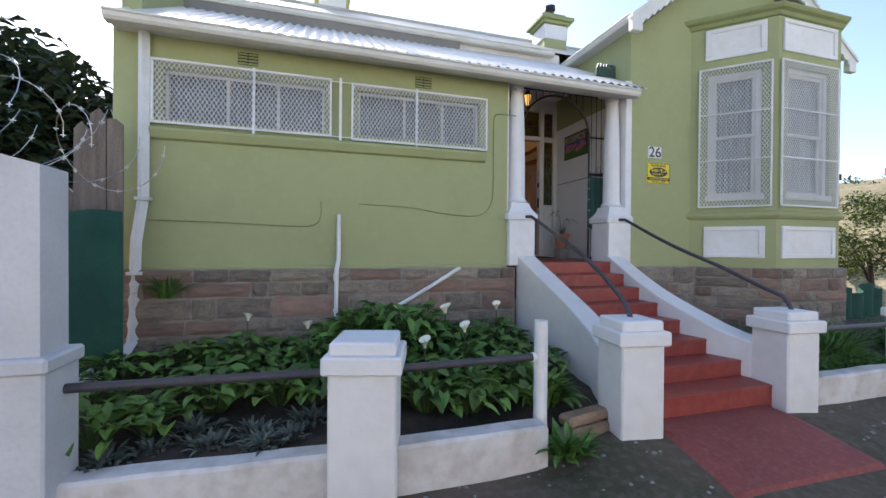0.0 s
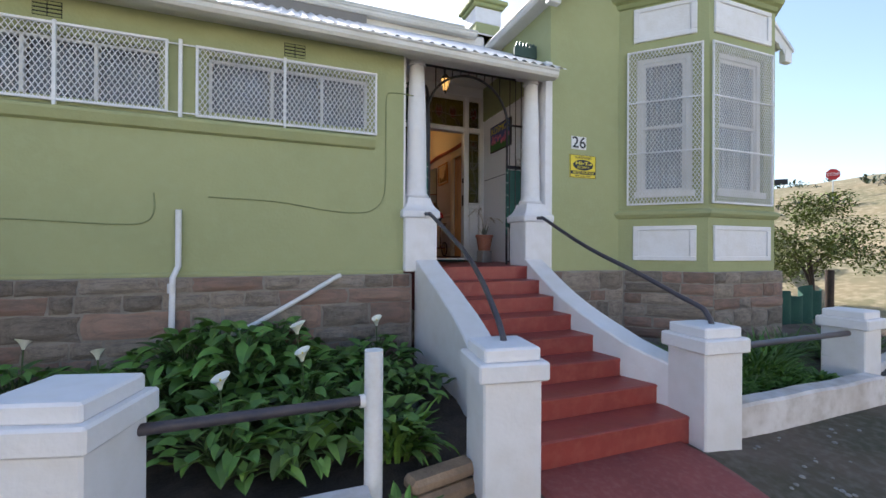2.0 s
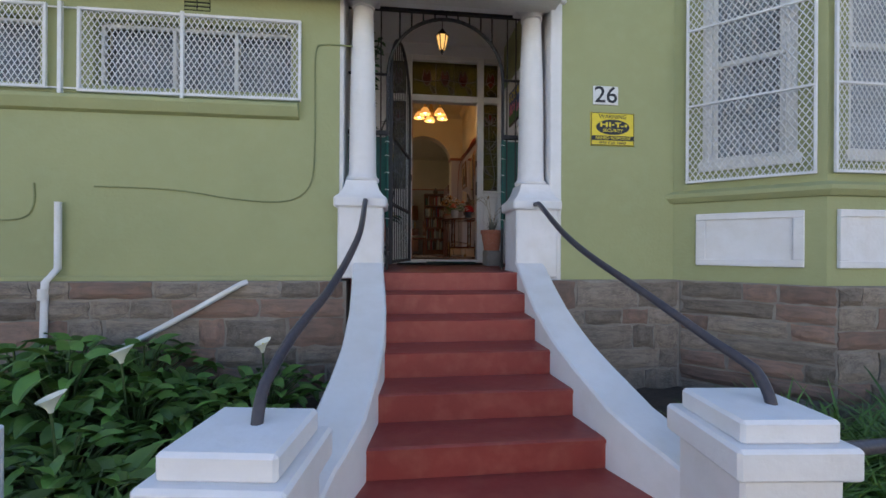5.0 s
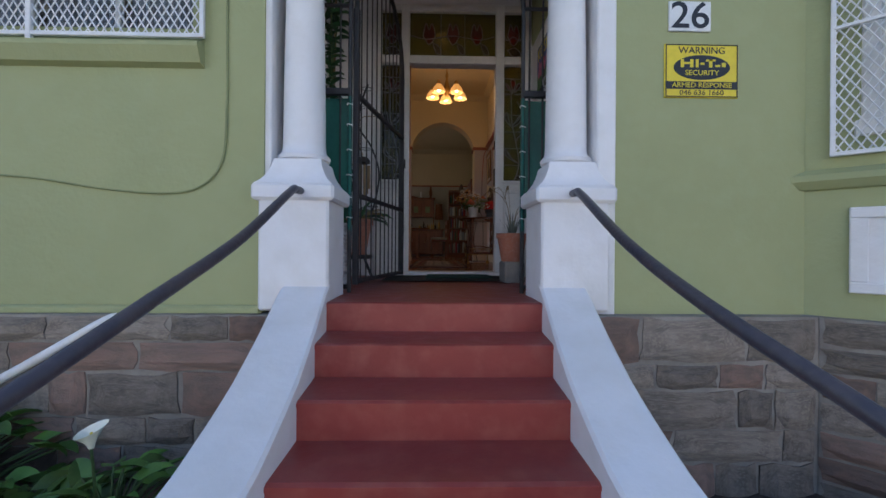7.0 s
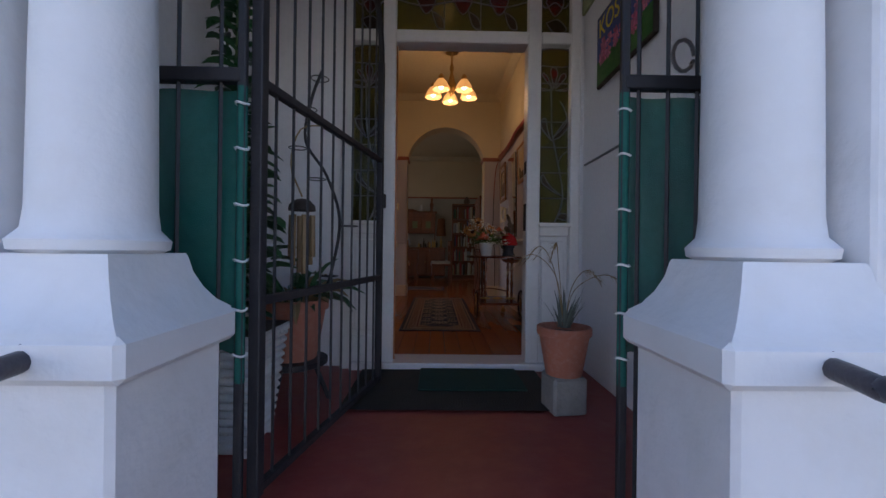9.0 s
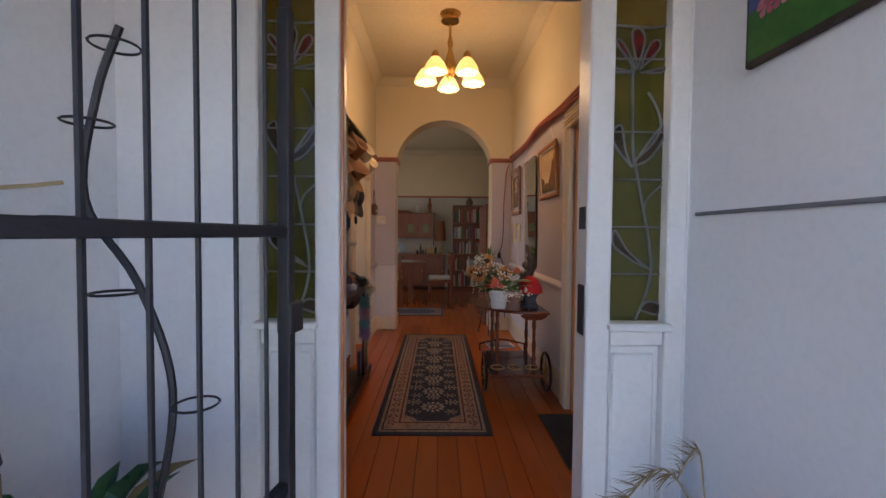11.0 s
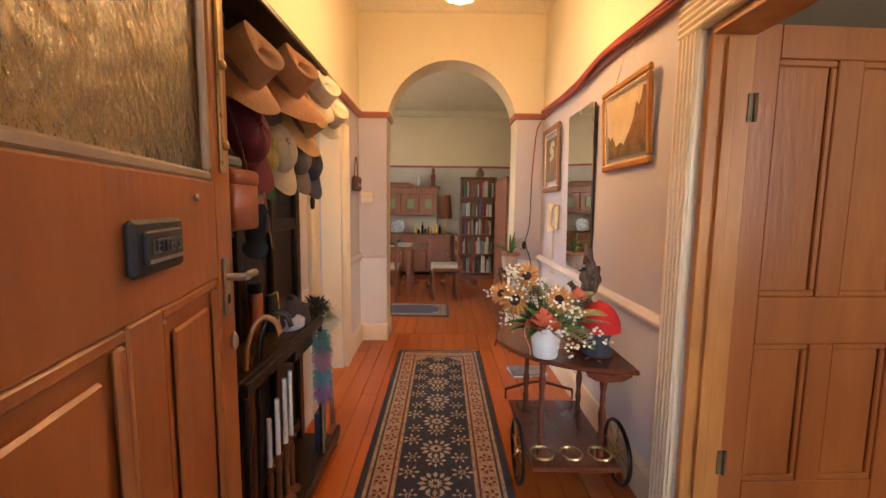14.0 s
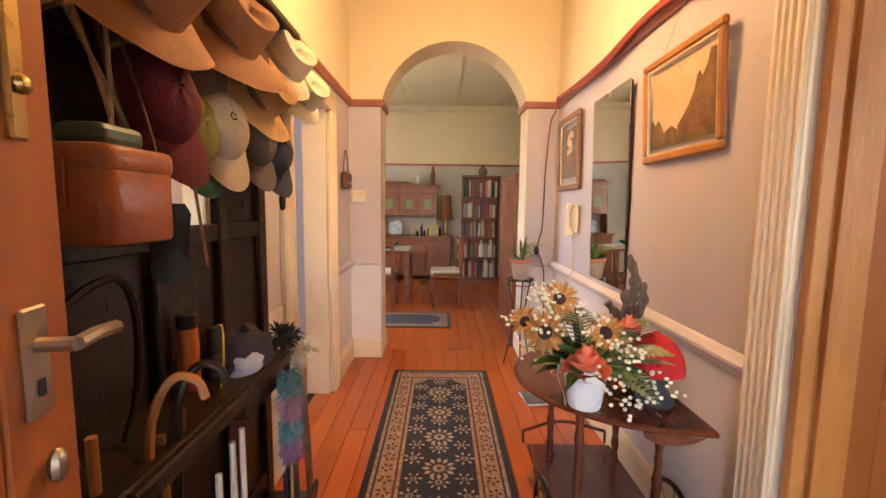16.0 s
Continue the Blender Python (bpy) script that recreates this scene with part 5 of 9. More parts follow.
def tuft(name, seed, n, length, width, mat, label, category, group, strap=True, spread=0.1):
    r = random.Random(seed)
    m = Mesh()
    for i in range(n):
        a = r.uniform(0, 6.28)
        d = r.uniform(0, spread)
        leaf(m, (d * math.cos(a), d * math.sin(a), 0), a + r.uniform(-0.6, 0.6), r.uniform(0.7, 1.45), length * r.uniform(0.6, 1.1), width, r.uniform(0.6, 1.9), 0.2, "strap" if strap else "oval", 5)
    t = thing(name, 0, 0, 0, label, category, group)
    tagged(part("foliage", m, mat, t), kind="stuff")
    return t


rng = random.Random(21)
succ = [tuft("silver_succulent", s, 70, 0.12, 0.028, LEAF_GREY, "low silver-grey succulent cushion on bare soil", "plant", "grey succulents in the bed", False, 0.13) for s in (1, 2)]
for x, y in ((0.55, 3.62), (0.95, 3.6), (1.25, 3.75), (1.55, 3.6), (0.8, 3.85), (1.7, 3.85), (0.3, 3.5), (4.2, 4.3), (4.3, 4.55), (3.98, 4.1), (1.35, 3.5), (3.75, 4.25)):
    copy_thing(succ[rng.randrange(2)], pose(x, y + 0.28, -0.03 + 0.05 * (y - 3.25), 0, 0, rng.uniform(0, 360))).scale = (rng.uniform(0.8, 1.3),) * 3
aga = [tuft("agapanthus", s, 46, 0.62, 0.03, LEAF, "clump of strappy green agapanthus leaves", "plant", "agapanthus clumps below the bay", True, 0.12) for s in (5, 6)]
for i in range(17):
    x = 7.35 + 0.27 * i + rng.uniform(-0.1, 0.1)
    y = 4.25 + 0.05 * (x - 7) + rng.uniform(-0.25, 0.5)
    copy_thing(aga[i % 2], pose(x, y, 0.0, 0, 0, rng.uniform(0, 360))).scale = (rng.uniform(0.85, 1.2),) * 3
low = [tuft("bedding_plant", s, 80, 0.20, 0.05, LEAF, "low leafy green plant at the foot of the agapanthus", "plant", "low plants in the bed below the bay", False, 0.13) for s in (8, 9)]
bed = random.Random(77)
for i in range(16):
    copy_thing(aga[i % 2], pose(7.15 + 0.105 * i + bed.uniform(-0.05, 0.05), 4.12 + 0.28 * (i % 3) + bed.uniform(-0.08, 0.08), 0.0, 0, 0, bed.uniform(0, 360))).scale = (bed.uniform(0.75, 1.05),) * 3
for i in range(14):
    copy_thing(low[i % 2], pose(7.05 + 0.17 * i + bed.uniform(-0.05, 0.05), 3.86 + bed.uniform(0, 0.12) + (0.25 if i % 2 else 0), 0.02, 0, 0, bed.uniform(0, 360))).scale = (bed.uniform(0.8, 1.2),) * 3
for a in succ + aga + low:
    for o in (*a.children_recursive, a):
        bpy.data.objects.remove(o)
tuft("wall_fern", 31, 90, 0.42, 0.03, LEAF, "small fern tuft growing out of the stone wall", "plant", "", True, 0.1).matrix_basis = pose(0.0, 6.0, 0.92)
tuft("kerb_weed", 32, 90, 0.26, 0.05, LEAF, "leafy weed growing beside the garden wall", "plant", "", False, 0.16).matrix_basis = pose(3.80, 3.33, -0.20)
bush = tuft("flowering_bush", 33, 150, 0.30, 0.045, LEAF_LIGHT, "yellow-green bush with tiny mauve flowers", "plant", "", False, 0.16)
bush.matrix_basis = pose(3.92, 4.0, 0.0)
bush.scale = (1.3, 1.3, 1.5)

# beyond the house on the other side
LEAF_SUN = material("olive_shrub_leaf", (0.13, 0.165, 0.03), (0.08, 0.11, 0.02), 6, 0.6, per_island=0.5)
shrub = leafy_tree("roadside_shrub", 18.2, 8.7, -0.3, 3.0, 1.5, 1.4, 1.5, 5200, LEAF_SUN, "yellow-green sunlit shrub by the fence", 15, 0.12, 6, "shrub")
leafy_tree("roadside_shrub", 22.5, 13.0, -0.2, 2.2, 1.6, 1.4, 1.0, 2600, LEAF_SUN, "yellow-green sunlit shrub on the slope", 16, 0.14, 6, "shrub")


def timber_post(x, y, h):
    return single("fence_post", Mesh().tube([(0, 0, -0.4), (0.02, 0, h)], 0.075, 10), BARK, "dark round timber fence post", "fence post", "fence posts on the slope", True, at=pose(x, y, -0.2))


for x, y, h in ((15.5, 8.3, 3.2), (17.6, 10.2, 2.2), (19, 12, 2.4), (23, 15, 2.6), (13.6, 6.0, 1.4)):
    timber_post(x, y, h)
for z in (0.35, 0.9, 1.4):
    single("fence_wire", Mesh().tube([(15.5, 8.3, z), (17.6, 10.2, z + 0.1), (19, 12, z + 0.4), (23, 15, z + 0.9)], 0.008, 4), CHROME, "thin wire strung between the fence posts", "wire", "fence wires on the slope")
single("shade_net_screen", Mesh().grid(lambda u, v: (12.4 + 4.2 * u, 6.3 + 1.4 * u + 0.1 * math.sin(u * 25), -0.2 + (0.85 + 0.1 * math.sin(u * 12)) * v), 60, 6), SHADE_NET, "sagging green shade cloth along the fence", "screen", smooth=True)
single("shade_net_screen", Mesh().grid(lambda u, v: (15 + 9 * u, 10 + 5 * u, 1.55 + 0.4 * u + (0.55 + 0.1 * math.sin(u * 15)) * v + 0.5 * u), 60, 4), SHADE_NET, "green shade cloth roof on the slope", "screen", smooth=True)
rng = random.Random(41)
scrub = Mesh()
for i in range(240):
    x, y = rng.uniform(24, 95), rng.uniform(4, 70)
    z = -0.35 + 9.5 * smoothstep(14, 62, x)
    q = rng.uniform(0.25, 0.9)
    for k in range(26):
        a, b = rng.uniform(0, 6.28), rng.uniform(0, 1.4)
        leaf(scrub, (x + q * math.cos(a) * rng.random(), y + q * math.sin(a) * rng.random(), z + q * 0.7 * rng.random()), a, b, q * 0.5, q * 0.3, 0.5, 0.2, "oval", 2)
single("hillside_scrub", scrub, LEAF_DARK, "low dry scrub dotted over the hillside", "scrub", kind="stuff")
lamp = thing("street_lamp", 72.8, 44.9, 9.2, "tall slender steel street lamp on the ridge", "street lamp")
part("pole", Mesh().tube([(0, 0, -2), (0, 0, 12.5)], [0.22, 0.1], 8), CHROME, lamp)
part("box", Mesh().box(-0.4, 0.4, -0.3, 0.3, 1.0, 2.2, 0.05), CHROME, lamp)
part("head", Mesh().box(-0.2, 1.2, -0.2, 0.2, 12.4, 12.65, 0.05), CHROME, lamp)
rs = thing("road_sign", 76.4, 43.9, 9.2, "dark road direction sign on two posts", "road sign")
part("board", Mesh().box(-1.5, 1.5, -0.06, 0.06, 3.0, 3.9, 0.03), BLACK_METAL, rs)
for x in (-1.0, 1.0):
    part("post", Mesh().tube([(x, 0.1, -2), (x, 0.1, 3.8)], 0.1, 8), CHROME, rs)
rs.rotation_euler = (0, 0, radians(-50))
STOP_RED = material("red_stop_sign", (0.5, 0.02, 0.02), None, 4, 0.4)
st = thing("stop_sign", 42.9, 20.2, 4.7, "red octagonal stop sign on a steel post", "road sign", rz=-55)
part("post", Mesh().tube([(0, 0.03, -2), (0, 0.03, 3.2)], 0.04, 8), CHROME, st)
part("plate", Mesh().prism([(0.45 * math.cos(radians(22.5 + 45 * i)), 2.9 + 0.45 * math.sin(radians(22.5 + 45 * i))) for i in range(8)], "y", -0.01, 0.01), STOP_RED, st)
words("STOP", 0.32, WHITE_PLATE, "lettering", st, pose(0, -0.012, 2.9) @ FACE_FRONT)


# pebbles and grit before the steps
rng = random.Random(77)
pebbles = Mesh()
for i in range(420):
    x, y = rng.uniform(1.5, 9.5), rng.uniform(1.2, 3.4)
    if 4.7 < x < 6.75 and y > 2.4:
        continue
    q = rng.uniform(0.008, 0.024)
    pebbles.ball((x, y, ground_z(x, y) + q * 0.2), q * rng.uniform(0.8, 1.4), q, q * 0.6, 6, 4)
single("gravel", pebbles, CONCRETE, "small pebbles and grit scattered on bare earth", "gravel", kind="stuff")

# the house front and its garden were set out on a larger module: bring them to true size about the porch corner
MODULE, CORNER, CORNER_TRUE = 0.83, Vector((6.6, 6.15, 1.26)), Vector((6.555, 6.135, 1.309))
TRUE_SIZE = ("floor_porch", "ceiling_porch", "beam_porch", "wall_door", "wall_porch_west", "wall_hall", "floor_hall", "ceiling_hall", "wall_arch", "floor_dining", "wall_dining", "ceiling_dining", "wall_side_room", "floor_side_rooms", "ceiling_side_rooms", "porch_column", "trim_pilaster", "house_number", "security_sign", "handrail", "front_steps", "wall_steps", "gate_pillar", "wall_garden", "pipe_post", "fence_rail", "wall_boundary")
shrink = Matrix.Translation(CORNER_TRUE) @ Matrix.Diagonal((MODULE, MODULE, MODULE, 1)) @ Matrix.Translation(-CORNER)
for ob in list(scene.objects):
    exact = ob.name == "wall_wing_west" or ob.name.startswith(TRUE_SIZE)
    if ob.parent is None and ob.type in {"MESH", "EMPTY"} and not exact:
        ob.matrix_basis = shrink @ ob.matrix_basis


# ---- porch things ----
GLASS_OLIVE = material("olive_leaded_glass", (0.13, 0.135, 0.022), (0.17, 0.15, 0.02), 5, 0.12, 0.3, 20, transmission=0.55, fine_amount=0.1, spec=0.6)
GLASS_AMBER = material("amber_leaded_glass", (0.30, 0.19, 0.02), (0.22, 0.15, 0.02), 6, 0.12, 0.3, 20, transmission=0.55, fine_amount=0.1, spec=0.6)
GLASS_RED = material("ruby_leaded_glass", (0.20, 0.02, 0.015), (0.13, 0.012, 0.012), 8, 0.12, 0.3, 20, transmission=0.4, fine_amount=0.1, spec=0.6)
GLASS_BROWN = material("smoky_leaded_glass", (0.075, 0.045, 0.022), (0.05, 0.03, 0.018), 8, 0.15, 0.3, 20, transmission=0.4, fine_amount=0.1, spec=0.6)
LEAD = material("grey_lead_came", (0.20, 0.20, 0.22), (0.13, 0.13, 0.15), 12, 0.5, 0.2, 60, metal=0.6)

FX0, FX1, FY0, FY1 = 5.20, 6.76, 8.00, 8.12
frame_door = thing("door_1", 5.98, FY0, PORCH_Z, "white painted front door frame with leaded sidelights and fanlight", "door", kind="structure")


def fpart(name, x0, x1, y0, y1, z0, z1, c=0.006, mat=None, label=""):
    return part(name, Mesh().box(x0 - 5.98, x1 - 5.98, y0 - FY0, y1 - FY0, z0 - PORCH_Z, z1 - PORCH_Z, c), mat or WHITE_WOOD, frame_door, label)


TRANSOM = 3.52
fpart("frame_post", FX0, 5.266, FY0, FY1, PORCH_Z, 4.12)
fpart("frame_post", 6.692, FX1, FY0, FY1, PORCH_Z, 4.12)
fpart("frame_post", 5.46, 5.545, FY0, FY1, PORCH_Z, 4.12)
fpart("frame_post", 6.41, 6.497, FY0, FY1, PORCH_Z, 4.12)
for a, b in ((5.266, 5.46), (5.545, 6.41), (6.497, 6.692)):
    fpart("transom", a, b, FY0 - 0.012, FY1, TRANSOM, TRANSOM + 0.08)
    fpart("frame_head", a, b, FY0, FY1, 4.05, 4.12)
fpart("threshold", 5.266, 6.692, FY0 - 0.035, FY1 + 0.085, PORCH_Z, HALL_Z + 0.005)
for a, b in ((5.266, 5.46), (6.497, 6.692)):
    fpart("rail", a, b, FY0 + 0.01, FY1, 2.265, 2.35)
    fpart("sill", a - 0.012, b + 0.012, FY0 - 0.03, FY0 + 0.04, 2.325, 2.352)
    fpart("rail", a, b, FY0 + 0.01, FY1, HALL_Z, 1.60)
    fpart("panel", a, b, FY0 + 0.045, FY1 - 0.02, 1.60, 2.265, 0.002)
    fpart("panel_bead", a + 0.02, b - 0.02, FY0 + 0.03, FY0 + 0.046, 1.63, 2.235, 0.012)


def leaded(x0, x1, z0, z1, kind):
    """A leaded light: glass ground, coloured pieces and raised cames."""
    y = FY0 + 0.05 - FY0
    ox, oz = x0 - 5.98, z0 - PORCH_Z
    w, h = x1 - x0, z1 - z0
    pane = part("pane", Mesh().box(ox, ox + w, y, y + 0.004, oz, oz + h), GLASS_OLIVE, frame_door, "olive green leaded glass")
    lead, brown, red, amber = Mesh(), Mesh(), Mesh(), Mesh()

    def P(u, v, d=-0.003):
        return (ox + u * w, y + d, oz + v * h)

    def line(pts, r=0.0045):
        lead.tube(spline([P(u, v) for u, v in pts], 6), r, 5, flat=1)

    def blob(mesh, pts):
        q = spline([P(u, v) for u, v in pts + pts[:1]], 4)[:-1]
        mesh.prism([(p.x, p.z) for p in q], "y", y - 0.0025, y - 0.0005)
        lead.tube(q, 0.0045, 5, closed=True)

    if kind == "side":
        for v in (0.145, 0.29, 0.435, 0.58, 0.80):
            line([(0, v), (1, v)], 0.004)
        line([(0.55, 0.0), (0.78, 0.10), (0.82, 0.2), (0.62, 0.38), (0.45, 0.52), (0.42, 0.66), (0.40, 0.78)], 0.0055)
        blob(brown, [(0.80, 0.16), (0.45, 0.19), (0.12, 0.235), (0.15, 0.28), (0.40, 0.215)])
        blob(brown, [(0.42, 0.475), (0.15, 0.53), (0.05, 0.575), (0.22, 0.60), (0.30, 0.53)])
        blob(brown, [(0.44, 0.475), (0.65, 0.53), (0.98, 0.60), (1.0, 0.56), (0.75, 0.50)])
        blob(brown, [(0.62, 0.035), (0.80, 0.06), (1.0, 0.05), (0.95, 0.02)])
        line([(0.65, 0.335), (0.75, 0.38), (1.0, 0.42)], 0.004)
        line([(0.45, 0.49), (0.8, 0.545), (0.95, 0.60), (0.85, 0.66), (0.70, 0.70)], 0.005)
        for a in range(5):
            ang = radians(180 * a / 4)
            c, s = math.cos(ang), math.sin(ang)
            blob(red, [(0.5 + 0.05 * c, 0.76 + 0.01 * s), (0.5 + 0.42 * c - 0.12 * s, 0.76 + 0.10 * s + 0.012), (0.5 + 0.5 * c, 0.765 + 0.115 * s + 0.012), (0.5 + 0.42 * c + 0.12 * s, 0.76 + 0.10 * s)])
        blob(amber, [(0.02, 0.90), (0.98, 0.90), (0.98, 0.99), (0.02, 0.99)])
    else:
        line([(0, 0.5), (0.2, 0.42), (0.5, 0.5), (0.8, 0.42), (1, 0.5)], 0.005)
        for c in (0.22, 0.5, 0.78) if w > 0.5 else (0.5,):
            k = 0.07 if w > 0.5 else 0.3
            blob(red, [(c - k, 0.5), (c - k * 0.5, 0.78), (c, 0.62), (c + k * 0.5, 0.78), (c + k, 0.5), (c, 0.3)])
            blob(brown, [(c + k * 0.6, 0.35), (c + k * 1.7, 0.25), (c + k * 2.0, 0.1), (c + k * 1.2, 0.12)] if w > 0.5 else [(0.2, 0.2), (0.6, 0.25), (0.9, 0.1), (0.5, 0.05)])
        for u in ((0.36, 0.64) if w > 0.5 else ()):
            line([(u, 0), (u, 1)], 0.004)
    part("came", lead, LEAD, pane, "grey lead cames", True)
    for nm, me, ma in (("coloured_piece", brown, GLASS_BROWN), ("petal_piece", red, GLASS_RED), ("amber_piece", amber, GLASS_AMBER)):
        if me.v:
            part(nm, me, ma, pane)
    pane.visible_shadow = False


leaded(5.266, 5.46, 2.35, TRANSOM, "side")
leaded(6.497, 6.692, 2.35, TRANSOM, "side")
leaded(5.266, 5.46, TRANSOM + 0.08, 4.05, "top")
leaded(5.545, 6.41, TRANSOM + 0.08, 4.05, "top")
leaded(6.497, 6.692, TRANSOM + 0.08, 4.05, "top")

# the opened front door leaf
leaf_door = thing("front_door", 5.556, 8.03, HALL_Z + 0.012, "orange-brown panelled front door standing open, with rippled glass", "door", rz=102)
LW, LH, LT = 0.845, 2.07, 0.044


def dpart(name, x0, x1, z0, z1, y0=0.0, y1=LT, c=0.004, mat=None, label="", parent=None):
    return part(name, Mesh().box(x0, x1, y0, y1, z0, z1, c), mat or DOOR_WOOD, parent or leaf_door, label)


dpart("stile", 0, 0.11, 0, LH), dpart("stile", LW - 0.11, LW, 0, LH)
dpart("rail", 0.11, LW - 0.11, 0, 0.20), dpart("rail", 0.11, LW - 0.11, 1.165, 1.37), dpart("rail", 0.11, LW - 0.11, LH - 0.13, LH)
dpart("muntin", LW / 2 - 0.05, LW / 2 + 0.05, 0.20, 1.165)
for a, b in ((0.11, LW / 2 - 0.05), (LW / 2 + 0.05, LW - 0.11)):
    p = dpart("panel", a, b, 0.20, 1.165, 0.014, 0.030, 0.002)
    dpart("raised_field", a + 0.05, b - 0.05, 0.25, 1.115, 0.004, 0.014, 0.008, parent=p)
    bead = Mesh()
    for q in ((a, b, 0.20, 0.222), (a, b, 1.143, 1.165), (a, a + 0.022, 0.222, 1.143), (b - 0.022, b, 0.222, 1.143)):
        bead.box(q[0], q[1], 0.002, 0.014, q[2], q[3], 0.005)
    part("bead", bead, DOOR_WOOD, p)
dpart("pane", 0.11, LW - 0.11, 1.37, LH - 0.13, 0.019, 0.025, 0, GLASS_ROUGH, "rippled amber glass")
bead = Mesh()
for q in ((0.11, LW - 0.11, 1.37, 1.39), (0.11, LW - 0.11, LH - 0.15, LH - 0.13), (0.11, 0.13, 1.39, LH - 0.15), (LW - 0.13, LW - 0.11, 1.39, LH - 0.15)):
    bead.box(q[0], q[1], 0.004, 0.018, q[2], q[3], 0.005)
part("glazing_bead", bead, material("pale_worn_bead", (0.42, 0.30, 0.2), None, 6, 0.5), leaf_door)
NICKEL = material("worn_nickel_plate", (0.50, 0.42, 0.32), (0.36, 0.29, 0.21), 8, 0.35, metal=1.0)
plate = dpart("letter_plate", 0.37, 0.525, 1.225, 1.302, -0.014, 0, 0.006, BLACK_METAL, "black letter plate")
dpart("flap", 0.388, 0.507, 1.24, 1.287, -0.02, -0.014, 0.003, BLACK_METAL, "", plate)
words("LETTERS", 0.028, CHROME, "lettering", plate, pose(0.4475, -0.0215, 1.264) @ FACE_FRONT, squash=0.85)
dpart("flap_edge", 0.395, 0.50, 1.243, 1.248, -0.0225, -0.02, 0, CHROME, "", plate)
hp = dpart("lock_plate", LW - 0.085, LW - 0.045, 1.075, 1.205, -0.006, 0, 0.003, NICKEL, "worn nickel lever handle")
part("lever", Mesh().tube([(LW - 0.065, -0.006, 1.16), (LW - 0.065, -0.045, 1.16)], 0.009, 8).tube([(LW - 0.065, -0.045, 1.16), (LW - 0.035, -0.048, 1.163), (LW + 0.015, -0.045, 1.157)], 0.009, 8), NICKEL, hp, smooth=True)
dpart("keyhole", LW - 0.07, LW - 0.06, 1.10, 1.12, -0.008, -0.006, 0, BLACK, "", hp)
part("knob", Mesh().ball((LW - 0.06, -0.012, 1.01), 0.012, 0.01, 0.022, 8, 6), NICKEL, leaf_door, smooth=True)
dpart("bolt_plate", LW - 0.075, LW - 0.05, 1.39, 1.85, -0.008, 0, 0.003, BRASS, "brass espagnolette strip")
for z in (1.45, 1.62, 1.80):
    part("bolt_stud", Mesh().ball((LW - 0.0625, -0.012, z), 0.011, 0.008, 0.011, 8, 6), BRASS, leaf_door, smooth=True)
part("bell_push", Mesh().ball((0.62, -0.004, 1.335), 0.007, 0.005, 0.007, 8, 6), CHROME, leaf_door, smooth=True)


fpart("lock_keep", 6.404, 6.411, 8.02, 8.075, 2.30, 2.48, 0.002, BLACK_METAL, "dark iron lock keep")
fpart("lock_keep", 6.404, 6.411, 8.02, 8.075, 2.68, 2.76, 0.002, BLACK_METAL)
# iron gate and screens between the columns
GY = 6.50
GX0, GX1 = 5.262, 6.367
ARC_Z, TOP_Z, MID_Z, LOW_Z = 3.21, 3.83, 2.66, 2.01
gate_frame = thing("iron_porch_screen", 5.76, GY, PORCH_Z, "black iron screen with an arched gateway between the columns", "gate frame")


def bar(name, a, b, r, parent, n=4, org=(5.76, GY, PORCH_Z), mat=None):
    o = Vector(org)
    return part(name, Mesh().tube([Vector(a) - o, Vector(b) - o], r, n), mat or BLACK_METAL, parent)


for x in (GX0, GX1):
    part("post", Mesh().box(x - 5.76 - 0.012, x - 5.76 + 0.012, -0.012, 0.012, 0, ARC_Z - PORCH_Z, 0.004), BLACK_METAL, gate_frame)
part("top_rail", Mesh().box(4.76 - 5.76, 6.72 - 5.76, -0.022, 0.022, TOP_Z - PORCH_Z - 0.02, TOP_Z - PORCH_Z + 0.02, 0.004), BLACK_METAL, gate_frame)
gr = (GX1 - GX0) / 2
gcx = (GX0 + GX1) / 2
part("arch_bar", Mesh().tube([(x - 5.76, 0, z - PORCH_Z) for x, z in arc(gcx, ARC_Z, gr, 0, 180, 24)], 0.016, 6), BLACK_METAL, gate_frame, smooth=True)
for i in range(1, 10):
    x = GX0 + (GX1 - GX0) * i / 10
    z = ARC_Z + math.sqrt(max(0, gr * gr - (x - gcx) ** 2))
    bar("baluster", (x, GY, z), (x, GY, TOP_Z), 0.008, gate_frame)
for xa, xb in ((4.78, GX0), (GX1, 6.71)):
    bar("cross_rail", (xa, GY, ARC_Z), (xb, GY, ARC_Z), 0.014, gate_frame)
    part("cross_rail", Mesh().box(xa - 5.76, xb - 5.76, -0.018, 0.018, MID_Z - PORCH_Z - 0.02, MID_Z - PORCH_Z + 0.02, 0.003), BLACK_METAL, gate_frame)
    bar("cross_rail", (xa, GY, 1.42), (xb, GY, 1.42), 0.014, gate_frame)
    for t in (0.12, 0.37, 0.62, 0.87):
        x = xa + (xb - xa) * t
        bar("baluster", (x, GY, 1.42), (x, GY, TOP_Z), 0.0065, gate_frame)
CLOTH = material("thin_green_shade_cloth", (0.012, 0.105, 0.085), (0.018, 0.13, 0.10), 2, 0.8, 0.35, 260, transmission=0.0)
CLOTH.node_tree.nodes["Principled BSDF"].inputs["Alpha"].default_value = 0.9
TIE = material("white_cable_tie", (0.8, 0.8, 0.78), None, 5, 0.5)
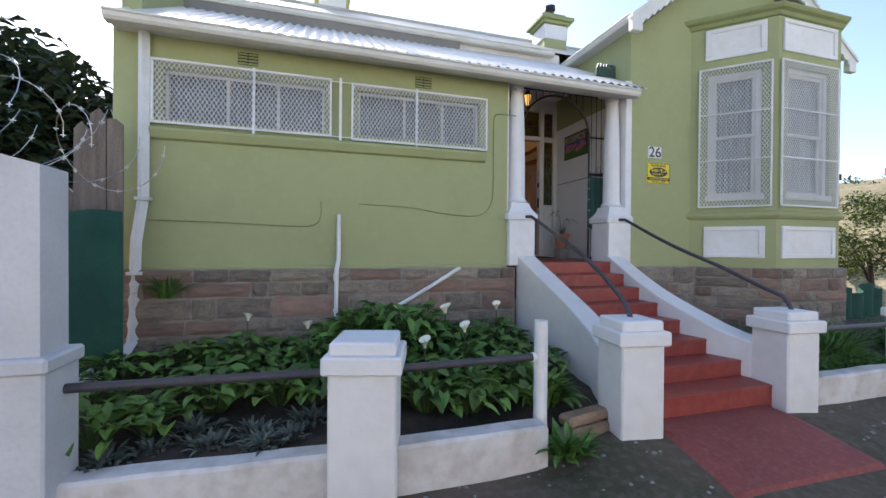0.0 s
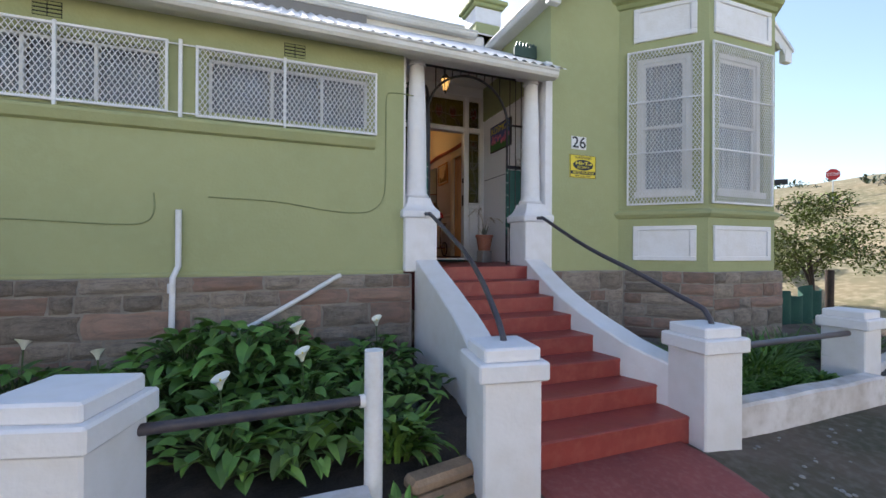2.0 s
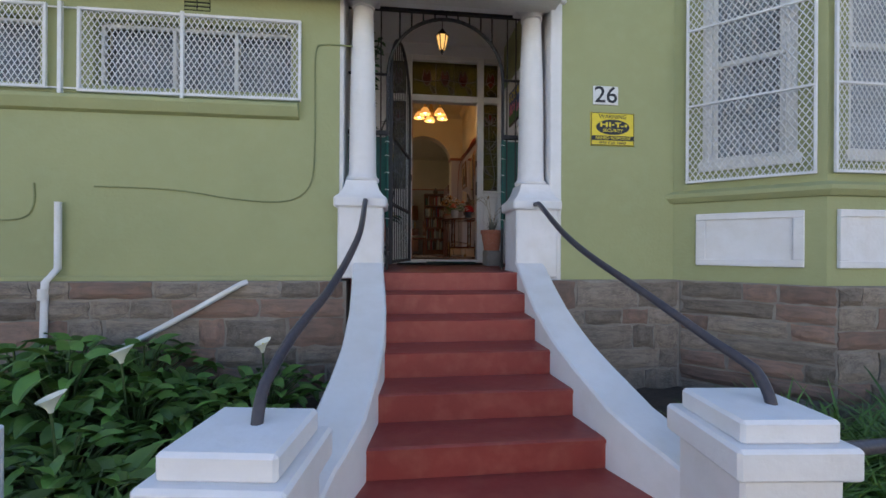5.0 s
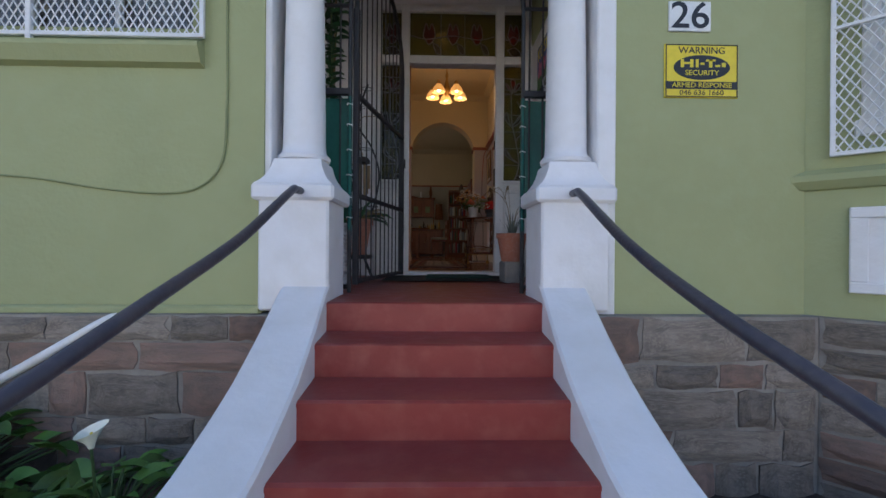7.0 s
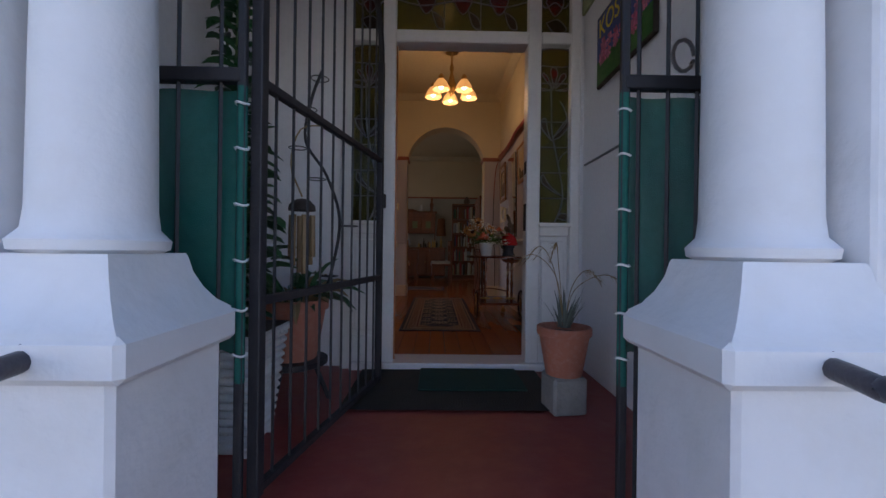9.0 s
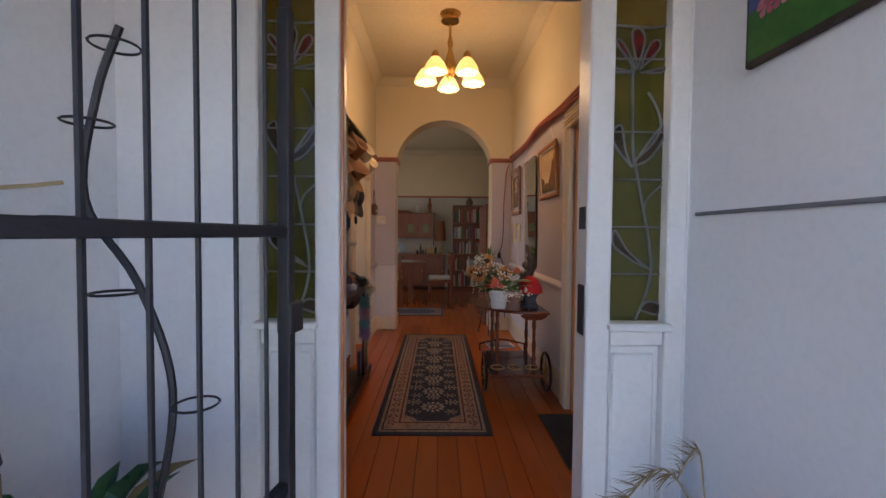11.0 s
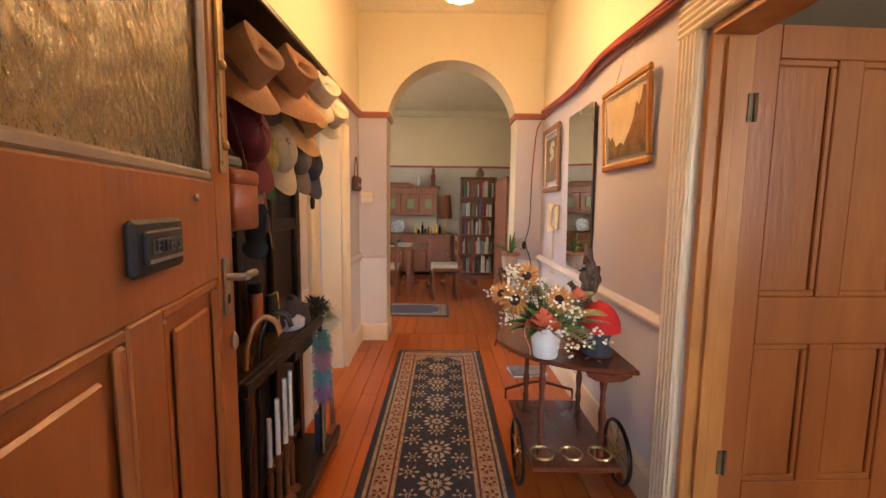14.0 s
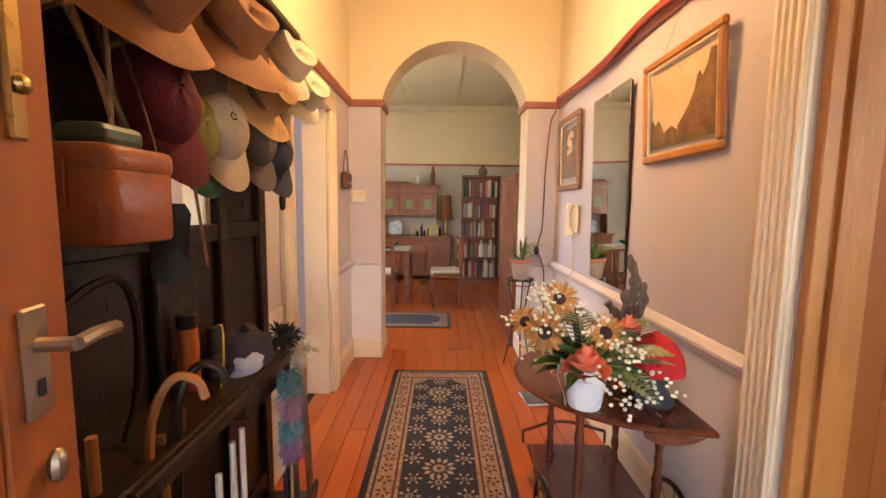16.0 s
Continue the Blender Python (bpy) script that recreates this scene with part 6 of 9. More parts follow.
for xa, xb, px in ((4.80, GX0 - 0.012, GX0), (GX1 + 0.012, 6.70, GX1)):
    sheet = Mesh().grid(lambda u, v: (xa + (xb - xa) * u, GY + 0.03 + 0.008 * math.sin(u * 11 + v * 5), 1.86 + (MID_Z - 0.03 - 1.86) * v + 0.01 * math.sin(u * 17) * (1 - v)), 20, 12)
    single("shade_cloth_panel", sheet, CLOTH, "green shade cloth tied to the iron screen", "screen", "shade cloth panels of the porch", True)
    wrap = Mesh().tube([(px - 5.76, 0, 1.78 - PORCH_Z), (px - 5.76, 0.0, MID_Z - 0.03 - PORCH_Z)], [0.0145, 0.0145], 10)
    part("cloth_wrap", wrap, CLOTH, gate_frame, "green shade cloth wrapped round the post", True)
    for z in (1.86, 1.99, 2.13, 2.29, 2.45, 2.58):
        part("cable_tie", Mesh().tube([(px - 5.76 + 0.018 * math.cos(a), 0.018 * math.sin(a), z - PORCH_Z + 0.003 * math.sin(a * 2)) for a in [k * math.pi / 6 for k in range(12)]], 0.0035, 4, closed=True), TIE, gate_frame)
single("padlock_chain", Mesh().tube([(6.52 + 0.03 * math.cos(a * 0.5), GY - 0.03, 2.73 + 0.045 * math.sin(a * 0.5)) for a in range(13)], 0.006, 5), CHROME, "steel shackle hooked on the iron screen", "shackle")

gate = thing("iron_gate", GX0 + 0.03, GY + 0.02, PORCH_Z, "black iron gate with an arched top, swung open into the porch", "gate", rz=79)
GW = 1.13
GH = ARC_Z - PORCH_Z
part("stile", Mesh().box(0, 0.036, -0.018, 0.018, 0.05, GH, 0.003), BLACK_METAL, gate)
part("stile", Mesh().box(GW - 0.032, GW, -0.016, 0.016, 0.05, GH, 0.003), BLACK_METAL, gate)
part("arch_bar", Mesh().tube([(x, 0, z) for x, z in arc(GW / 2, GH, GW / 2 - 0.016, 0, 180, 24)], 0.017, 6), BLACK_METAL, gate, smooth=True)
for z in (0.07, LOW_Z - PORCH_Z, MID_Z - PORCH_Z):
    part("cross_bar", Mesh().box(0.036, GW - 0.032, -0.014, 0.014, z - 0.014, z + 0.014, 0.003), BLACK_METAL, gate)
for i in range(1, 11):
    x = GW * i / 11
    top = GH + math.sqrt(max(0, (GW / 2 - 0.016) ** 2 - (x - GW / 2) ** 2))
    part("baluster", Mesh().tube([(x, 0, 0.07), (x, 0, top)], 0.0055, 5), BLACK_METAL, gate)
part("latch", Mesh().box(GW - 0.03, GW + 0.035, -0.02, 0.02, 1.02, 1.10, 0.004), BLACK_METAL, gate)

# mat, pots and plants
single("door_mat", Mesh().grid(lambda u, v: (5.36 + 1.10 * u, 7.29 + 0.66 * v, porch_z(7.29 + 0.66 * v) + 0.012 + 0.003 * noise.noise((u * 9, v * 9, 0))), 30, 14),
       material("dark_brown_green_matting", (0.045, 0.042, 0.032), (0.03, 0.03, 0.024), 6, 0.95, 1.0, 120), "dark flat carpet strip before the threshold", "mat", smooth=True)
single("door_mat", Mesh().box(-0.30, 0.30, -0.20, 0.20, 0, 0.010, 0.004), material("deep_green_matting", (0.012, 0.05, 0.038), (0.016, 0.06, 0.045), 8, 0.95, 1.0, 150), "dark green doormat lying on the carpet strip", "mat", at=pose(6.03, 7.74, porch_z(7.68) + 0.017))


def flowerpot(name, x, y, z, r, h, label, mat=None):
    pot = thing(name, x, y, z, label, "flowerpot")
    part("body", Mesh().lathe([(r * 0.66, 0), (r * 0.68, 0.01), (r * 0.92, h * 0.80), (r * 0.92, h * 0.82), (r, h * 0.83), (r * 1.02, h * 0.86), (r * 1.02, h * 0.98), (r, h), (r * 0.9, h), (r * 0.86, h * 0.85), (r * 0.3, h * 0.84)], 32), mat or TERRACOTTA, pot, smooth=True)
    part("soil", Mesh().lathe([(r * 0.88, h * 0.84), (r * 0.5, h * 0.88), (r * 0.01, h * 0.9)], 20), SOIL, pot, smooth=True)
    return pot


block = single("concrete_block", Mesh().box(-0.085, 0.085, -0.085, 0.085, 0, 0.183, 0.012), CONCRETE, "rough pale concrete block under a flowerpot", "block", at=pose(6.46, 7.34, porch_z(7.42) - 0.006, 0, 0, 8))
flowerpot("flowerpot", 6.46, 7.34, porch_z(7.42) + 0.177, 0.13, 0.235, "terracotta flowerpot with dry grasses on a concrete block")
STRAW = material("dry_straw", (0.34, 0.25, 0.12), (0.25, 0.17, 0.08), 8, 0.9)
grass = thing("potted_grass", 6.46, 7.34, porch_z(7.42) + 0.177 + 0.23, "dry tufted grass with drooping seed heads in a pot", "plant")
r = random.Random(5)
m = Mesh()
for i in range(26):
    a = r.uniform(0, 6.28)
    leaf(m, (0.03 * math.cos(a), 0.03 * math.sin(a), 0), a, r.uniform(1.0, 1.5), r.uniform(0.10, 0.24), 0.012, r.uniform(0.1, 0.5), 0.2, "strap", 3)
part("foliage", m, LEAF_GREY, grass)
for a, l, dz in ((0.1, 0.34, 0.26), (2.9, 0.20, 0.40), (3.4, 0.30, 0.36), (0.5, 0.26, 0.28), (1.9, 0.12, 0.42)):
    c, s = math.cos(a), math.sin(a)
    pts = spline([(0, 0, 0), (0.05 * c, 0.05 * s, dz * 0.7), (l * 0.6 * c, l * 0.6 * s, dz), (l * c, l * s, dz * 0.78)], 5)
    part("stalk", Mesh().tube(pts, 0.002, 4), STRAW, grass)
    head = Mesh()
    for k in range(60):
        p = pts[r.randrange(9, len(pts))]
        leaf(head, p, a + r.uniform(-0.7, 0.7), r.uniform(-0.9, 0.3), 0.05, 0.003, 0.4, 0, "strap", 2)
    part("seed_head", head, STRAW, grass)

planter = thing("white_planter", 5.0, 6.98, porch_z(6.98) - 0.01, "white ribbed square plastic planter", "planter")
pv = Mesh()
for k in range(13):
    z = 0.03 + k * 0.032
    w = 0.13 + 0.0035 * k
    part("rib", Mesh().box(-w, w, -w, w, z, z + 0.027, 0.009), WHITE_PLATE, planter)
part("body", pv.box(-0.12, 0.12, -0.12, 0.12, 0.02, 0.45).box(-0.185, 0.185, -0.185, 0.185, 0.44, 0.47, 0.008), WHITE_PLATE, planter)
for sx in (-1, 1):
    for sy in (-1, 1):
        part("foot", Mesh().box(sx * 0.11 - 0.02, sx * 0.11 + 0.02, sy * 0.11 - 0.02, sy * 0.11 + 0.02, 0, 0.035, 0.005), WHITE_PLATE, planter)
part("soil", Mesh().box(-0.17, 0.17, -0.17, 0.17, 0.455, 0.474), SOIL, planter)
GLOSSY_LEAF = material("glossy_dark_climber_leaf", (0.04, 0.115, 0.04), (0.026, 0.08, 0.03), 6, 0.3, 0.1, 40, per_island=0.4)
vine = thing("climbing_plant", 5.0, 6.98, porch_z(6.98) + 0.464, "tall glossy-leaved climber tied to a cane in the planter", "plant")
m, st = Mesh(), Mesh()
r = random.Random(9)
for k in range(3):
    ox, oy = 0.05 * math.cos(k * 2.1), 0.05 * math.sin(k * 2.1)
    path = spline([(ox, oy, 0), (ox + r.uniform(-0.06, 0.1), oy + r.uniform(-0.05, 0.05), 0.6), (ox + r.uniform(-0.04, 0.12), oy, 1.25), (ox + r.uniform(0, 0.12), oy, 1.9 + 0.25 * k)], 10)
    st.tube(path, 0.006, 5)
    for i, p in enumerate(path[1:]):
        for j in range(3):
            a = i * 2.2 + j * 2.1 + k
            leaf(m, p, a, r.uniform(-0.1, 0.6), r.uniform(0.08, 0.14) * (1.25 if p.z < 1.0 else 0.9), r.uniform(0.04, 0.06), r.uniform(0.3, 1.0), 0.25, "oval", 4, r.uniform(-0.3, 0.3))
for i in range(70):
    a = r.uniform(0, 6.28)
    d = r.uniform(0.02, 0.16)
    leaf(m, (d * math.cos(a), d * math.sin(a), r.uniform(0.02, 0.5)), a, r.uniform(-0.2, 0.7), r.uniform(0.11, 0.17), r.uniform(0.06, 0.085), 0.7, 0.25, "oval", 4, r.uniform(-0.3, 0.3))
part("foliage", m, GLOSSY_LEAF, vine, smooth=True)
part("stem", st, STEM, vine)
part("cane", Mesh().tube([(0.02, 0.02, -0.02), (0.05, 0.03, 2.0)], 0.008, 6), STRAW, vine)

stand = thing("pot_stand", 5.10, 7.42, porch_z(7.42) - 0.012, "black iron pot stand with splayed legs", "stand")
part("tray", Mesh().lathe([(0.15, 0.20), (0.17, 0.21), (0.17, 0.235), (0.15, 0.235)], 24), BLACK_METAL, stand, smooth=True)
for k in range(3):
    a = k * 2.094 + 0.3
    part("leg", Mesh().tube([(0.10 * math.cos(a), 0.10 * math.sin(a), 0.21), (0.18 * math.cos(a), 0.18 * math.sin(a), 0.01)], 0.012, 6), BLACK_METAL, stand)
flowerpot("flowerpot", 5.10, 7.42, porch_z(7.42) + 0.225, 0.17, 0.30, "large terracotta flowerpot with a withered plant on a stand")
wp = thing("withered_plant", 5.10, 7.42, porch_z(7.42) + 0.225 + 0.262, "half-withered pot plant with curled brown leaves", "plant")
m, m2 = Mesh(), Mesh()
for i in range(40):
    a = r.uniform(0, 6.28)
    leaf(m if i % 3 else m2, (0.07 * math.cos(a), 0.07 * math.sin(a), 0), a, r.uniform(0.4, 1.4), r.uniform(0.12, 0.34), r.uniform(0.03, 0.06), r.uniform(0.6, 2.0), 0.4, "oval", 4)
part("foliage", m, GLOSSY_LEAF, wp)
part("withered_foliage", m2, STRAW, wp)
trellis = thing("wire_plant_support", 5.20, 7.45, porch_z(7.42) + 0.48, "black curved wire plant support with rings", "plant support")
pts = spline([(0.02, 0, 0), (0.08, 0, 0.18), (0.12, 0, 0.45), (0.05, 0, 0.68), (-0.06, 0, 0.86), (-0.03, 0, 1.08), (0.02, 0, 1.22)], 6)
part("stem", Mesh().tube(pts, 0.008, 6), BLACK_METAL, trellis, smooth=True)
for x, z in ((0.07, 0.16), (0.17, 0.42), (0.0, 0.66), (-0.05, 1.02), (0.01, 1.18), (-0.1, 0.82)):
    part("ring", Mesh().tube([(x + 0.045 * math.cos(a), 0.045 * math.sin(a), z) for a in [k * math.pi / 8 for k in range(16)]], 0.003, 4, closed=True), BLACK_METAL, trellis)
chime = thing("bamboo_wind_chime", 5.24, 7.10, 2.33, "bamboo wind chime hanging from a coconut shell cap", "wind chime")
BAMBOO = material("old_bamboo", (0.34, 0.23, 0.11), (0.24, 0.15, 0.07), 5, 0.6, 0.2, 40, stretch=(3, 3, 1))
part("cap", Mesh().lathe([(0.058, 0), (0.054, 0.024), (0.035, 0.044), (0.008, 0.052)], 16), BARK, chime, smooth=True)
for k in range(6):
    a = k * 1.047
    part("tube", Mesh().tube([(0.045 * math.cos(a), 0.045 * math.sin(a), -0.02), (0.048 * math.cos(a), 0.048 * math.sin(a), -0.20 - 0.035 * (k % 3))], 0.012, 8), BAMBOO, chime, smooth=True)
part("cord", Mesh().tube(spline([(0, 0, 0.06), (-0.05, 0, 0.2), (-0.02, 0.03, 0.36), (0.08, 0.1, 0.40)], 4), 0.004, 4), STRAW, chime)

# painted name board on the porch wall
board = thing("name_board", 6.795, 7.44, 3.35, "painted wooden name board with pink flowers and yellow letters", "sign", rz=-90)
BLUE = material("painted_blue_sky", (0.055, 0.075, 0.24), (0.09, 0.12, 0.30), 8, 0.6)
GRASS_PAINT = material("painted_green_grass", (0.035, 0.13, 0.025), (0.06, 0.17, 0.03), 14, 0.6)
PINK = material("painted_pink_petals", (0.58, 0.10, 0.19), (0.65, 0.25, 0.33), 20, 0.6, per_island=0.3)
part("board", Mesh().box(-0.33, 0.33, -0.022, 0, -0.21, 0.21, 0.004), BARK, board)
part("sky_field", Mesh().box(-0.315, 0.315, -0.025, -0.022, -0.06, 0.195), BLUE, board)
part("grass_field", Mesh().box(-0.315, 0.315, -0.025, -0.022, -0.195, -0.06), GRASS_PAINT, board)
fl = Mesh()
for i in range(26):
    cx, cz = -0.29 + 0.58 * r.random(), -0.02 + r.uniform(-0.08, 0.05)
    for k in range(6):
        a = k * 1.047 + i
        fl.prism([(cx, cz), (cx + 0.03 * math.cos(a - 0.35), cz + 0.03 * math.sin(a - 0.35)), (cx + 0.036 * math.cos(a), cz + 0.036 * math.sin(a)), (cx + 0.03 * math.cos(a + 0.35), cz + 0.03 * math.sin(a + 0.35))], "y", -0.0265 - 0.0001 * (i % 5), -0.025)
part("flower_painting", fl, PINK, board)
words("KOSMOS", 0.15, YELLOW, "lettering", board, pose(0, -0.0285, 0.115) @ FACE_FRONT, squash=0.95)
single("wall_cable", Mesh().tube([(6.79, 8.0, 2.735), (6.79, 7.2, 2.735), (6.79, 6.5, 2.745)], 0.007, 6), material("grey_cable", (0.2, 0.2, 0.21), None, 5, 0.6), "grey cable running along the porch wall", "cable")

# carriage lantern under the porch ceiling
LAMP_GLOW = material("warm_lamp_glass", (0.9, 0.6, 0.25), None, 5, 0.3, emit=(1.0, 0.55, 0.16), emit_strength=0.5)
lant = thing("porch_lantern", 5.88, 7.5, 3.95, "small brass carriage lantern glowing under the porch ceiling", "lantern")
part("rod", Mesh().tube([(0, 0, 0.24), (0, 0, 0.48)], 0.006, 6), BLACK_METAL, lant)
part("cap", Mesh().lathe([(0.085, 0.17), (0.06, 0.20), (0.02, 0.25)], 6), BLACK_METAL, lant)
part("glass", Mesh().lathe([(0.03, 0.0), (0.055, 0.08), (0.07, 0.17)], 6), LAMP_GLOW, lant)
part("finial", Mesh().lathe([(0.004, -0.05), (0.018, -0.02), (0.03, 0.0)], 6), BLACK_METAL, lant)
for k in range(6):
    a = k * 1.047
    part("glazing_bar", Mesh().tube([(0.031 * math.cos(a), 0.031 * math.sin(a), 0), (0.071 * math.cos(a), 0.071 * math.sin(a), 0.17)], 0.007, 4), BLACK_METAL, lant)


# ---- hall ----
def profile_y(prof, y0, y1, x, side):
    """A moulding along y on a wall at x; prof is (out, z) pairs."""
    return Mesh().prism([(x + side * o, z) for o, z in prof], "y", y0, y1)


DADO = HALL_Z + 0.84
for side, x, door, tag in ((1, HALL_X0 + 0.005, LEFT_DOOR, "west"), (-1, HALL_X1 - 0.005, RIGHT_DOOR, "east")):
    y0, y1 = DOOR_Y + 0.20, ARCH_Y
    for a, b in ((y0, 8.95 if tag == "west" else door[0] - 0.13), (door[1] + 0.13, y1)):
        setting("baseboard_%s" % tag, profile_y([(0, HALL_Z), (0.022, HALL_Z), (0.022, HALL_Z + 0.15), (0.012, HALL_Z + 0.175), (0.0, HALL_Z + 0.18)], a, b, x, side), CREAM_TRIM, "cream painted skirting board", "skirting board")
        setting("trim_dado_%s" % tag, profile_y([(0, DADO - 0.035), (0.014, DADO - 0.03), (0.03, DADO), (0.03, DADO + 0.012), (0.012, DADO + 0.035), (0, DADO + 0.04)], a, b, x, side), LILAC_WALL if tag == "west" else PALE_WALL, "painted dado rail along the hall", "dado rail")
    setting("trim_picture_rail_%s" % tag, profile_y([(0, RAIL_Z - 0.035), (0.014, RAIL_Z - 0.03), (0.032, RAIL_Z + 0.005), (0.032, RAIL_Z + 0.018), (0.0, RAIL_Z + 0.025)], y0, y1, x, side), RAIL_RED, "terracotta painted picture rail", "picture rail")
    setting("trim_cornice_%s" % tag, profile_y([(0, CEIL_Z - 0.09), (0.02, CEIL_Z - 0.08), (0.07, CEIL_Z - 0.02), (0.09, CEIL_Z), (0, CEIL_Z)], y0, y1, x, side), CEILING, "cream moulded cornice", "cornice")
for k, (xa, xb) in enumerate(((HALL_X0, AX0 + 0.012), (AX1 - 0.012, HALL_X1))):
    setting("trim_arch_rail_%d" % (k + 1), Mesh().prism([(ARCH_Y, RAIL_Z - 0.035), (ARCH_Y - 0.022, RAIL_Z - 0.03), (ARCH_Y - 0.04, RAIL_Z + 0.005), (ARCH_Y - 0.04, RAIL_Z + 0.018), (ARCH_Y, RAIL_Z + 0.025)], "x", xa, xb).box(AX0 - 0.001 if k == 0 else AX1 - 0.03, AX0 + 0.03 if k == 0 else AX1 + 0.001, ARCH_Y - 0.03, ARCH_Y + 0.30, RAIL_Z - 0.03, RAIL_Z + 0.02), RAIL_RED, "terracotta rail across the arch pier", "rail")
    setting("trim_arch_dado_%d" % (k + 1), Mesh().box(xa, xb, ARCH_Y - 0.02, ARCH_Y, DADO - 0.012, DADO + 0.012, 0.004), LILAC_WALL, "dado line on the arch pier", "dado rail")
    setting("baseboard_arch_%d" % (k + 1), Mesh().box(xa, xb, ARCH_Y - 0.022, ARCH_Y + 0.31, HALL_Z, HALL_Z + 0.17, 0.008), CREAM_TRIM, "cream skirting round the arch pier", "skirting board")
    setting("wall_arch_foot_%d" % (k + 1), Mesh().box(xa + 0.004, (AX0 + 0.004) if k == 0 else xb - 0.004, ARCH_Y - 0.006, ARCH_Y + 0.1, HALL_Z + 0.16, DADO - 0.01), PALE_WALL, "pale lower face of the arch pier", "wall")
setting("trim_cornice_arch", Mesh().prism([(ARCH_Y, CEIL_Z - 0.09), (ARCH_Y - 0.02, CEIL_Z - 0.08), (ARCH_Y - 0.07, CEIL_Z - 0.02), (ARCH_Y - 0.09, CEIL_Z), (ARCH_Y, CEIL_Z)], "x", HALL_X0, HALL_X1), CEILING, "cream moulded cornice over the arch", "cornice")


def architrave(name, x, side, y0, y1, top, w, mat, label):
    """Fluted casing round a doorway in a wall along y."""
    fr = thing(name, x, (y0 + y1) / 2, HALL_Z, label, "door frame", kind="structure")
    o = Vector(fr.location)

    def board(a, b, c, d, vertical):
        m = Mesh().box(0 if side > 0 else -0.03, 0.03 if side > 0 else 0, a - o.y, b - o.y, c - o.z, d - o.z, 0.004)
        n = 5
        for k in range(n):
            if vertical:
                p = a + (b - a) * (k + 0.5) / n
                m.tube([(side * 0.03, p - o.y, c - o.z), (side * 0.03, p - o.y, d - o.z)], (b - a) / n * 0.36, 6)
            else:
                p = c + (d - c) * (k + 0.5) / n
                m.tube([(side * 0.03, a - o.y, p - o.z), (side * 0.03, b - o.y, p - o.z)], (d - c) / n * 0.36, 6)
        return m
    part("casing", board(y0 - w, y0, HALL_Z, top, True), mat, fr, smooth=True)
    part("casing", board(y1, y1 + w, HALL_Z, top, True), mat, fr, smooth=True)
    part("casing_head", board(y0 - w, y1 + w, top, top + w, False), mat, fr, smooth=True)
    return fr


architrave("door_2_frame", HALL_X1, -1, RIGHT_DOOR[0], RIGHT_DOOR[1], RIGHT_DOOR[2], 0.13, CREAM_TRIM, "cream fluted architrave round the side door")
architrave("door_3_frame", HALL_X0, 1, LEFT_DOOR[0], LEFT_DOOR[1], LEFT_DOOR[2], 0.13, CREAM_TRIM, "cream fluted architrave round the far side door")
jamb = thing("door_2_jamb", HALL_X1, 8.9, HALL_Z, "stripped knotty pine door lining", "door frame", kind="structure")
part("lining", Mesh().box(0.002, 0.158, RIGHT_DOOR[1] - 0.03 - 8.9, RIGHT_DOOR[1] - 8.9, 0, 1.98, 0.003), PINE, jamb)
part("lining", Mesh().box(0.002, 0.158, RIGHT_DOOR[0] - 8.9, RIGHT_DOOR[0] + 0.03 - 8.9, 0, 1.98, 0.003), PINE, jamb)
part("lining_head", Mesh().box(0.002, 0.158, RIGHT_DOOR[0] - 8.9, RIGHT_DOOR[1] - 8.9, 1.95, 1.98, 0.003), PINE, jamb)
part("stop", Mesh().box(0.05, 0.09, RIGHT_DOOR[1] - 0.045 - 8.9, RIGHT_DOOR[1] - 0.03 - 8.9, 0, 1.94, 0.002), PINE, jamb)
for z in (0.30, 1.65):
    part("hinge", Mesh().box(0.142, 0.165, RIGHT_DOOR[1] - 0.034 - 8.9, RIGHT_DOOR[1] - 0.029 - 8.9, z, z + 0.10, 0.002).tube([(0.168, RIGHT_DOOR[1] - 0.036 - 8.9, z), (0.168, RIGHT_DOOR[1] - 0.036 - 8.9, z + 0.10)], 0.007, 8), AGED_STEEL, jamb)
setting("door_3_jamb", Mesh().box(HALL_X0 - 0.158, HALL_X0 - 0.002, LEFT_DOOR[1] - 0.03, LEFT_DOOR[1], HALL_Z, LEFT_DOOR[2]).box(HALL_X0 - 0.158, HALL_X0 - 0.002, LEFT_DOOR[0], LEFT_DOOR[0] + 0.03, HALL_Z, LEFT_DOOR[2]), CREAM_TRIM, "cream door lining", "door frame")

# pine side door, opened into the room
pd = thing("pine_door", HALL_X1 + 0.175, RIGHT_DOOR[1] + 0.035, HALL_Z + 0.01, "stripped knotty pine four-panel door standing open", "door", rz=3)
PW, PH = 0.78, 2.0
for name, b in (("stile", (0, 0.11, 0, PH)), ("stile", (PW - 0.11, PW, 0, PH)), ("rail", (0.11, PW - 0.11, 0, 0.22)), ("rail", (0.11, PW - 0.11, 0.80, 0.99)), ("rail", (0.11, PW - 0.11, PH - 0.12, PH)), ("muntin", (PW / 2 - 0.05, PW / 2 + 0.05, 0.22, 0.80)), ("muntin", (PW / 2 - 0.05, PW / 2 + 0.05, 0.99, PH - 0.12))):
    part(name, Mesh().box(b[0], b[1], -0.02, 0.02, b[2], b[3], 0.004), DOOR_WOOD, pd)
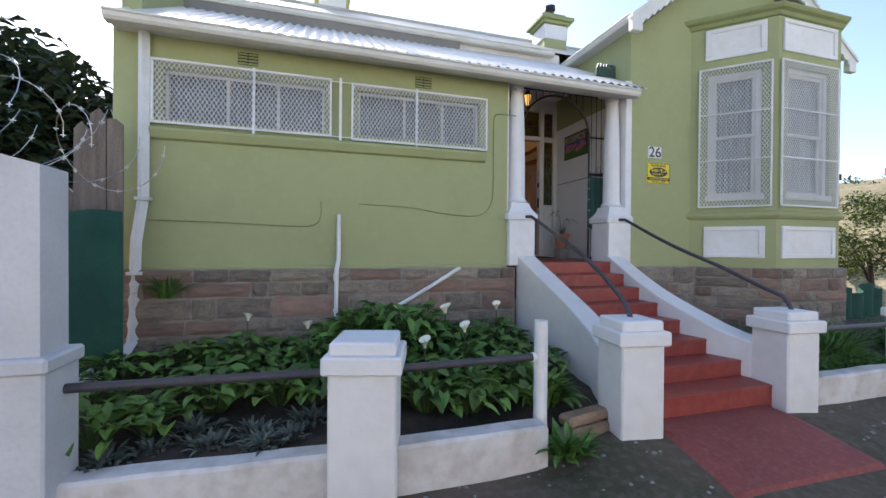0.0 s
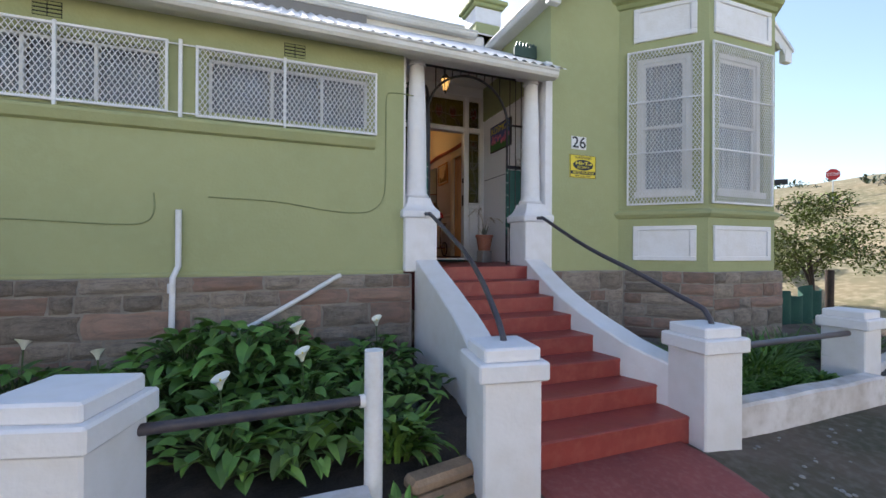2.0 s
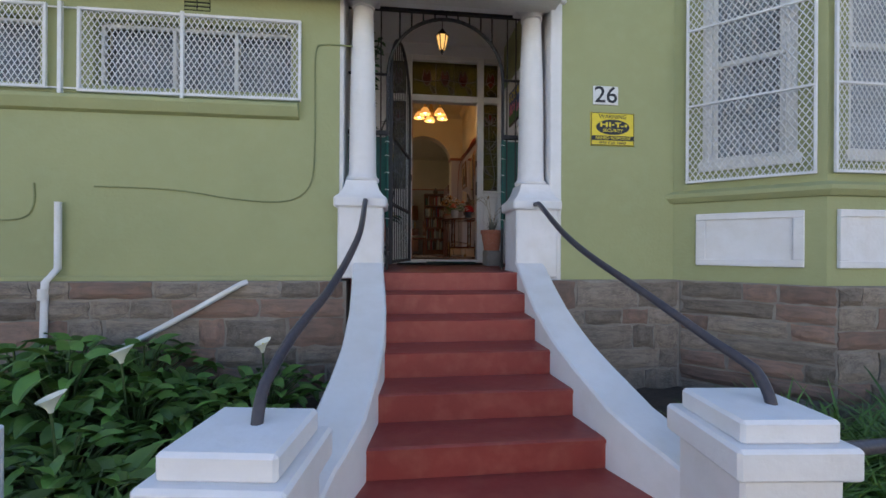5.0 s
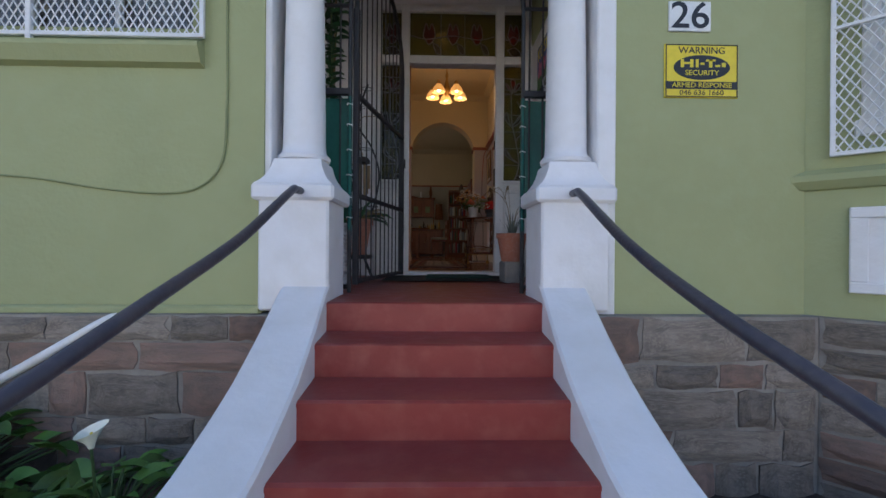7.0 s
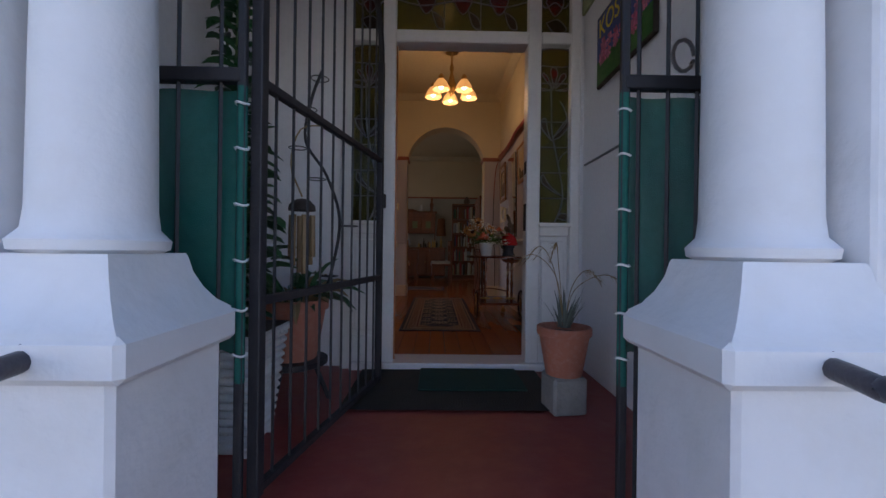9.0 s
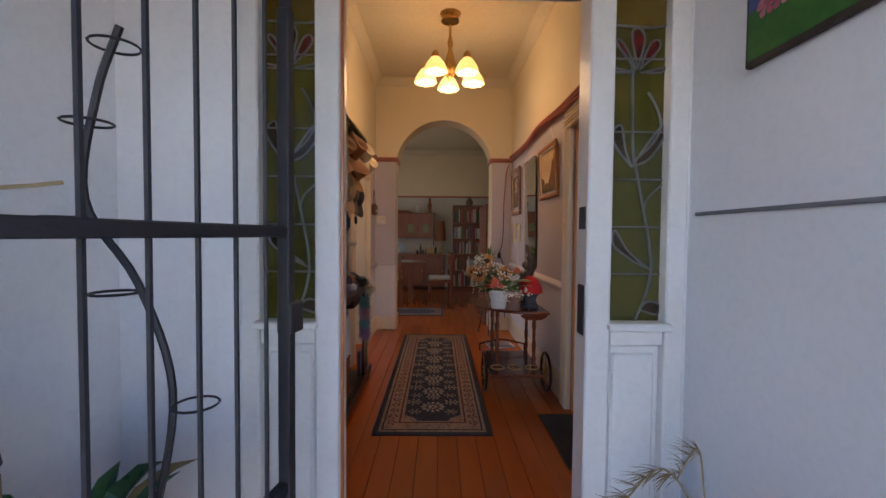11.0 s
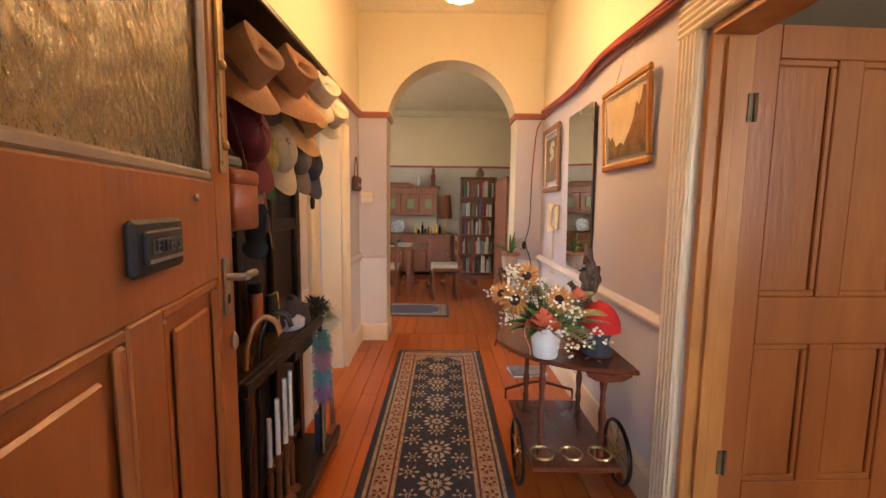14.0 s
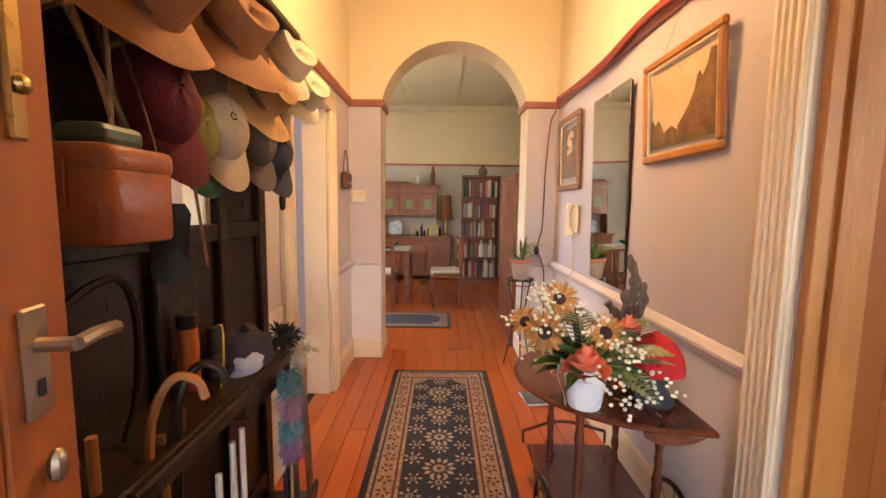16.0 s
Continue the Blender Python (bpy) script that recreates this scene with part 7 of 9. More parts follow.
for a, b in ((0.11, PW / 2 - 0.05), (PW / 2 + 0.05, PW - 0.11)):
    for c, d in ((0.22, 0.80), (0.99, PH - 0.12)):
        p = part("panel", Mesh().box(a, b, -0.006, 0.006, c, d), DOOR_WOOD, pd)
        m = Mesh()
        for q in ((a, b, c, c + 0.025), (a, b, d - 0.025, d), (a, a + 0.025, c + 0.025, d - 0.025), (b - 0.025, b, c + 0.025, d - 0.025)):
            m.box(q[0], q[1], -0.016, -0.006, q[2], q[3], 0.006)
        part("bead", m, DOOR_WOOD, p)
part("knob", Mesh().ball((PW - 0.055, -0.05, 0.94), 0.025, 0.02, 0.025, 12, 8).tube([(PW - 0.055, -0.02, 0.94), (PW - 0.055, -0.05, 0.94)], 0.009, 8), BRASS, pd, smooth=True)
single("door_mat", Mesh().box(-0.22, 0.22, -0.33, 0.33, 0, 0.012, 0.005), material("charcoal_rubber_mat", (0.03, 0.03, 0.034), (0.02, 0.02, 0.022), 6, 0.9, 0.8, 100), "dark rubber mat inside the side doorway", "mat", at=pose(6.80, 9.0, HALL_Z + 0.002))
shelf_unit = thing("side_room_shelf", 7.2, 9.72, HALL_Z, "dark shelf of clutter seen behind the pine door", "shelf")
part("body", Mesh().box(-0.3, 0.9, 0, 0.35, 0, 1.9, 0.01), DARK_WOOD, shelf_unit)

# chandelier
SHADE = material("frosted_amber_shade", (0.95, 0.75, 0.45), (0.9, 0.65, 0.35), 10, 0.35, emit=(1.0, 0.42, 0.09), emit_strength=0.3)
BULB_GLOW = material("glowing_bulb", (1, 0.9, 0.7), None, 5, 0.3, emit=(1.0, 0.80, 0.48), emit_strength=2.5)
ch = thing("chandelier", 5.98, 10.3, 4.04, "brass chandelier with five glowing scalloped glass shades", "chandelier")
part("rod", Mesh().tube([(0, 0, 0.10), (0, 0, (CEIL_Z - 4.04) / 1.35)], 0.008, 8), BRASS, ch, smooth=True)
part("rose", Mesh().lathe([(0.06, (CEIL_Z - 4.04) / 1.35 - 0.05), (0.05, (CEIL_Z - 4.04) / 1.35 - 0.02), (0.07, (CEIL_Z - 4.04) / 1.35)], 16), BRASS, ch, smooth=True)
part("hub", Mesh().lathe([(0.005, 0.0), (0.03, 0.03), (0.045, 0.08), (0.03, 0.13), (0.012, 0.20), (0.02, 0.24), (0.01, 0.28)], 16), BRASS, ch, smooth=True)


def shade_mesh(cx, cy, cz):
    return Mesh().grid(lambda u, v: (cx + (0.022 + 0.05 * math.sin(v * 1.5) ** 0.8 * (1 + 0.08 * v * math.cos(u * 2 * math.pi * 8))) * math.cos(2 * math.pi * u), cy + (0.022 + 0.05 * math.sin(v * 1.5) ** 0.8 * (1 + 0.08 * v * math.cos(u * 2 * math.pi * 8))) * math.sin(2 * math.pi * u), cz - 0.095 * v), 48, 8, True)


for k in range(5):
    a = k * 2 * math.pi / 5 + 0.35
    cx, cy = 0.17 * math.cos(a), 0.17 * math.sin(a)
    arm = part("arm", Mesh().tube(spline([(0.03 * math.cos(a), 0.03 * math.sin(a), 0.07), (0.09 * math.cos(a), 0.09 * math.sin(a), 0.03), (0.14 * math.cos(a), 0.14 * math.sin(a), 0.08), (cx, cy, 0.13), (cx, cy, 0.10)], 4), 0.006, 6), BRASS, ch, smooth=True)
    part("holder", Mesh().lathe([(0.012, 0.13), (0.026, 0.11), (0.026, 0.085)], 12, (cx, cy, 0)), BRASS, arm, smooth=True)
    sh = part("shade", shade_mesh(cx, cy, 0.09), SHADE, ch, "scalloped frosted glass shade", True)
    sh.visible_shadow = False
    bl = part("bulb", Mesh().ball((cx, cy, 0.03), 0.024, 0.024, 0.032, 10, 8), BULB_GLOW, sh, smooth=True)
    bl.visible_shadow = False

ch.scale = (1.35, 1.35, 1.35)

# framed pictures, mirror, telephone on the lilac wall
GOLD = material("worn_gilt_frame", (0.45, 0.20, 0.055), (0.34, 0.13, 0.035), 6, 0.38, 0.2, 50)
PALE_EDGE = material("pale_frame_slip", (0.70, 0.58, 0.40), None, 5, 0.5)


def wall_frame(name, y, z, w, h, fw, label, category, lean=3.0, mat=None):
    t = tagged(new(name), label, category)
    t.empty_display_size = 0.1
    t.matrix_basis = pose(HALL_X1 - 0.008, y, z, 0, 0, -90) @ pose(0, 0, 0, lean)
    m = mat or GOLD
    for b in ((-w / 2, w / 2, -h / 2, -h / 2 + fw), (-w / 2, w / 2, h / 2 - fw, h / 2), (-w / 2, -w / 2 + fw, -h / 2 + fw, h / 2 - fw), (w / 2 - fw, w / 2, -h / 2 + fw, h / 2 - fw)):
        part("frame_bar", Mesh().box(b[0], b[1], -0.030, -0.006, b[2], b[3], 0.008), m, t)
    slip = Mesh()
    g = fw
    for b in ((-w / 2 + g, w / 2 - g, -h / 2 + g, -h / 2 + g + 0.008), (-w / 2 + g, w / 2 - g, h / 2 - g - 0.008, h / 2 - g), (-w / 2 + g, -w / 2 + g + 0.008, -h / 2 + g, h / 2 - g), (w / 2 - g - 0.008, w / 2 - g, -h / 2 + g, h / 2 - g)):
        slip.box(b[0], b[1], -0.022, -0.012, b[2], b[3])
    part("slip", slip, PALE_EDGE, t)
    return t


CANVAS_SKY = material("painted_hazy_sky", (0.50, 0.36, 0.20), (0.62, 0.50, 0.32), 5, 0.7, 0.3, 60)
CANVAS_ROCK = material("painted_brown_crag", (0.14, 0.065, 0.03), (0.24, 0.12, 0.05), 9, 0.7, 0.4, 60)
CANVAS_FOREST = material("painted_dark_slope", (0.10, 0.075, 0.03), (0.20, 0.12, 0.05), 14, 0.7, 0.4, 60)
pic = wall_frame("landscape_painting", 10.03, 3.19, 0.555, 0.44, 0.035, "gilt-framed landscape painting of a brown mountain crag", "painting")
part("canvas", Mesh().box(-0.22, 0.22, -0.010, -0.006, -0.16, 0.16), CANVAS_SKY, pic)
part("painted_crag", Mesh().prism([(-0.02, -0.09), (0.05, -0.03), (0.09, 0.02), (0.11, 0.075), (0.125, 0.085), (0.14, 0.06), (0.17, 0.10), (0.185, 0.145), (0.217, 0.14), (0.217, -0.157), (0.02, -0.157)], "y", -0.012, -0.010), CANVAS_ROCK, pic)
part("painted_slope", Mesh().prism([(-0.217, -0.03), (-0.19, -0.06), (-0.165, -0.04), (-0.12, -0.10), (-0.06, -0.08), (0.02, -0.12), (0.217, -0.12), (0.217, -0.157), (-0.217, -0.157)], "y", -0.0135, -0.010), CANVAS_FOREST, pic)
part("hanging_wire", Mesh().tube([(-0.18, -0.004, 0.19), (0.02, 0.004, 0.42), (0.18, -0.004, 0.19)], 0.0015, 4), CHROME, pic)
pic2 = wall_frame("still_life_picture", 11.46, 3.17, 0.50, 0.55, 0.045, "small dark framed flower picture", "picture", 1.5, material("dark_gilt_frame", (0.22, 0.09, 0.03), None, 6, 0.4))
part("canvas", Mesh().box(-0.19, 0.19, -0.010, -0.006, -0.18, 0.18), CANVAS_FOREST, pic2)
part("painted_vase", Mesh().prism([(-0.05, -0.14), (0.05, -0.14), (0.08, -0.04), (0.03, 0.02), (-0.03, 0.02), (-0.08, -0.04)], "y", -0.012, -0.010), CANVAS_ROCK, pic2)
pf = Mesh()
for i in range(12):
    a = i * 2.4
    pf.prism([(0.09 * math.cos(a) * (i % 4 + 1) / 4 + 0.025 * math.cos(b), 0.07 + 0.07 * math.sin(a) * (i % 4 + 1) / 4 + 0.025 * math.sin(b)) for b in [k * 1.047 for k in range(6)]], "y", -0.0125 - i * 0.0001, -0.010)
part("painted_blooms", pf, CANVAS_SKY, pic2)
MIRROR = material("silvered_mirror", (0.86, 0.87, 0.86), (0.86, 0.87, 0.86), 5, 0.015, metal=1.0, fine_amount=0.0, rough_var=0.0)
mir = tagged(new("wall_mirror"), "tall frameless rectangular mirror hung on the lilac wall", "mirror")
mir.matrix_basis = pose(HALL_X1 - 0.008, 10.70, 2.875, 0, 0, -90) @ pose(0, 0, 0, 1.2)
part("glass", Mesh().box(-0.25, 0.25, -0.018, -0.012, -0.54, 0.54, 0.004), MIRROR, mir)
part("backing", Mesh().box(-0.24, 0.24, -0.012, 0.0, -0.53, 0.53), DARK_WOOD, mir)
for z in (0.52, -0.52):
    part("clip", Mesh().box(-0.012, 0.012, -0.023, -0.018, z - 0.015, z + 0.015, 0.002), CHROME, mir)
PHONE = material("cream_plastic", (0.74, 0.62, 0.42), None, 5, 0.35)
ph = thing("wall_telephone", HALL_X1 - 0.006, 11.26, 2.685, "cream plastic wall telephone with a hanging cord", "telephone", rz=-90)
part("base", Mesh().box(-0.045, 0.045, -0.03, 0, -0.10, 0.10, 0.01), PHONE, ph)
part("handset", Mesh().tube(spline([(0, -0.05, -0.11), (0, -0.065, -0.05), (0, -0.065, 0.05), (0, -0.05, 0.11)], 5), [0.028, 0.027, 0.024, 0.02, 0.018, 0.017, 0.017, 0.017, 0.017, 0.017, 0.018, 0.02, 0.024, 0.027, 0.028, 0.028], 10), PHONE, ph, smooth=True)
part("cord", Mesh().tube([(0.01 * math.cos(k * 1.3) + 0.02 * math.sin(k * 0.05), -0.03 + 0.01 * math.sin(k * 1.3), -0.11 - 0.006 * k) for k in range(60)], 0.0035, 5), PHONE, ph)
RED_CLOTH = material("red_cable_bundle", (0.36, 0.06, 0.035), (0.28, 0.045, 0.03), 5, 0.5)
for k in range(3):
    dz = 0.02 * k
    single("red_cable", Mesh().tube(spline([(HALL_X1 - 0.05, 8.6, RAIL_Z - 0.02 + dz), (HALL_X1 - 0.052, 9.1, RAIL_Z - 0.07 + dz * 1.5), (HALL_X1 - 0.05, 9.6, RAIL_Z - 0.05 + dz), (HALL_X1 - 0.055, 10.3, RAIL_Z + 0.0 + dz * 0.5), (HALL_X1 - 0.05, 10.9, RAIL_Z - 0.05 + dz), (HALL_X1 - 0.05, 11.75, RAIL_Z + 0.01 + dz * 0.3)], 6), 0.008, 6), RED_CLOTH, "red electric flex looped along the picture rail", "cable", "red flexes on the picture rail", True)
drop = thing("lamp_flex", HALL_X1 - 0.06, ARCH_Y - 0.05, 2.0, "red and black flex with an inline switch hanging down", "cable")
part("red_flex", Mesh().tube(spline([(0.01, -0.05, 1.55), (-0.02, 0.0, 1.45), (-0.045, 0.0, 1.1), (-0.05, 0.0, 0.98)], 5), 0.006, 6), RED_CLOTH, drop)
part("black_flex", Mesh().tube(spline([(-0.05, 0.0, 0.98), (-0.055, 0.01, 0.6), (-0.09, 0.0, 0.42), (-0.03, 0.0, 0.2), (-0.02, 0, -0.4)], 5), 0.005, 6), BLACK, drop)
part("switch", Mesh().ball((-0.10, 0.0, 0.40), 0.022, 0.016, 0.04, 10, 8), BLACK, drop, smooth=True)
kp = thing("alarm_keypad", 5.155, ARCH_Y - 0.007, 2.838, "cream alarm keypad on the arch pier", "keypad")
part("case", Mesh().box(-0.06, 0.06, -0.025, 0, -0.055, 0.055, 0.006), PHONE, kp)
for i in range(4):
    part("key", Mesh().box(-0.045 + i * 0.025, -0.027 + i * 0.025, -0.029, -0.025, -0.04, 0.0, 0.002), WHITE_PLATE, kp)
LEATHER = material("brown_leather", (0.16, 0.06, 0.03), (0.10, 0.04, 0.02), 6, 0.5, 0.3, 60)
TAN = material("tan_leather", (0.36, 0.13, 0.04), (0.26, 0.085, 0.028), 4, 0.42, 0.25, 50)
hb = thing("hanging_purse", HALL_X0 + 0.03, 11.60, 2.99, "small studded brown purse hanging by its strap", "purse", rz=90)
part("body", Mesh().box(-0.09, 0.09, -0.03, 0.02, -0.10, 0.03, 0.014), LEATHER, hb)
part("strap", Mesh().tube(spline([(-0.08, 0, 0.02), (-0.04, 0, 0.16), (0, 0, 0.2), (0.04, 0, 0.16), (0.08, 0, 0.02)], 4), 0.005, 5), LEATHER, hb)
for i in range(4):
    part("stud", Mesh().ball((-0.06 + i * 0.04, -0.032, -0.05), 0.012, 0.006, 0.014, 8, 5), CHROME, hb)

# runner rug
NAVY = material("navy_rug_pile", (0.018, 0.016, 0.028), (0.026, 0.023, 0.036), 12, 0.95, 0.8, 300, sheen=0.1)
RUG_CREAM = material("cream_rug_pile", (0.46, 0.33, 0.22), (0.36, 0.25, 0.165), 30, 0.95, 0.8, 300, fine=(0.16, 0.07, 0.05), fine_scale=55, fine_amount=0.45)
RUG_BEIGE = material("beige_motif_pile", (0.55, 0.42, 0.29), (0.45, 0.33, 0.22), 20, 0.95, 0.6, 300)
RUG_RED = material("maroon_rug_line", (0.16, 0.04, 0.035), None, 20, 0.95, 0.5, 300)


def rug(name, x0, x1, y0, y1, z, label, border=0.145, motifs=True):
    w, l = x1 - x0, y1 - y0
    t = thing(name, (x0 + x1) / 2, y0, z, label, "rug")
    part("ground", Mesh().grid(lambda u, v: ((u - 0.5) * w, v * l, 0.008 + 0.0015 * noise.noise((u * 4, v * 12, 0))), 8, 40).box(-w / 2, w / 2, 0, l, 0, 0.006), NAVY, t, smooth=True)

    def ring(a, b, h):
        m = Mesh()
        m.box(-w / 2 + a, -w / 2 + b, a, l - a, 0.004, h).box(w / 2 - b, w / 2 - a, a, l - a, 0.004, h)
        m.box(-w / 2 + b, w / 2 - b, a, b, 0.004, h).box(-w / 2 + b, w / 2 - b, l - b, l - a, 0.004, h)
        return m
    part("border", ring(0.035, 0.035 + border, 0.0105), RUG_CREAM, t)
    part("border_line", ring(0.035 + border * 0.12, 0.035 + border * 0.2, 0.0115), NAVY, t)
    part("border_line", ring(0.035 + border * 0.80, 0.035 + border * 0.88, 0.0115), RUG_RED, t)
    # cut corners of the field
    c = 0.035 + border
    for sx in (-1, 1):
        for yy, sy in ((c, 1), (l - c, -1)):
            q = 0.09
            part("corner_piece", Mesh().prism([(sx * (w / 2 - c), yy), (sx * (w / 2 - c - q), yy), (sx * (w / 2 - c - q * 0.8), yy + sy * q * 0.45), (sx * (w / 2 - c - q * 0.35), yy + sy * q * 0.75), (sx * (w / 2 - c), yy + sy * q)], "z", 0.005, 0.0105), RUG_CREAM, t)
    vines = Mesh()
    n = int(l / 0.10)
    for i in range(n):
        for sx in (-1, 1):
            y = c * 0.6 + (l - c * 1.2) * (i + 0.5) / n
            x = sx * (w / 2 - 0.035 - border * 0.5)
            for k in range(5):
                a = k * 1.257 + i
                vines.prism([(x + 0.010 * math.cos(a), y + 0.010 * math.sin(a)), (x + 0.030 * math.cos(a + 0.35), y + 0.030 * math.sin(a + 0.35)), (x + 0.036 * math.cos(a), y + 0.036 * math.sin(a)), (x + 0.024 * math.cos(a - 0.4), y + 0.024 * math.sin(a - 0.4))], "z", 0.006, 0.0118)
    tagged(part("vine_border", vines, RUG_RED, t), kind="stuff")
    if motifs:
        mot = Mesh()

        def rosette(cx, cy, r, petals):
            for k in range(petals):
                a = k * 2 * math.pi / petals
                for r0, r1, wd in ((0.12, 0.42, 0.20), (0.52, 1.0, 0.17)):
                    mot.prism([(cx + r * r0 * math.cos(a), cy + r * r0 * math.sin(a)), (cx + r * (r0 + r1) / 2 * math.cos(a + wd), cy + r * (r0 + r1) / 2 * math.sin(a + wd)), (cx + r * r1 * math.cos(a), cy + r * r1 * math.sin(a)), (cx + r * (r0 + r1) / 2 * math.cos(a - wd), cy + r * (r0 + r1) / 2 * math.sin(a - wd))], "z", 0.006, 0.0112)
        n = int(l / 0.36)
        for i in range(n):
            y = c + 0.08 + (l - 2 * c - 0.16) * (i + 0.5) / n
            rosette(0, y, 0.088, 12)
            rosette(0, y + 0.18, 0.055, 8)
            for sx in (-1, 1):
                rosette(sx * 0.135, y + 0.085, 0.056, 7)
                rosette(sx * 0.125, y - 0.08, 0.046, 6)
        tagged(part("motif", mot, RUG_BEIGE, t), kind="stuff")
    return t


rug("runner_rug", 5.49, 6.23, 9.04, 11.575, HALL_Z, "long navy runner rug with cream flower border")
rug("small_rug", 4.65, 5.97, 12.77, 13.42, HALL_Z, "small grey-blue patterned rug on the dining room floor", 0.09, False)

# tea trolley with half-round top
tr = thing("tea_trolley", 6.42, 9.92, HALL_Z, "inlaid half-round mahogany tea trolley on spoked wheels", "trolley")
TOPZ = 0.655
half = [(0.27, -0.43)] + [(0.27 - 0.53 * math.cos(radians(a)), 0.43 * math.sin(radians(a))) for a in range(-80, 81, 8)] + [(0.27, 0.43)]
inset = [(0.27 + (x - 0.27) * 0.975, y * 0.975) for x, y in half]
n = len(half)
top = Mesh().add([(*p, TOPZ) for p in inset] + [(*p, TOPZ + 0.008) for p in half] + [(*p, TOPZ + 0.016) for p in half] + [(*p, TOPZ + 0.022) for p in inset],
                 [tuple(range(n))[::-1], tuple(range(3 * n, 4 * n))] + [(r * n + j, r * n + (j + 1) % n, (r + 1) * n + (j + 1) % n, (r + 1) * n + j) for r in range(3) for j in range(n)])
tabletop = part("tabletop", top, MAHOGANY, tr)
inlay = Mesh()
r = random.Random(3)
for i in range(40):
    a, d = r.uniform(-1.3, 1.3), r.uniform(0.2, 0.9)
    cx, cy = 0.27 - 0.53 * d * math.cos(a), 0.43 * d * math.sin(a)
    b = r.uniform(0, 6.28)
    inlay.prism([(cx + 0.02 * math.cos(b), cy + 0.02 * math.sin(b)), (cx + 0.006 * math.cos(b + 1.57), cy + 0.006 * math.sin(b + 1.57)), (cx - 0.02 * math.cos(b), cy - 0.02 * math.sin(b)), (cx - 0.006 * math.cos(b + 1.57), cy - 0.006 * math.sin(b + 1.57))], "z", TOPZ + 0.021, TOPZ + 0.0228)
tagged(part("inlay", inlay, TAN, tabletop), kind="stuff")
part("drop_leaf", Mesh().prism([(-0.10, TOPZ - 0.005), (0.10, TOPZ - 0.005), (0.09, TOPZ - 0.025), (0.055, TOPZ - 0.042), (0, TOPZ - 0.048), (-0.055, TOPZ - 0.042), (-0.09, TOPZ - 0.025)], "y", -0.012, 0.0, pose(0.17, -0.37, 0)), MAHOGANY, tr)
leg_prof = [(0.014, 0), (0.016, 0.03), (0.011, 0.05), (0.017, 0.09), (0.012, 0.13), (0.018, 0.20), (0.011, 0.24), (0.014, 0.27), (0.011, 0.30), (0.018, 0.35), (0.012, 0.39), (0.016, 0.43), (0.016, 0.47)]
for x, y in ((-0.06, 0.18), (-0.075, -0.23), (0.235, 0.18), (0.206, -0.23)):
    part("leg", Mesh().lathe(leg_prof, 12, (x, y, 0.19)), MAHOGANY, tr, smooth=True)
shelf = part("lower_shelf", Mesh().box(-0.13, 0.27, -0.33, 0.32, 0.165, 0.19, 0.006), MAHOGANY, tr)
part("gallery", Mesh().tube(spline([(-0.15, 0.33, 0.25), (0.05, 0.37, 0.28), (0.25, 0.33, 0.25)], 5), 0.008, 6).tube([(-0.15, 0.33, 0.19), (-0.15, 0.33, 0.25)], 0.006, 6).tube([(0.25, 0.33, 0.19), (0.25, 0.33, 0.25)], 0.006, 6), MAHOGANY, shelf)
for x in (-0.08, 0.05, 0.18):
    part("bottle_ring", Mesh().tube([(x + 0.05 * math.cos(a), -0.29 + 0.05 * math.sin(a), 0.235) for a in [k * math.pi / 10 for k in range(20)]], 0.006, 6, closed=True).tube([(x, -0.24, 0.19), (x, -0.24, 0.235)], 0.004, 5), BRASS, shelf)
for x in (-0.16, 0.325):
    y = -0.14
    wheel = part("wheel", Mesh().tube([(x, y + 0.145 * math.cos(a), 0.155 + 0.145 * math.sin(a)) for a in [k * math.pi / 16 for k in range(32)]], 0.010, 6, closed=True), DARK_WOOD, tr, smooth=True)
    part("hub", Mesh().tube([(x - 0.012, y, 0.155), (x + 0.012, y, 0.155)], 0.02, 10), BRASS, wheel)
    for k in range(8):
        a = k * math.pi / 4
        part("spoke", Mesh().tube([(x, y, 0.155), (x, y + 0.14 * math.cos(a), 0.155 + 0.14 * math.sin(a))], 0.004, 5), BRASS, wheel)
part("axle", Mesh().tube([(-0.16, -0.14, 0.155), (0.325, -0.14, 0.155)], 0.006, 6), BRASS, tr)
part("castor", Mesh().ball((-0.1, 0.28, 0.03), 0.03, 0.03, 0.03, 10, 6).tube([(-0.1, 0.28, 0.03), (-0.1, 0.28, 0.17)], 0.008, 6), BRASS, tr, smooth=True)
part("castor", Mesh().ball((0.2, 0.28, 0.03), 0.03, 0.03, 0.03, 10, 6).tube([(0.2, 0.28, 0.03), (0.2, 0.28, 0.17)], 0.008, 6), BRASS, tr, smooth=True)
TZ = HALL_Z + TOPZ + 0.0225

# flowers in a white pot
WHITE_CERAMIC = material("white_glazed_ceramic", (0.72, 0.73, 0.74), None, 5, 0.25)
fa = thing("flower_arrangement", 6.345, 9.66, TZ, "white pot of artificial roses, sunflowers, ferns and gypsophila", "flower arrangement")
part("pot", Mesh().lathe([(0.042, 0), (0.044, 0.005), (0.058, 0.10), (0.060, 0.115), (0.054, 0.115), (0.048, 0.09)], 28), WHITE_CERAMIC, fa, smooth=True)
r = random.Random(17)
ROSE = material("coral_rose_petal", (0.72, 0.16, 0.08), (0.78, 0.28, 0.16), 8, 0.7)
SUNF = material("orange_sunflower_petal", (0.52, 0.25, 0.07), (0.34, 0.15, 0.04), 12, 0.8, per_island=0.3)
SEED = material("dark_flower_centre", (0.05, 0.02, 0.015), None, 20, 0.9)
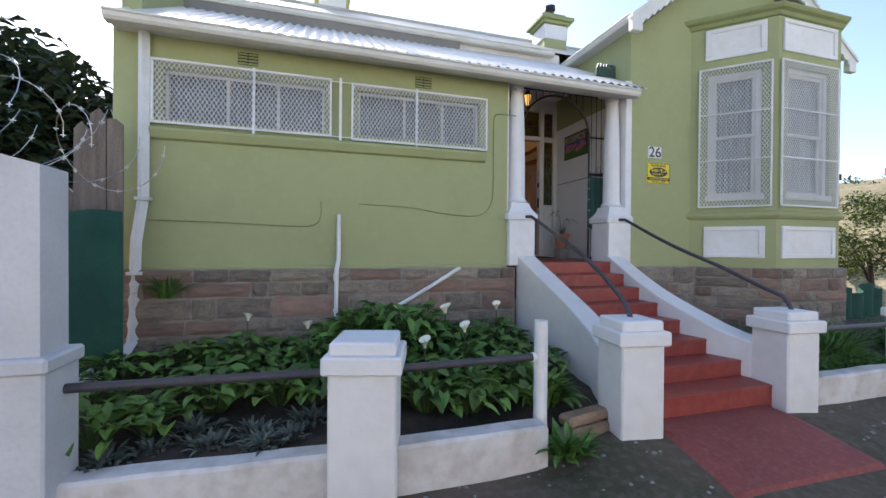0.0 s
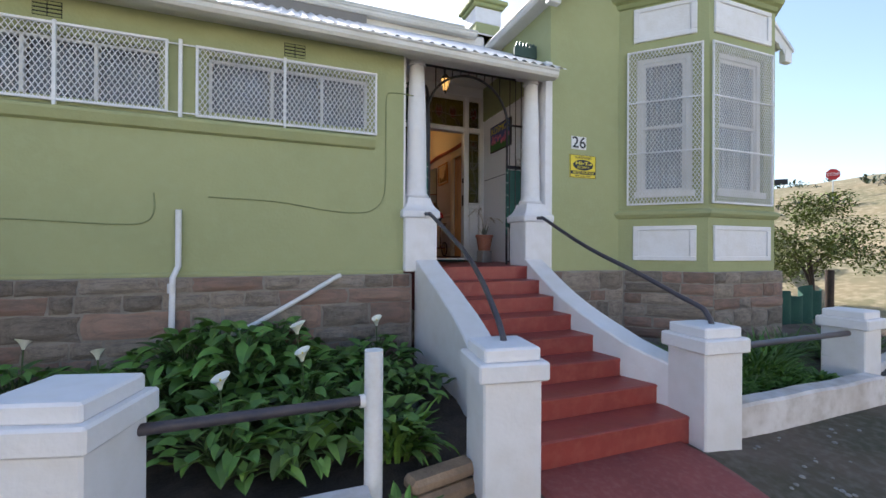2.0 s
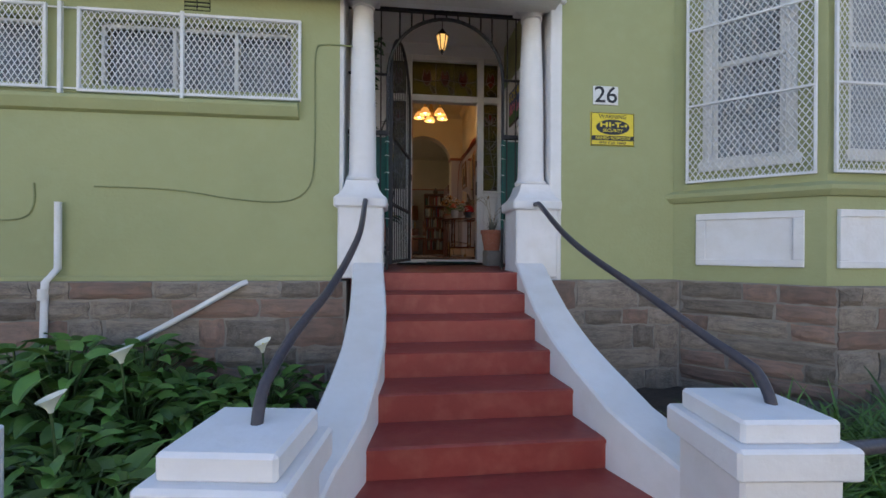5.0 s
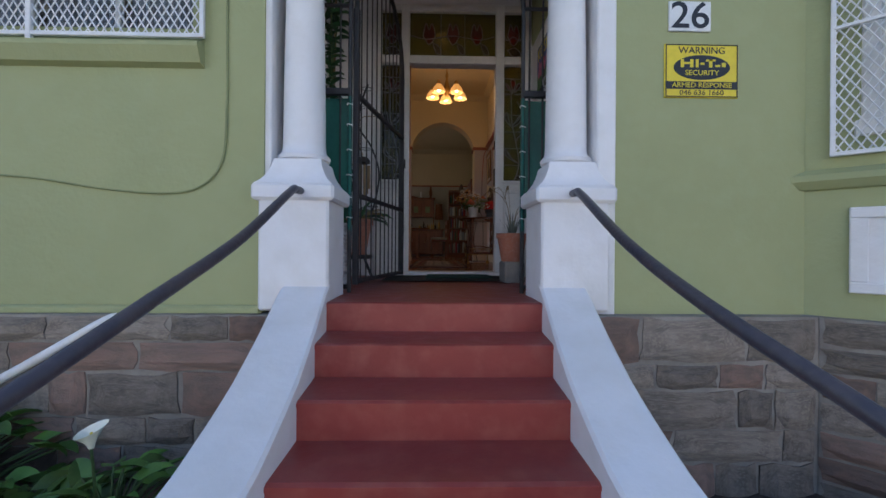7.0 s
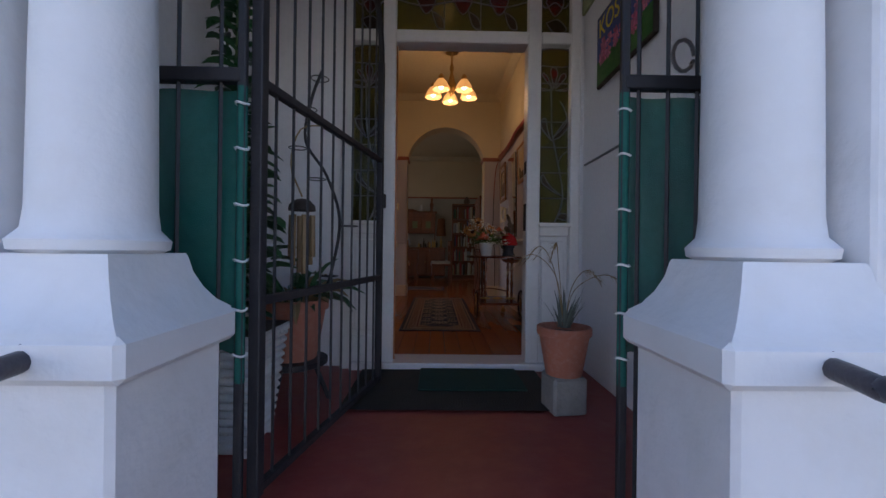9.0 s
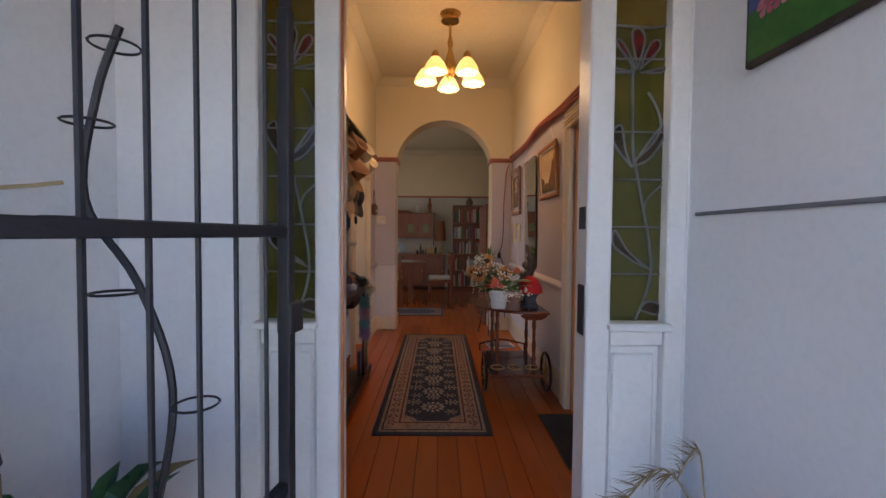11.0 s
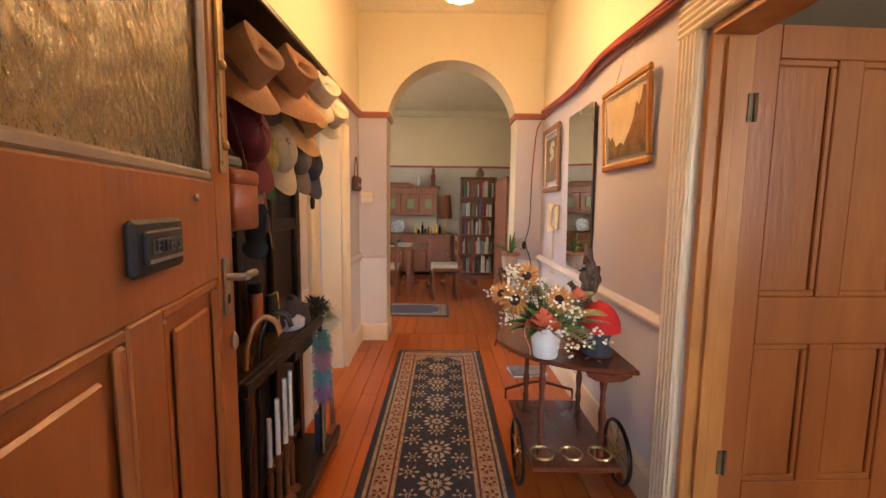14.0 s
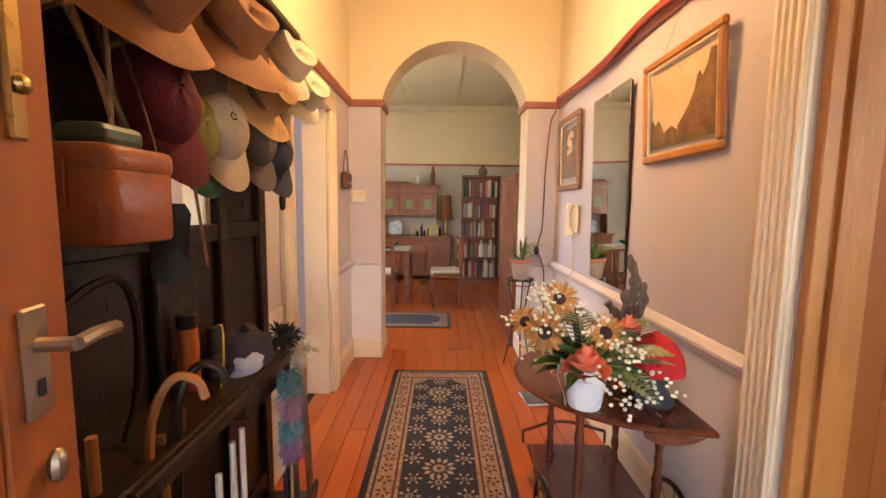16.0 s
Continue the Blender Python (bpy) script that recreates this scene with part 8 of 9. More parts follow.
FERN = material("pale_variegated_fern", (0.30, 0.36, 0.16), (0.42, 0.44, 0.26), 12, 0.7, per_island=0.3)


def rose(cx, cy, cz, s):
    m = Mesh()
    for ring_i in range(4):
        k = 3 + ring_i * 1
        for j in range(k):
            a0 = j * 2 * math.pi / k + ring_i * 0.7
            rr = s * (0.22 + 0.26 * ring_i)
            m.grid(lambda u, v: (cx + rr * (0.55 + 0.45 * v) * math.cos(a0 + (u - 0.5) * 2.4), cy + rr * (0.55 + 0.45 * v) * math.sin(a0 + (u - 0.5) * 2.4), cz + s * (0.75 - 0.18 * ring_i) * v - 0.12 * s * ring_i - s * 0.25 * (abs(u - 0.5) * 2) ** 2 * v), 6, 4)
    return m


part("rose", rose(-0.035, -0.10, 0.16, 0.06), ROSE, fa, "coral rose", True)
part("rose", rose(0.11, 0.0, 0.23, 0.034), ROSE, fa, "coral rose", True)


def sunflower(c, s, face):
    f = Matrix.Translation(c) @ Vector(face).to_track_quat("Z", "Y").to_matrix().to_4x4()
    m = Mesh()
    for k in range(16):
        a = k * 2 * math.pi / 16
        q = Mesh()
        leaf(q, (0.35 * s * math.cos(a), 0.35 * s * math.sin(a), 0.0), a, r.uniform(0.0, 0.5), s * 0.75, s * 0.26, 0.4, 0.2, "oval", 3)
        m.add(q.v, q.f, f)
    p = part("sunflower", m, SUNF, fa, "orange sunflower")
    part("centre", Mesh().ball((0, 0, 0), s * 0.36, s * 0.36, s * 0.14, 12, 6, f), SEED, p, smooth=True)


sunflower((-0.12, -0.02, 0.21), 0.055, (-0.4, -0.9, 0.3)), sunflower((-0.07, 0.03, 0.29), 0.05, (-0.2, -0.8, 0.6)), sunflower((0.03, -0.05, 0.22), 0.05, (0.1, -0.9, 0.5)), sunflower((-0.02, 0.10, 0.23), 0.045, (0, -0.6, 0.8)), sunflower((-0.16, 0.05, 0.22), 0.045, (-0.6, -0.6, 0.5))
for yaw, tilt, l in ((-0.5, 0.7, 0.26), (0.2, 0.9, 0.28), (-0.9, 0.35, 0.20), (0.7, 0.6, 0.24), (1.6, 1.2, 0.26), (-0.1, 0.45, 0.26), (2.6, 0.9, 0.2)):
    m = Mesh()
    c, s = math.cos(yaw), math.sin(yaw)
    for k in range(14):
        t = 0.25 + 0.75 * k / 13
        x, z = l * t * math.cos(tilt), 0.11 + l * t * math.sin(tilt) - 0.10 * t * t
        for sd in (-1, 1):
            leaf(m, (x * c, x * s, z), yaw + sd * 1.15, 0.15, 0.07 * math.sin(math.pi * (0.25 + 0.7 * k / 13)), 0.016, 0.3, 0.1, "oval", 2)
    m.tube([(0, 0, 0.10), (l * 0.6 * math.cos(tilt) * c, l * 0.6 * math.cos(tilt) * s, 0.11 + l * 0.6 * math.sin(tilt) - 0.036), (l * math.cos(tilt) * c, l * math.cos(tilt) * s, 0.11 + l * math.sin(tilt) - 0.10)], 0.002, 4)
    part("fern_frond", m, FERN, fa)
gyp, gst = Mesh(), Mesh()
for k in range(16):
    a, tl = r.uniform(0, 6.28), r.uniform(0.25, 1.2)
    l = r.uniform(0.16, 0.25)
    e = Vector((l * math.cos(tl) * math.cos(a), l * math.cos(tl) * math.sin(a), 0.10 + l * math.sin(tl) - (0.05 if tl < 0.5 else 0)))
    gst.tube([(0, 0, 0.1), e], 0.0015, 4)
    for j in range(16):
        q = e + Vector((r.gauss(0, 0.022), r.gauss(0, 0.022), r.gauss(0, 0.018)))
        gyp.ball(q, 0.0055, 0.0055, 0.0045, 5, 4)
tagged(part("gypsophila", gyp, PETAL, fa), kind="stuff")
part("sprig", gst, STEM, fa)
m = Mesh()
for k in range(46):
    a = r.uniform(0, 6.28)
    leaf(m, (0.02 * math.cos(a), 0.02 * math.sin(a), 0.10), a, r.uniform(0.1, 1.3), r.uniform(0.08, 0.18), 0.035, 0.7, 0.25, "oval", 3)
part("foliage", m, LEAF, fa)
fa.scale = (1.22, 1.22, 1.22)
part("ribbon", Mesh().grid(lambda u, v: (-0.07 - 0.012 * math.sin(u * 5), -0.03 + 0.02 * v, 0.14 - 0.13 * u), 10, 2), WHITE_METAL, fa, "silvery ribbon")

# felt head form with a red knitted cap
FELT = material("charcoal_felt", (0.055, 0.058, 0.07), (0.035, 0.037, 0.045), 12, 0.95, 0.5, 90)
single("hat_form", Mesh().lathe([(0.062, 0), (0.068, 0.012), (0.055, 0.03), (0.045, 0.055), (0.052, 0.085), (0.08, 0.12), (0.085, 0.16), (0.06, 0.20), (0.01, 0.215)], 28), FELT, "charcoal felt hat form standing on the trolley", "hat form", smooth=True, at=pose(6.59, 9.69, TZ))
RED_KNIT = material("bright_red_knit", (0.55, 0.02, 0.02), (0.45, 0.015, 0.02), 10, 0.85, 0.6, 120)
cap = thing("knitted_hat", 6.59, 9.69, TZ + 0.115, "bright red knitted hat on the felt form", "hat")
part("crown", Mesh().grid(lambda u, v: ((0.094 * math.cos(v * 1.5)) * math.cos(6.2832 * u), (0.094 * math.cos(v * 1.5)) * math.sin(6.2832 * u), 0.0 + 0.125 * math.sin(v * 1.5)), 28, 9, True), RED_KNIT, cap, smooth=True)
part("button", Mesh().ball((0, 0, 0.125), 0.012, 0.012, 0.008, 8, 5), RED_KNIT, cap, smooth=True)
for k in range(3):
    part("flower_badge", Mesh().ball((-0.05 + 0.025 * k, -0.082, 0.02 + 0.004 * (k % 2)), 0.010, 0.005, 0.010, 6, 4), PETAL, cap)
DRIFT = material("grey_driftwood", (0.20, 0.15, 0.12), (0.10, 0.078, 0.062), 10, 0.85, 0.8, 60, stretch=(4, 4, 1))
drift = Mesh()
for k, (dx, dy, h, lean) in enumerate(((0, 0, 0.36, 0.05), (0.025, 0.015, 0.47, -0.03), (-0.02, 0.02, 0.27, -0.06))):
    path = spline([(dx, dy, 0), (dx + 0.02 - 0.01 * k, dy + 0.012, h * 0.25), (dx - 0.018 + lean * 0.3, dy, h * 0.5), (dx + 0.02 + lean * 0.6, dy - 0.008, h * 0.75), (dx + lean, dy, h)], 6)
    girth = [(0.036 - 0.021 * i / (len(path) - 1)) * (1 + 0.24 * math.sin(i * 1.7 + k * 2.1)) for i in range(len(path))]
    drift.tube(path, girth, 10)
for k in range(7):
    drift.ball((0.024 * math.sin(k * 2.3), 0.02 * math.cos(k * 1.9), 0.03 + 0.055 * k), 0.026, 0.022, 0.03, 10, 7)
single("driftwood_carving", drift, DRIFT, "gnarled grey driftwood carving on the trolley", "ornament", smooth=True, at=pose(6.63, 9.99, TZ))
single("magazine", Mesh().box(-0.14, 0.14, -0.10, 0.10, 0, 0.012, 0.002), WHITE_PLATE, "white magazine lying on the floor under the wall", "magazine", at=pose(6.58, 11.1, HALL_Z + 0.002, 0, 0, 10))
single("magazine", Mesh().box(-0.13, 0.13, -0.095, 0.095, 0, 0.010, 0.002), material("dark_magazine_cover", (0.06, 0.06, 0.07), (0.2, 0.18, 0.16), 12, 0.4), "dark-covered magazine on top of another on the floor", "magazine", at=pose(6.57, 11.1, HALL_Z + 0.0145, 0, 0, 4))
ps = thing("wire_plant_stand", 6.51, 11.68, HALL_Z, "black wrought wire plant stand by the arch", "plant stand")
part("ring", Mesh().tube([(0.11 * math.cos(a), 0.11 * math.sin(a), 0.75) for a in [k * math.pi / 12 for k in range(24)]], 0.006, 6, closed=True).tube([(0.11 * math.cos(a), 0.11 * math.sin(a), 0.71) for a in [k * math.pi / 12 for k in range(24)]], 0.004, 6, closed=True), BLACK_METAL, ps)
part("grid_tray", Mesh().tube([(-0.11, 0, 0.745), (0.11, 0, 0.745)], 0.004, 5).tube([(0, -0.11, 0.745), (0, 0.11, 0.745)], 0.004, 5).tube([(-0.08, -0.08, 0.745), (0.08, 0.08, 0.745)], 0.004, 5).tube([(-0.08, 0.08, 0.745), (0.08, -0.08, 0.745)], 0.004, 5), BLACK_METAL, ps)
for k in range(3):
    a = k * 2.094 + 0.5
    part("leg", Mesh().tube(spline([(0.11 * math.cos(a), 0.11 * math.sin(a), 0.75), (0.05 * math.cos(a), 0.05 * math.sin(a), 0.40), (0.13 * math.cos(a), 0.13 * math.sin(a), 0.0)], 6), 0.006, 6), BLACK_METAL, ps)
fp = flowerpot("flowerpot", 6.51, 11.68, HALL_Z + 0.752, 0.088, 0.165, "pale banded clay flowerpot on the wire stand", material("pale_clay", (0.45, 0.38, 0.33), (0.38, 0.30, 0.25), 8, 0.8))
part("rim_band", Mesh().lathe([(0.090, 0.135), (0.0925, 0.14), (0.0925, 0.163), (0.090, 0.166)], 28, cap=False), TERRACOTTA, fp, smooth=True)
tuft("houseplant", 44, 16, 0.26, 0.02, LEAF, "thin-stemmed houseplant in a clay pot", "plant", "", False, 0.03).matrix_basis = pose(6.51, 11.68, HALL_Z + 0.752 + 0.145)


# hall stand with hats
def facing(pos, up, fwd):
    """A pose whose local z is up and local x leans to fwd."""
    z = Vector(up).normalized()
    x = (Vector(fwd) - z * Vector(fwd).dot(z)).normalized()
    y = z.cross(x)
    m = Matrix((x, y, z)).transposed().to_4x4()
    m.translation = Vector(pos)
    return m


HX = HALL_X0 + 0.007
HY = 9.55
hs = thing("hall_stand", HX, HY, HALL_Z, "dark varnished hall stand with a mirror, shelf and stick tray", "hall stand")


def hpart(name, x0, x1, y0, y1, z0, z1, c=0.005, mat=None, label="", parent=None):
    return part(name, Mesh().box(x0 - HX, x1 - HX, y0 - HY, y1 - HY, z0 - HALL_Z, z1 - HALL_Z, c), mat or DARK_WOOD, parent or hs, label)


hpart("back_board", HX, HX + 0.02, 9.02, 10.06, HALL_Z + 0.08, 3.40, 0)
for a, b in ((9.02, 9.08), (9.38, 9.43), (9.70, 9.75), (10.0, 10.06)):
    hpart("stile", HX + 0.02, HX + 0.045, a, b, HALL_Z + 0.05, 3.42)
for a, b in ((9.08, 9.38), (9.43, 9.70), (9.75, 10.0)):
    for z0, z1 in ((1.55, 1.62), (2.64, 2.70), (3.10, 3.15), (3.34, 3.42)):
        hpart("rail", HX + 0.02, HX + 0.04, a, b, z0, z1)
hpart("top_shelf", HX, HX + 0.20, 9.0, 10.08, 3.42, 3.45, 0.006)
hpart("mirror", HX + 0.02, HX + 0.028, 9.43, 9.70, 2.70, 3.10, 0, MIRROR, "small square mirror")
box = hpart("shelf", HX, HX + 0.21, 9.02, 9.80, 2.215, 2.24)
hpart("glove_box", HX + 0.03, HX + 0.205, 9.50, 9.78, 2.12, 2.215, 0.006, parent=box)
hpart("front_rail", HX + 0.215, HX + 0.24, 9.02, 9.78, 2.20, 2.245, 0.006, DARK_WOOD)
for y in (9.03, 9.765):
    hpart("front_post", HX + 0.217, HX + 0.238, y - 0.011, y + 0.011, HALL_Z + 0.07, 2.20)
tray = hpart("stick_tray", HX, HX + 0.24, 9.02, 10.05, HALL_Z + 0.05, HALL_Z + 0.075)
hpart("tray_lip", HX + 0.225, HX + 0.245, 9.02, 10.05, HALL_Z + 0.075, HALL_Z + 0.13, parent=tray)
for y in (9.05, 10.02):
    part("castor", Mesh().ball((0.21, y - HY, 0.026), 0.024, 0.024, 0.026, 10, 6), BLACK, hs, smooth=True)
for i in range(6):
    y = 9.10 + i * 0.18
    part("peg", Mesh().tube([(0.04, y - HY, 1.67), (0.10, y - HY, 1.69)], 0.010, 8).ball((0.11, y - HY, 1.695), 0.018, 0.018, 0.018, 8, 6), BRASS, hs, smooth=True)


def cloth(name, c1, c2=None, rough=0.85):
    return material(name, c1, c2, 9, rough, 0.5, 160)


def baseball_cap(pos, up, fwd, mat, brim_mat, label, s=1.0):
    t = tagged(new("baseball_cap"), label, "cap", "caps on the hall stand")
    t.empty_display_size = 0.05
    t.matrix_basis = facing(pos, up, fwd) @ Matrix.Diagonal((1.12, 0.92, 0.62, 1))
    crown = part("crown", Mesh().grid(lambda u, v: (s * 0.085 * math.cos(v * 1.5) ** 0.8 * math.cos(6.2832 * u) * 1.1, s * 0.085 * math.cos(v * 1.5) ** 0.8 * math.sin(6.2832 * u), s * (0.115 * math.sin(v * 1.5) + 0.004 * math.cos(6.2832 * u * 6) * v)), 36, 9, True), mat, t, smooth=True)
    part("button", Mesh().ball((0, 0, s * 0.115), 0.007, 0.007, 0.004, 8, 4), mat, crown, smooth=True)
    part("brim", Mesh().grid(lambda u, v: (s * (0.075 * math.cos((u - 0.5) * 2.5) * 1.1 + 0.095 * v * math.cos((u - 0.5) * 2.1)), s * (0.085 * math.sin((u - 0.5) * 2.5) + 0.0 * v) * (1 + 0.08 * v), s * (0.004 - 0.03 * (abs(u - 0.5) * 2) ** 2 * (0.4 + v) - 0.004 * v)), 16, 5), brim_mat, t, smooth=True)
    return t


def brimmed_hat(pos, up, fwd, mat, band, label, r=0.17, ch=0.11, wave=0.02, droop=0.02):
    t = tagged(new("brimmed_hat"), label, "hat", "hats on the hall stand")
    t.empty_display_size = 0.05
    t.matrix_basis = facing(pos, up, fwd)
    part("brim", Mesh().grid(lambda u, v: ((0.085 + (r - 0.085) * v) * math.cos(6.2832 * u) * 1.08, (0.085 + (r - 0.085) * v) * math.sin(6.2832 * u), -droop * v * v + wave * v * math.cos(6.2832 * u * 2) + 0.005 * v * math.sin(6.2832 * u * 5)), 44, 7, True), mat, t, smooth=True)
    part("crown", Mesh().grid(lambda u, v: ((0.088 * (1 - 0.16 * v) if v < 0.8 else 0.088 * 0.87 * (1 - v) / 0.2 * 0.98 + 0.002) * math.cos(6.2832 * u) * 1.08, (0.088 * (1 - 0.16 * v) if v < 0.8 else 0.088 * 0.87 * (1 - v) / 0.2 * 0.98 + 0.002) * math.sin(6.2832 * u), ch * min(1, v / 0.8) + 0.012 * math.sin(6.2832 * u * 2) * v - (0.022 * (v - 0.8) / 0.2 if v > 0.8 else 0)), 36, 12, True), mat, t, smooth=True)
    part("band", Mesh().lathe([(0.090, 0.004), (0.091, 0.012), (0.088, 0.022), (0.087, 0.024)], 32, cap=False), band, t, smooth=True)
    return t


MAROON, NAVY_C, GREY_C = cloth("maroon_cotton", (0.13, 0.012, 0.025)), cloth("navy_cotton", (0.03, 0.032, 0.05)), cloth("grey_brown_cotton", (0.13, 0.10, 0.085))
BEIGE, OLIVE, GREEN_C = cloth("beige_cotton", (0.46, 0.35, 0.24)), cloth("olive_yellow_cotton", (0.30, 0.25, 0.06)), cloth("bottle_green_cotton", (0.02, 0.07, 0.03))
WHITE_C, STRAWHAT, BROWN_HAT = cloth("cream_white_cotton", (0.70, 0.62, 0.46)), material("woven_straw", (0.50, 0.30, 0.13), (0.40, 0.22, 0.09), 12, 0.8, 0.9, 220), material("tan_suede", (0.36, 0.16, 0.06), (0.27, 0.11, 0.04), 7, 0.75, 0.4, 90)
OUT = (0.95, 0.0, 0.30)
brimmed_hat((HX + 0.13, 9.28, 3.22), (0.85, -0.2, 0.5), (0, 0.3, -1), BROWN_HAT, LEATHER, "tan suede hat with a drooping brim on the stand", 0.17)
brimmed_hat((HX + 0.14, 9.62, 3.27), (0.80, -0.25, 0.6), (0, 0.3, -1), BROWN_HAT, LEATHER, "wide-brimmed tan leather hat on the stand", 0.20, 0.12, 0.03)
brimmed_hat((HX + 0.12, 9.86, 3.16), (0.9, -0.1, 0.4), (0, 0.2, -1), STRAWHAT, LEATHER, "straw sunhat hanging behind other hats", 0.17, 0.10)
brimmed_hat((HX + 0.14, 10.05, 3.33), (0.8, -0.3, 0.55), (0, 0.3, -1), WHITE_C, BEIGE, "cream cotton sunhat with a soft brim", 0.145, 0.10, 0.012, 0.04)
brimmed_hat((HX + 0.13, 10.27, 3.27), (0.8, -0.3, 0.5), (0, 0.3, -1), WHITE_C, BEIGE, "cream cotton sunhat under another hat", 0.13, 0.10, 0.012, 0.04)
baseball_cap((HX + 0.10, 9.34, 3.02), (0.9, -0.35, 0.25), (0.1, 0.25, -1), MAROON, MAROON, "maroon baseball cap hanging on a peg", 1.15)
baseball_cap((HX + 0.09, 9.48, 2.97), (0.9, -0.35, 0.25), (0.1, 0.1, -1), OLIVE, GREEN_C, "yellow and green baseball cap hanging on a peg", 1.0)
baseball_cap((HX + 0.13, 9.56, 2.99), (0.85, -0.45, 0.3), (0.15, 0.0, -1), BEIGE, BEIGE, "beige baseball cap hanging on a peg", 1.0)
baseball_cap((HX + 0.10, 9.84, 3.0), (0.85, -0.45, 0.3), (0.15, 0.0, -1), GREY_C, GREY_C, "grey-brown baseball cap hanging on a peg", 1.0)
baseball_cap((HX + 0.12, 9.95, 2.98), (0.85, -0.45, 0.3), (0.15, 0.0, -1), NAVY_C, NAVY_C, "navy baseball cap with a white edged brim", 1.0)
baseball_cap((HX + 0.08, 9.55, 3.13), (0.85, -0.4, 0.3), (0.15, 0.0, -1), GREY_C, OLIVE, "faded khaki cap hanging above the others", 0.95)
BEAD_R, BEAD_Y = material("red_beads", (0.5, 0.03, 0.02), None, 6, 0.4), material("yellow_beads", (0.6, 0.38, 0.03), None, 6, 0.4)
for k, (mt, dy) in enumerate(((BEAD_R, 0.0), (BEAD_Y, 0.02))):
    nk = Mesh()
    for i in range(26):
        nk.ball((0.01 * math.sin(i), 0.03 * math.sin(i * 0.24), -0.011 * i), 0.008, 0.008, 0.007, 6, 4)
    nk_ob = single("bead_necklace", nk, mt, "string of coloured beads hanging from a peg", "necklace", "bead strings on the hall stand", True, at=pose(HX + 0.10, 10.10 + dy, 3.10))
    if k == 0:
        part("tassel", Mesh().lathe([(0.004, -0.28), (0.014, -0.31), (0.012, -0.35), (0.004, -0.36)], 10), BLACK, nk_ob, "black tassel", True)
# leather case, straps, shoehorn
CASE_HIDE = material("worn_orange_hide", (0.33, 0.088, 0.018), (0.24, 0.058, 0.012), 9, 0.35, 0.2, 60)
def rounded_block(hx, hy, z0, z1, r, n=5):
    """A block with round upright corners and softened rims."""
    def ring(inset, z):
        k = max(r - inset, 0.004)
        return [(sx * (hx - r) + k * math.cos(a0 + q * math.pi / 2 / n), sy * (hy - r) + k * math.sin(a0 + q * math.pi / 2 / n), z)
                for sx, sy, a0 in ((1, 1, 0), (-1, 1, math.pi / 2), (-1, -1, math.pi), (1, -1, 1.5 * math.pi)) for q in range(n + 1)]
    e = min(0.014, (z1 - z0) * 0.3)
    rings = [ring(e, z0), ring(e * 0.3, z0 + e * 0.3), ring(0, z0 + e), ring(0, z1 - e), ring(e * 0.3, z1 - e * 0.3), ring(e, z1)]
    k = len(rings[0])
    return Mesh().add([p for q in rings for p in q], [(i * k + j, i * k + (j + 1) % k, (i + 1) * k + (j + 1) % k, (i + 1) * k + j) for i in range(5) for j in range(k)] + [tuple(range(k))[::-1], tuple(5 * k + j for j in range(k))])


case = thing("leather_case", HX + 0.125, 9.15, 2.685, "orange-brown leather binocular case hanging by a strap", "leather case")
part("body", rounded_block(0.075, 0.10, 0, 0.15, 0.035), CASE_HIDE, case, smooth=True)
part("lid", rounded_block(0.079, 0.104, 0.135, 0.185, 0.038), CASE_HIDE, case, smooth=True)
part("buckle", Mesh().box(-0.012, 0.012, -0.107, -0.101, 0.07, 0.16, 0.002), CASE_HIDE, case)
part("strap", Mesh().tube(spline([(-0.02, -0.10, 0.15), (-0.06, -0.07, 0.5), (-0.07, 0.0, 0.75), (-0.06, 0.06, 0.5), (-0.02, 0.10, 0.15)], 5), 0.009, 6, flat=0.35), LEATHER, case)
for k, (ya, yb) in enumerate(((9.04, 9.28), (9.10, 9.18), (9.22, 9.10), (9.34, 9.42))):
    single("hanging_strap", Mesh().tube(spline([(HX + 0.08, ya, 3.25), (HX + 0.12, (ya + yb) / 2 + 0.02, 2.98), (HX + 0.16, yb, 2.72 if k < 3 else 2.60)], 6), 0.007, 6, flat=0.4), LEATHER if k % 2 else STRAW, "leather strap hanging from the stand", "strap", "straps on the hall stand")
sheath = thing("leather_sheath", HX + 0.17, 9.26, 2.58, "dark leather sheath hanging by a strap from the stand", "sheath", rz=35)
part("body", Mesh().prism([(-0.042, 0.16)] + [(-x, -z + 0.042) for x, z in arc(0, 0, 0.042, 0, 180, 10)][::-1] + [(0.042, 0.16), (0.03, 0.185), (-0.03, 0.185)], "y", -0.008, 0.008), BLACK, sheath)
part("strap", Mesh().tube(spline([(0, 0, 0.17), (-0.03, 0.01, 0.36), (-0.09, 0.03, 0.62)], 5), 0.009, 6, flat=0.4), LEATHER, sheath)
single("green_tin", rounded_block(0.045, 0.06, 0, 0.04, 0.02), material("green_painted_tin", (0.06, 0.09, 0.05), None, 6, 0.4), "flat green tin on top of the leather case", "tin", at=pose(HX + 0.12, 9.15, 2.872))
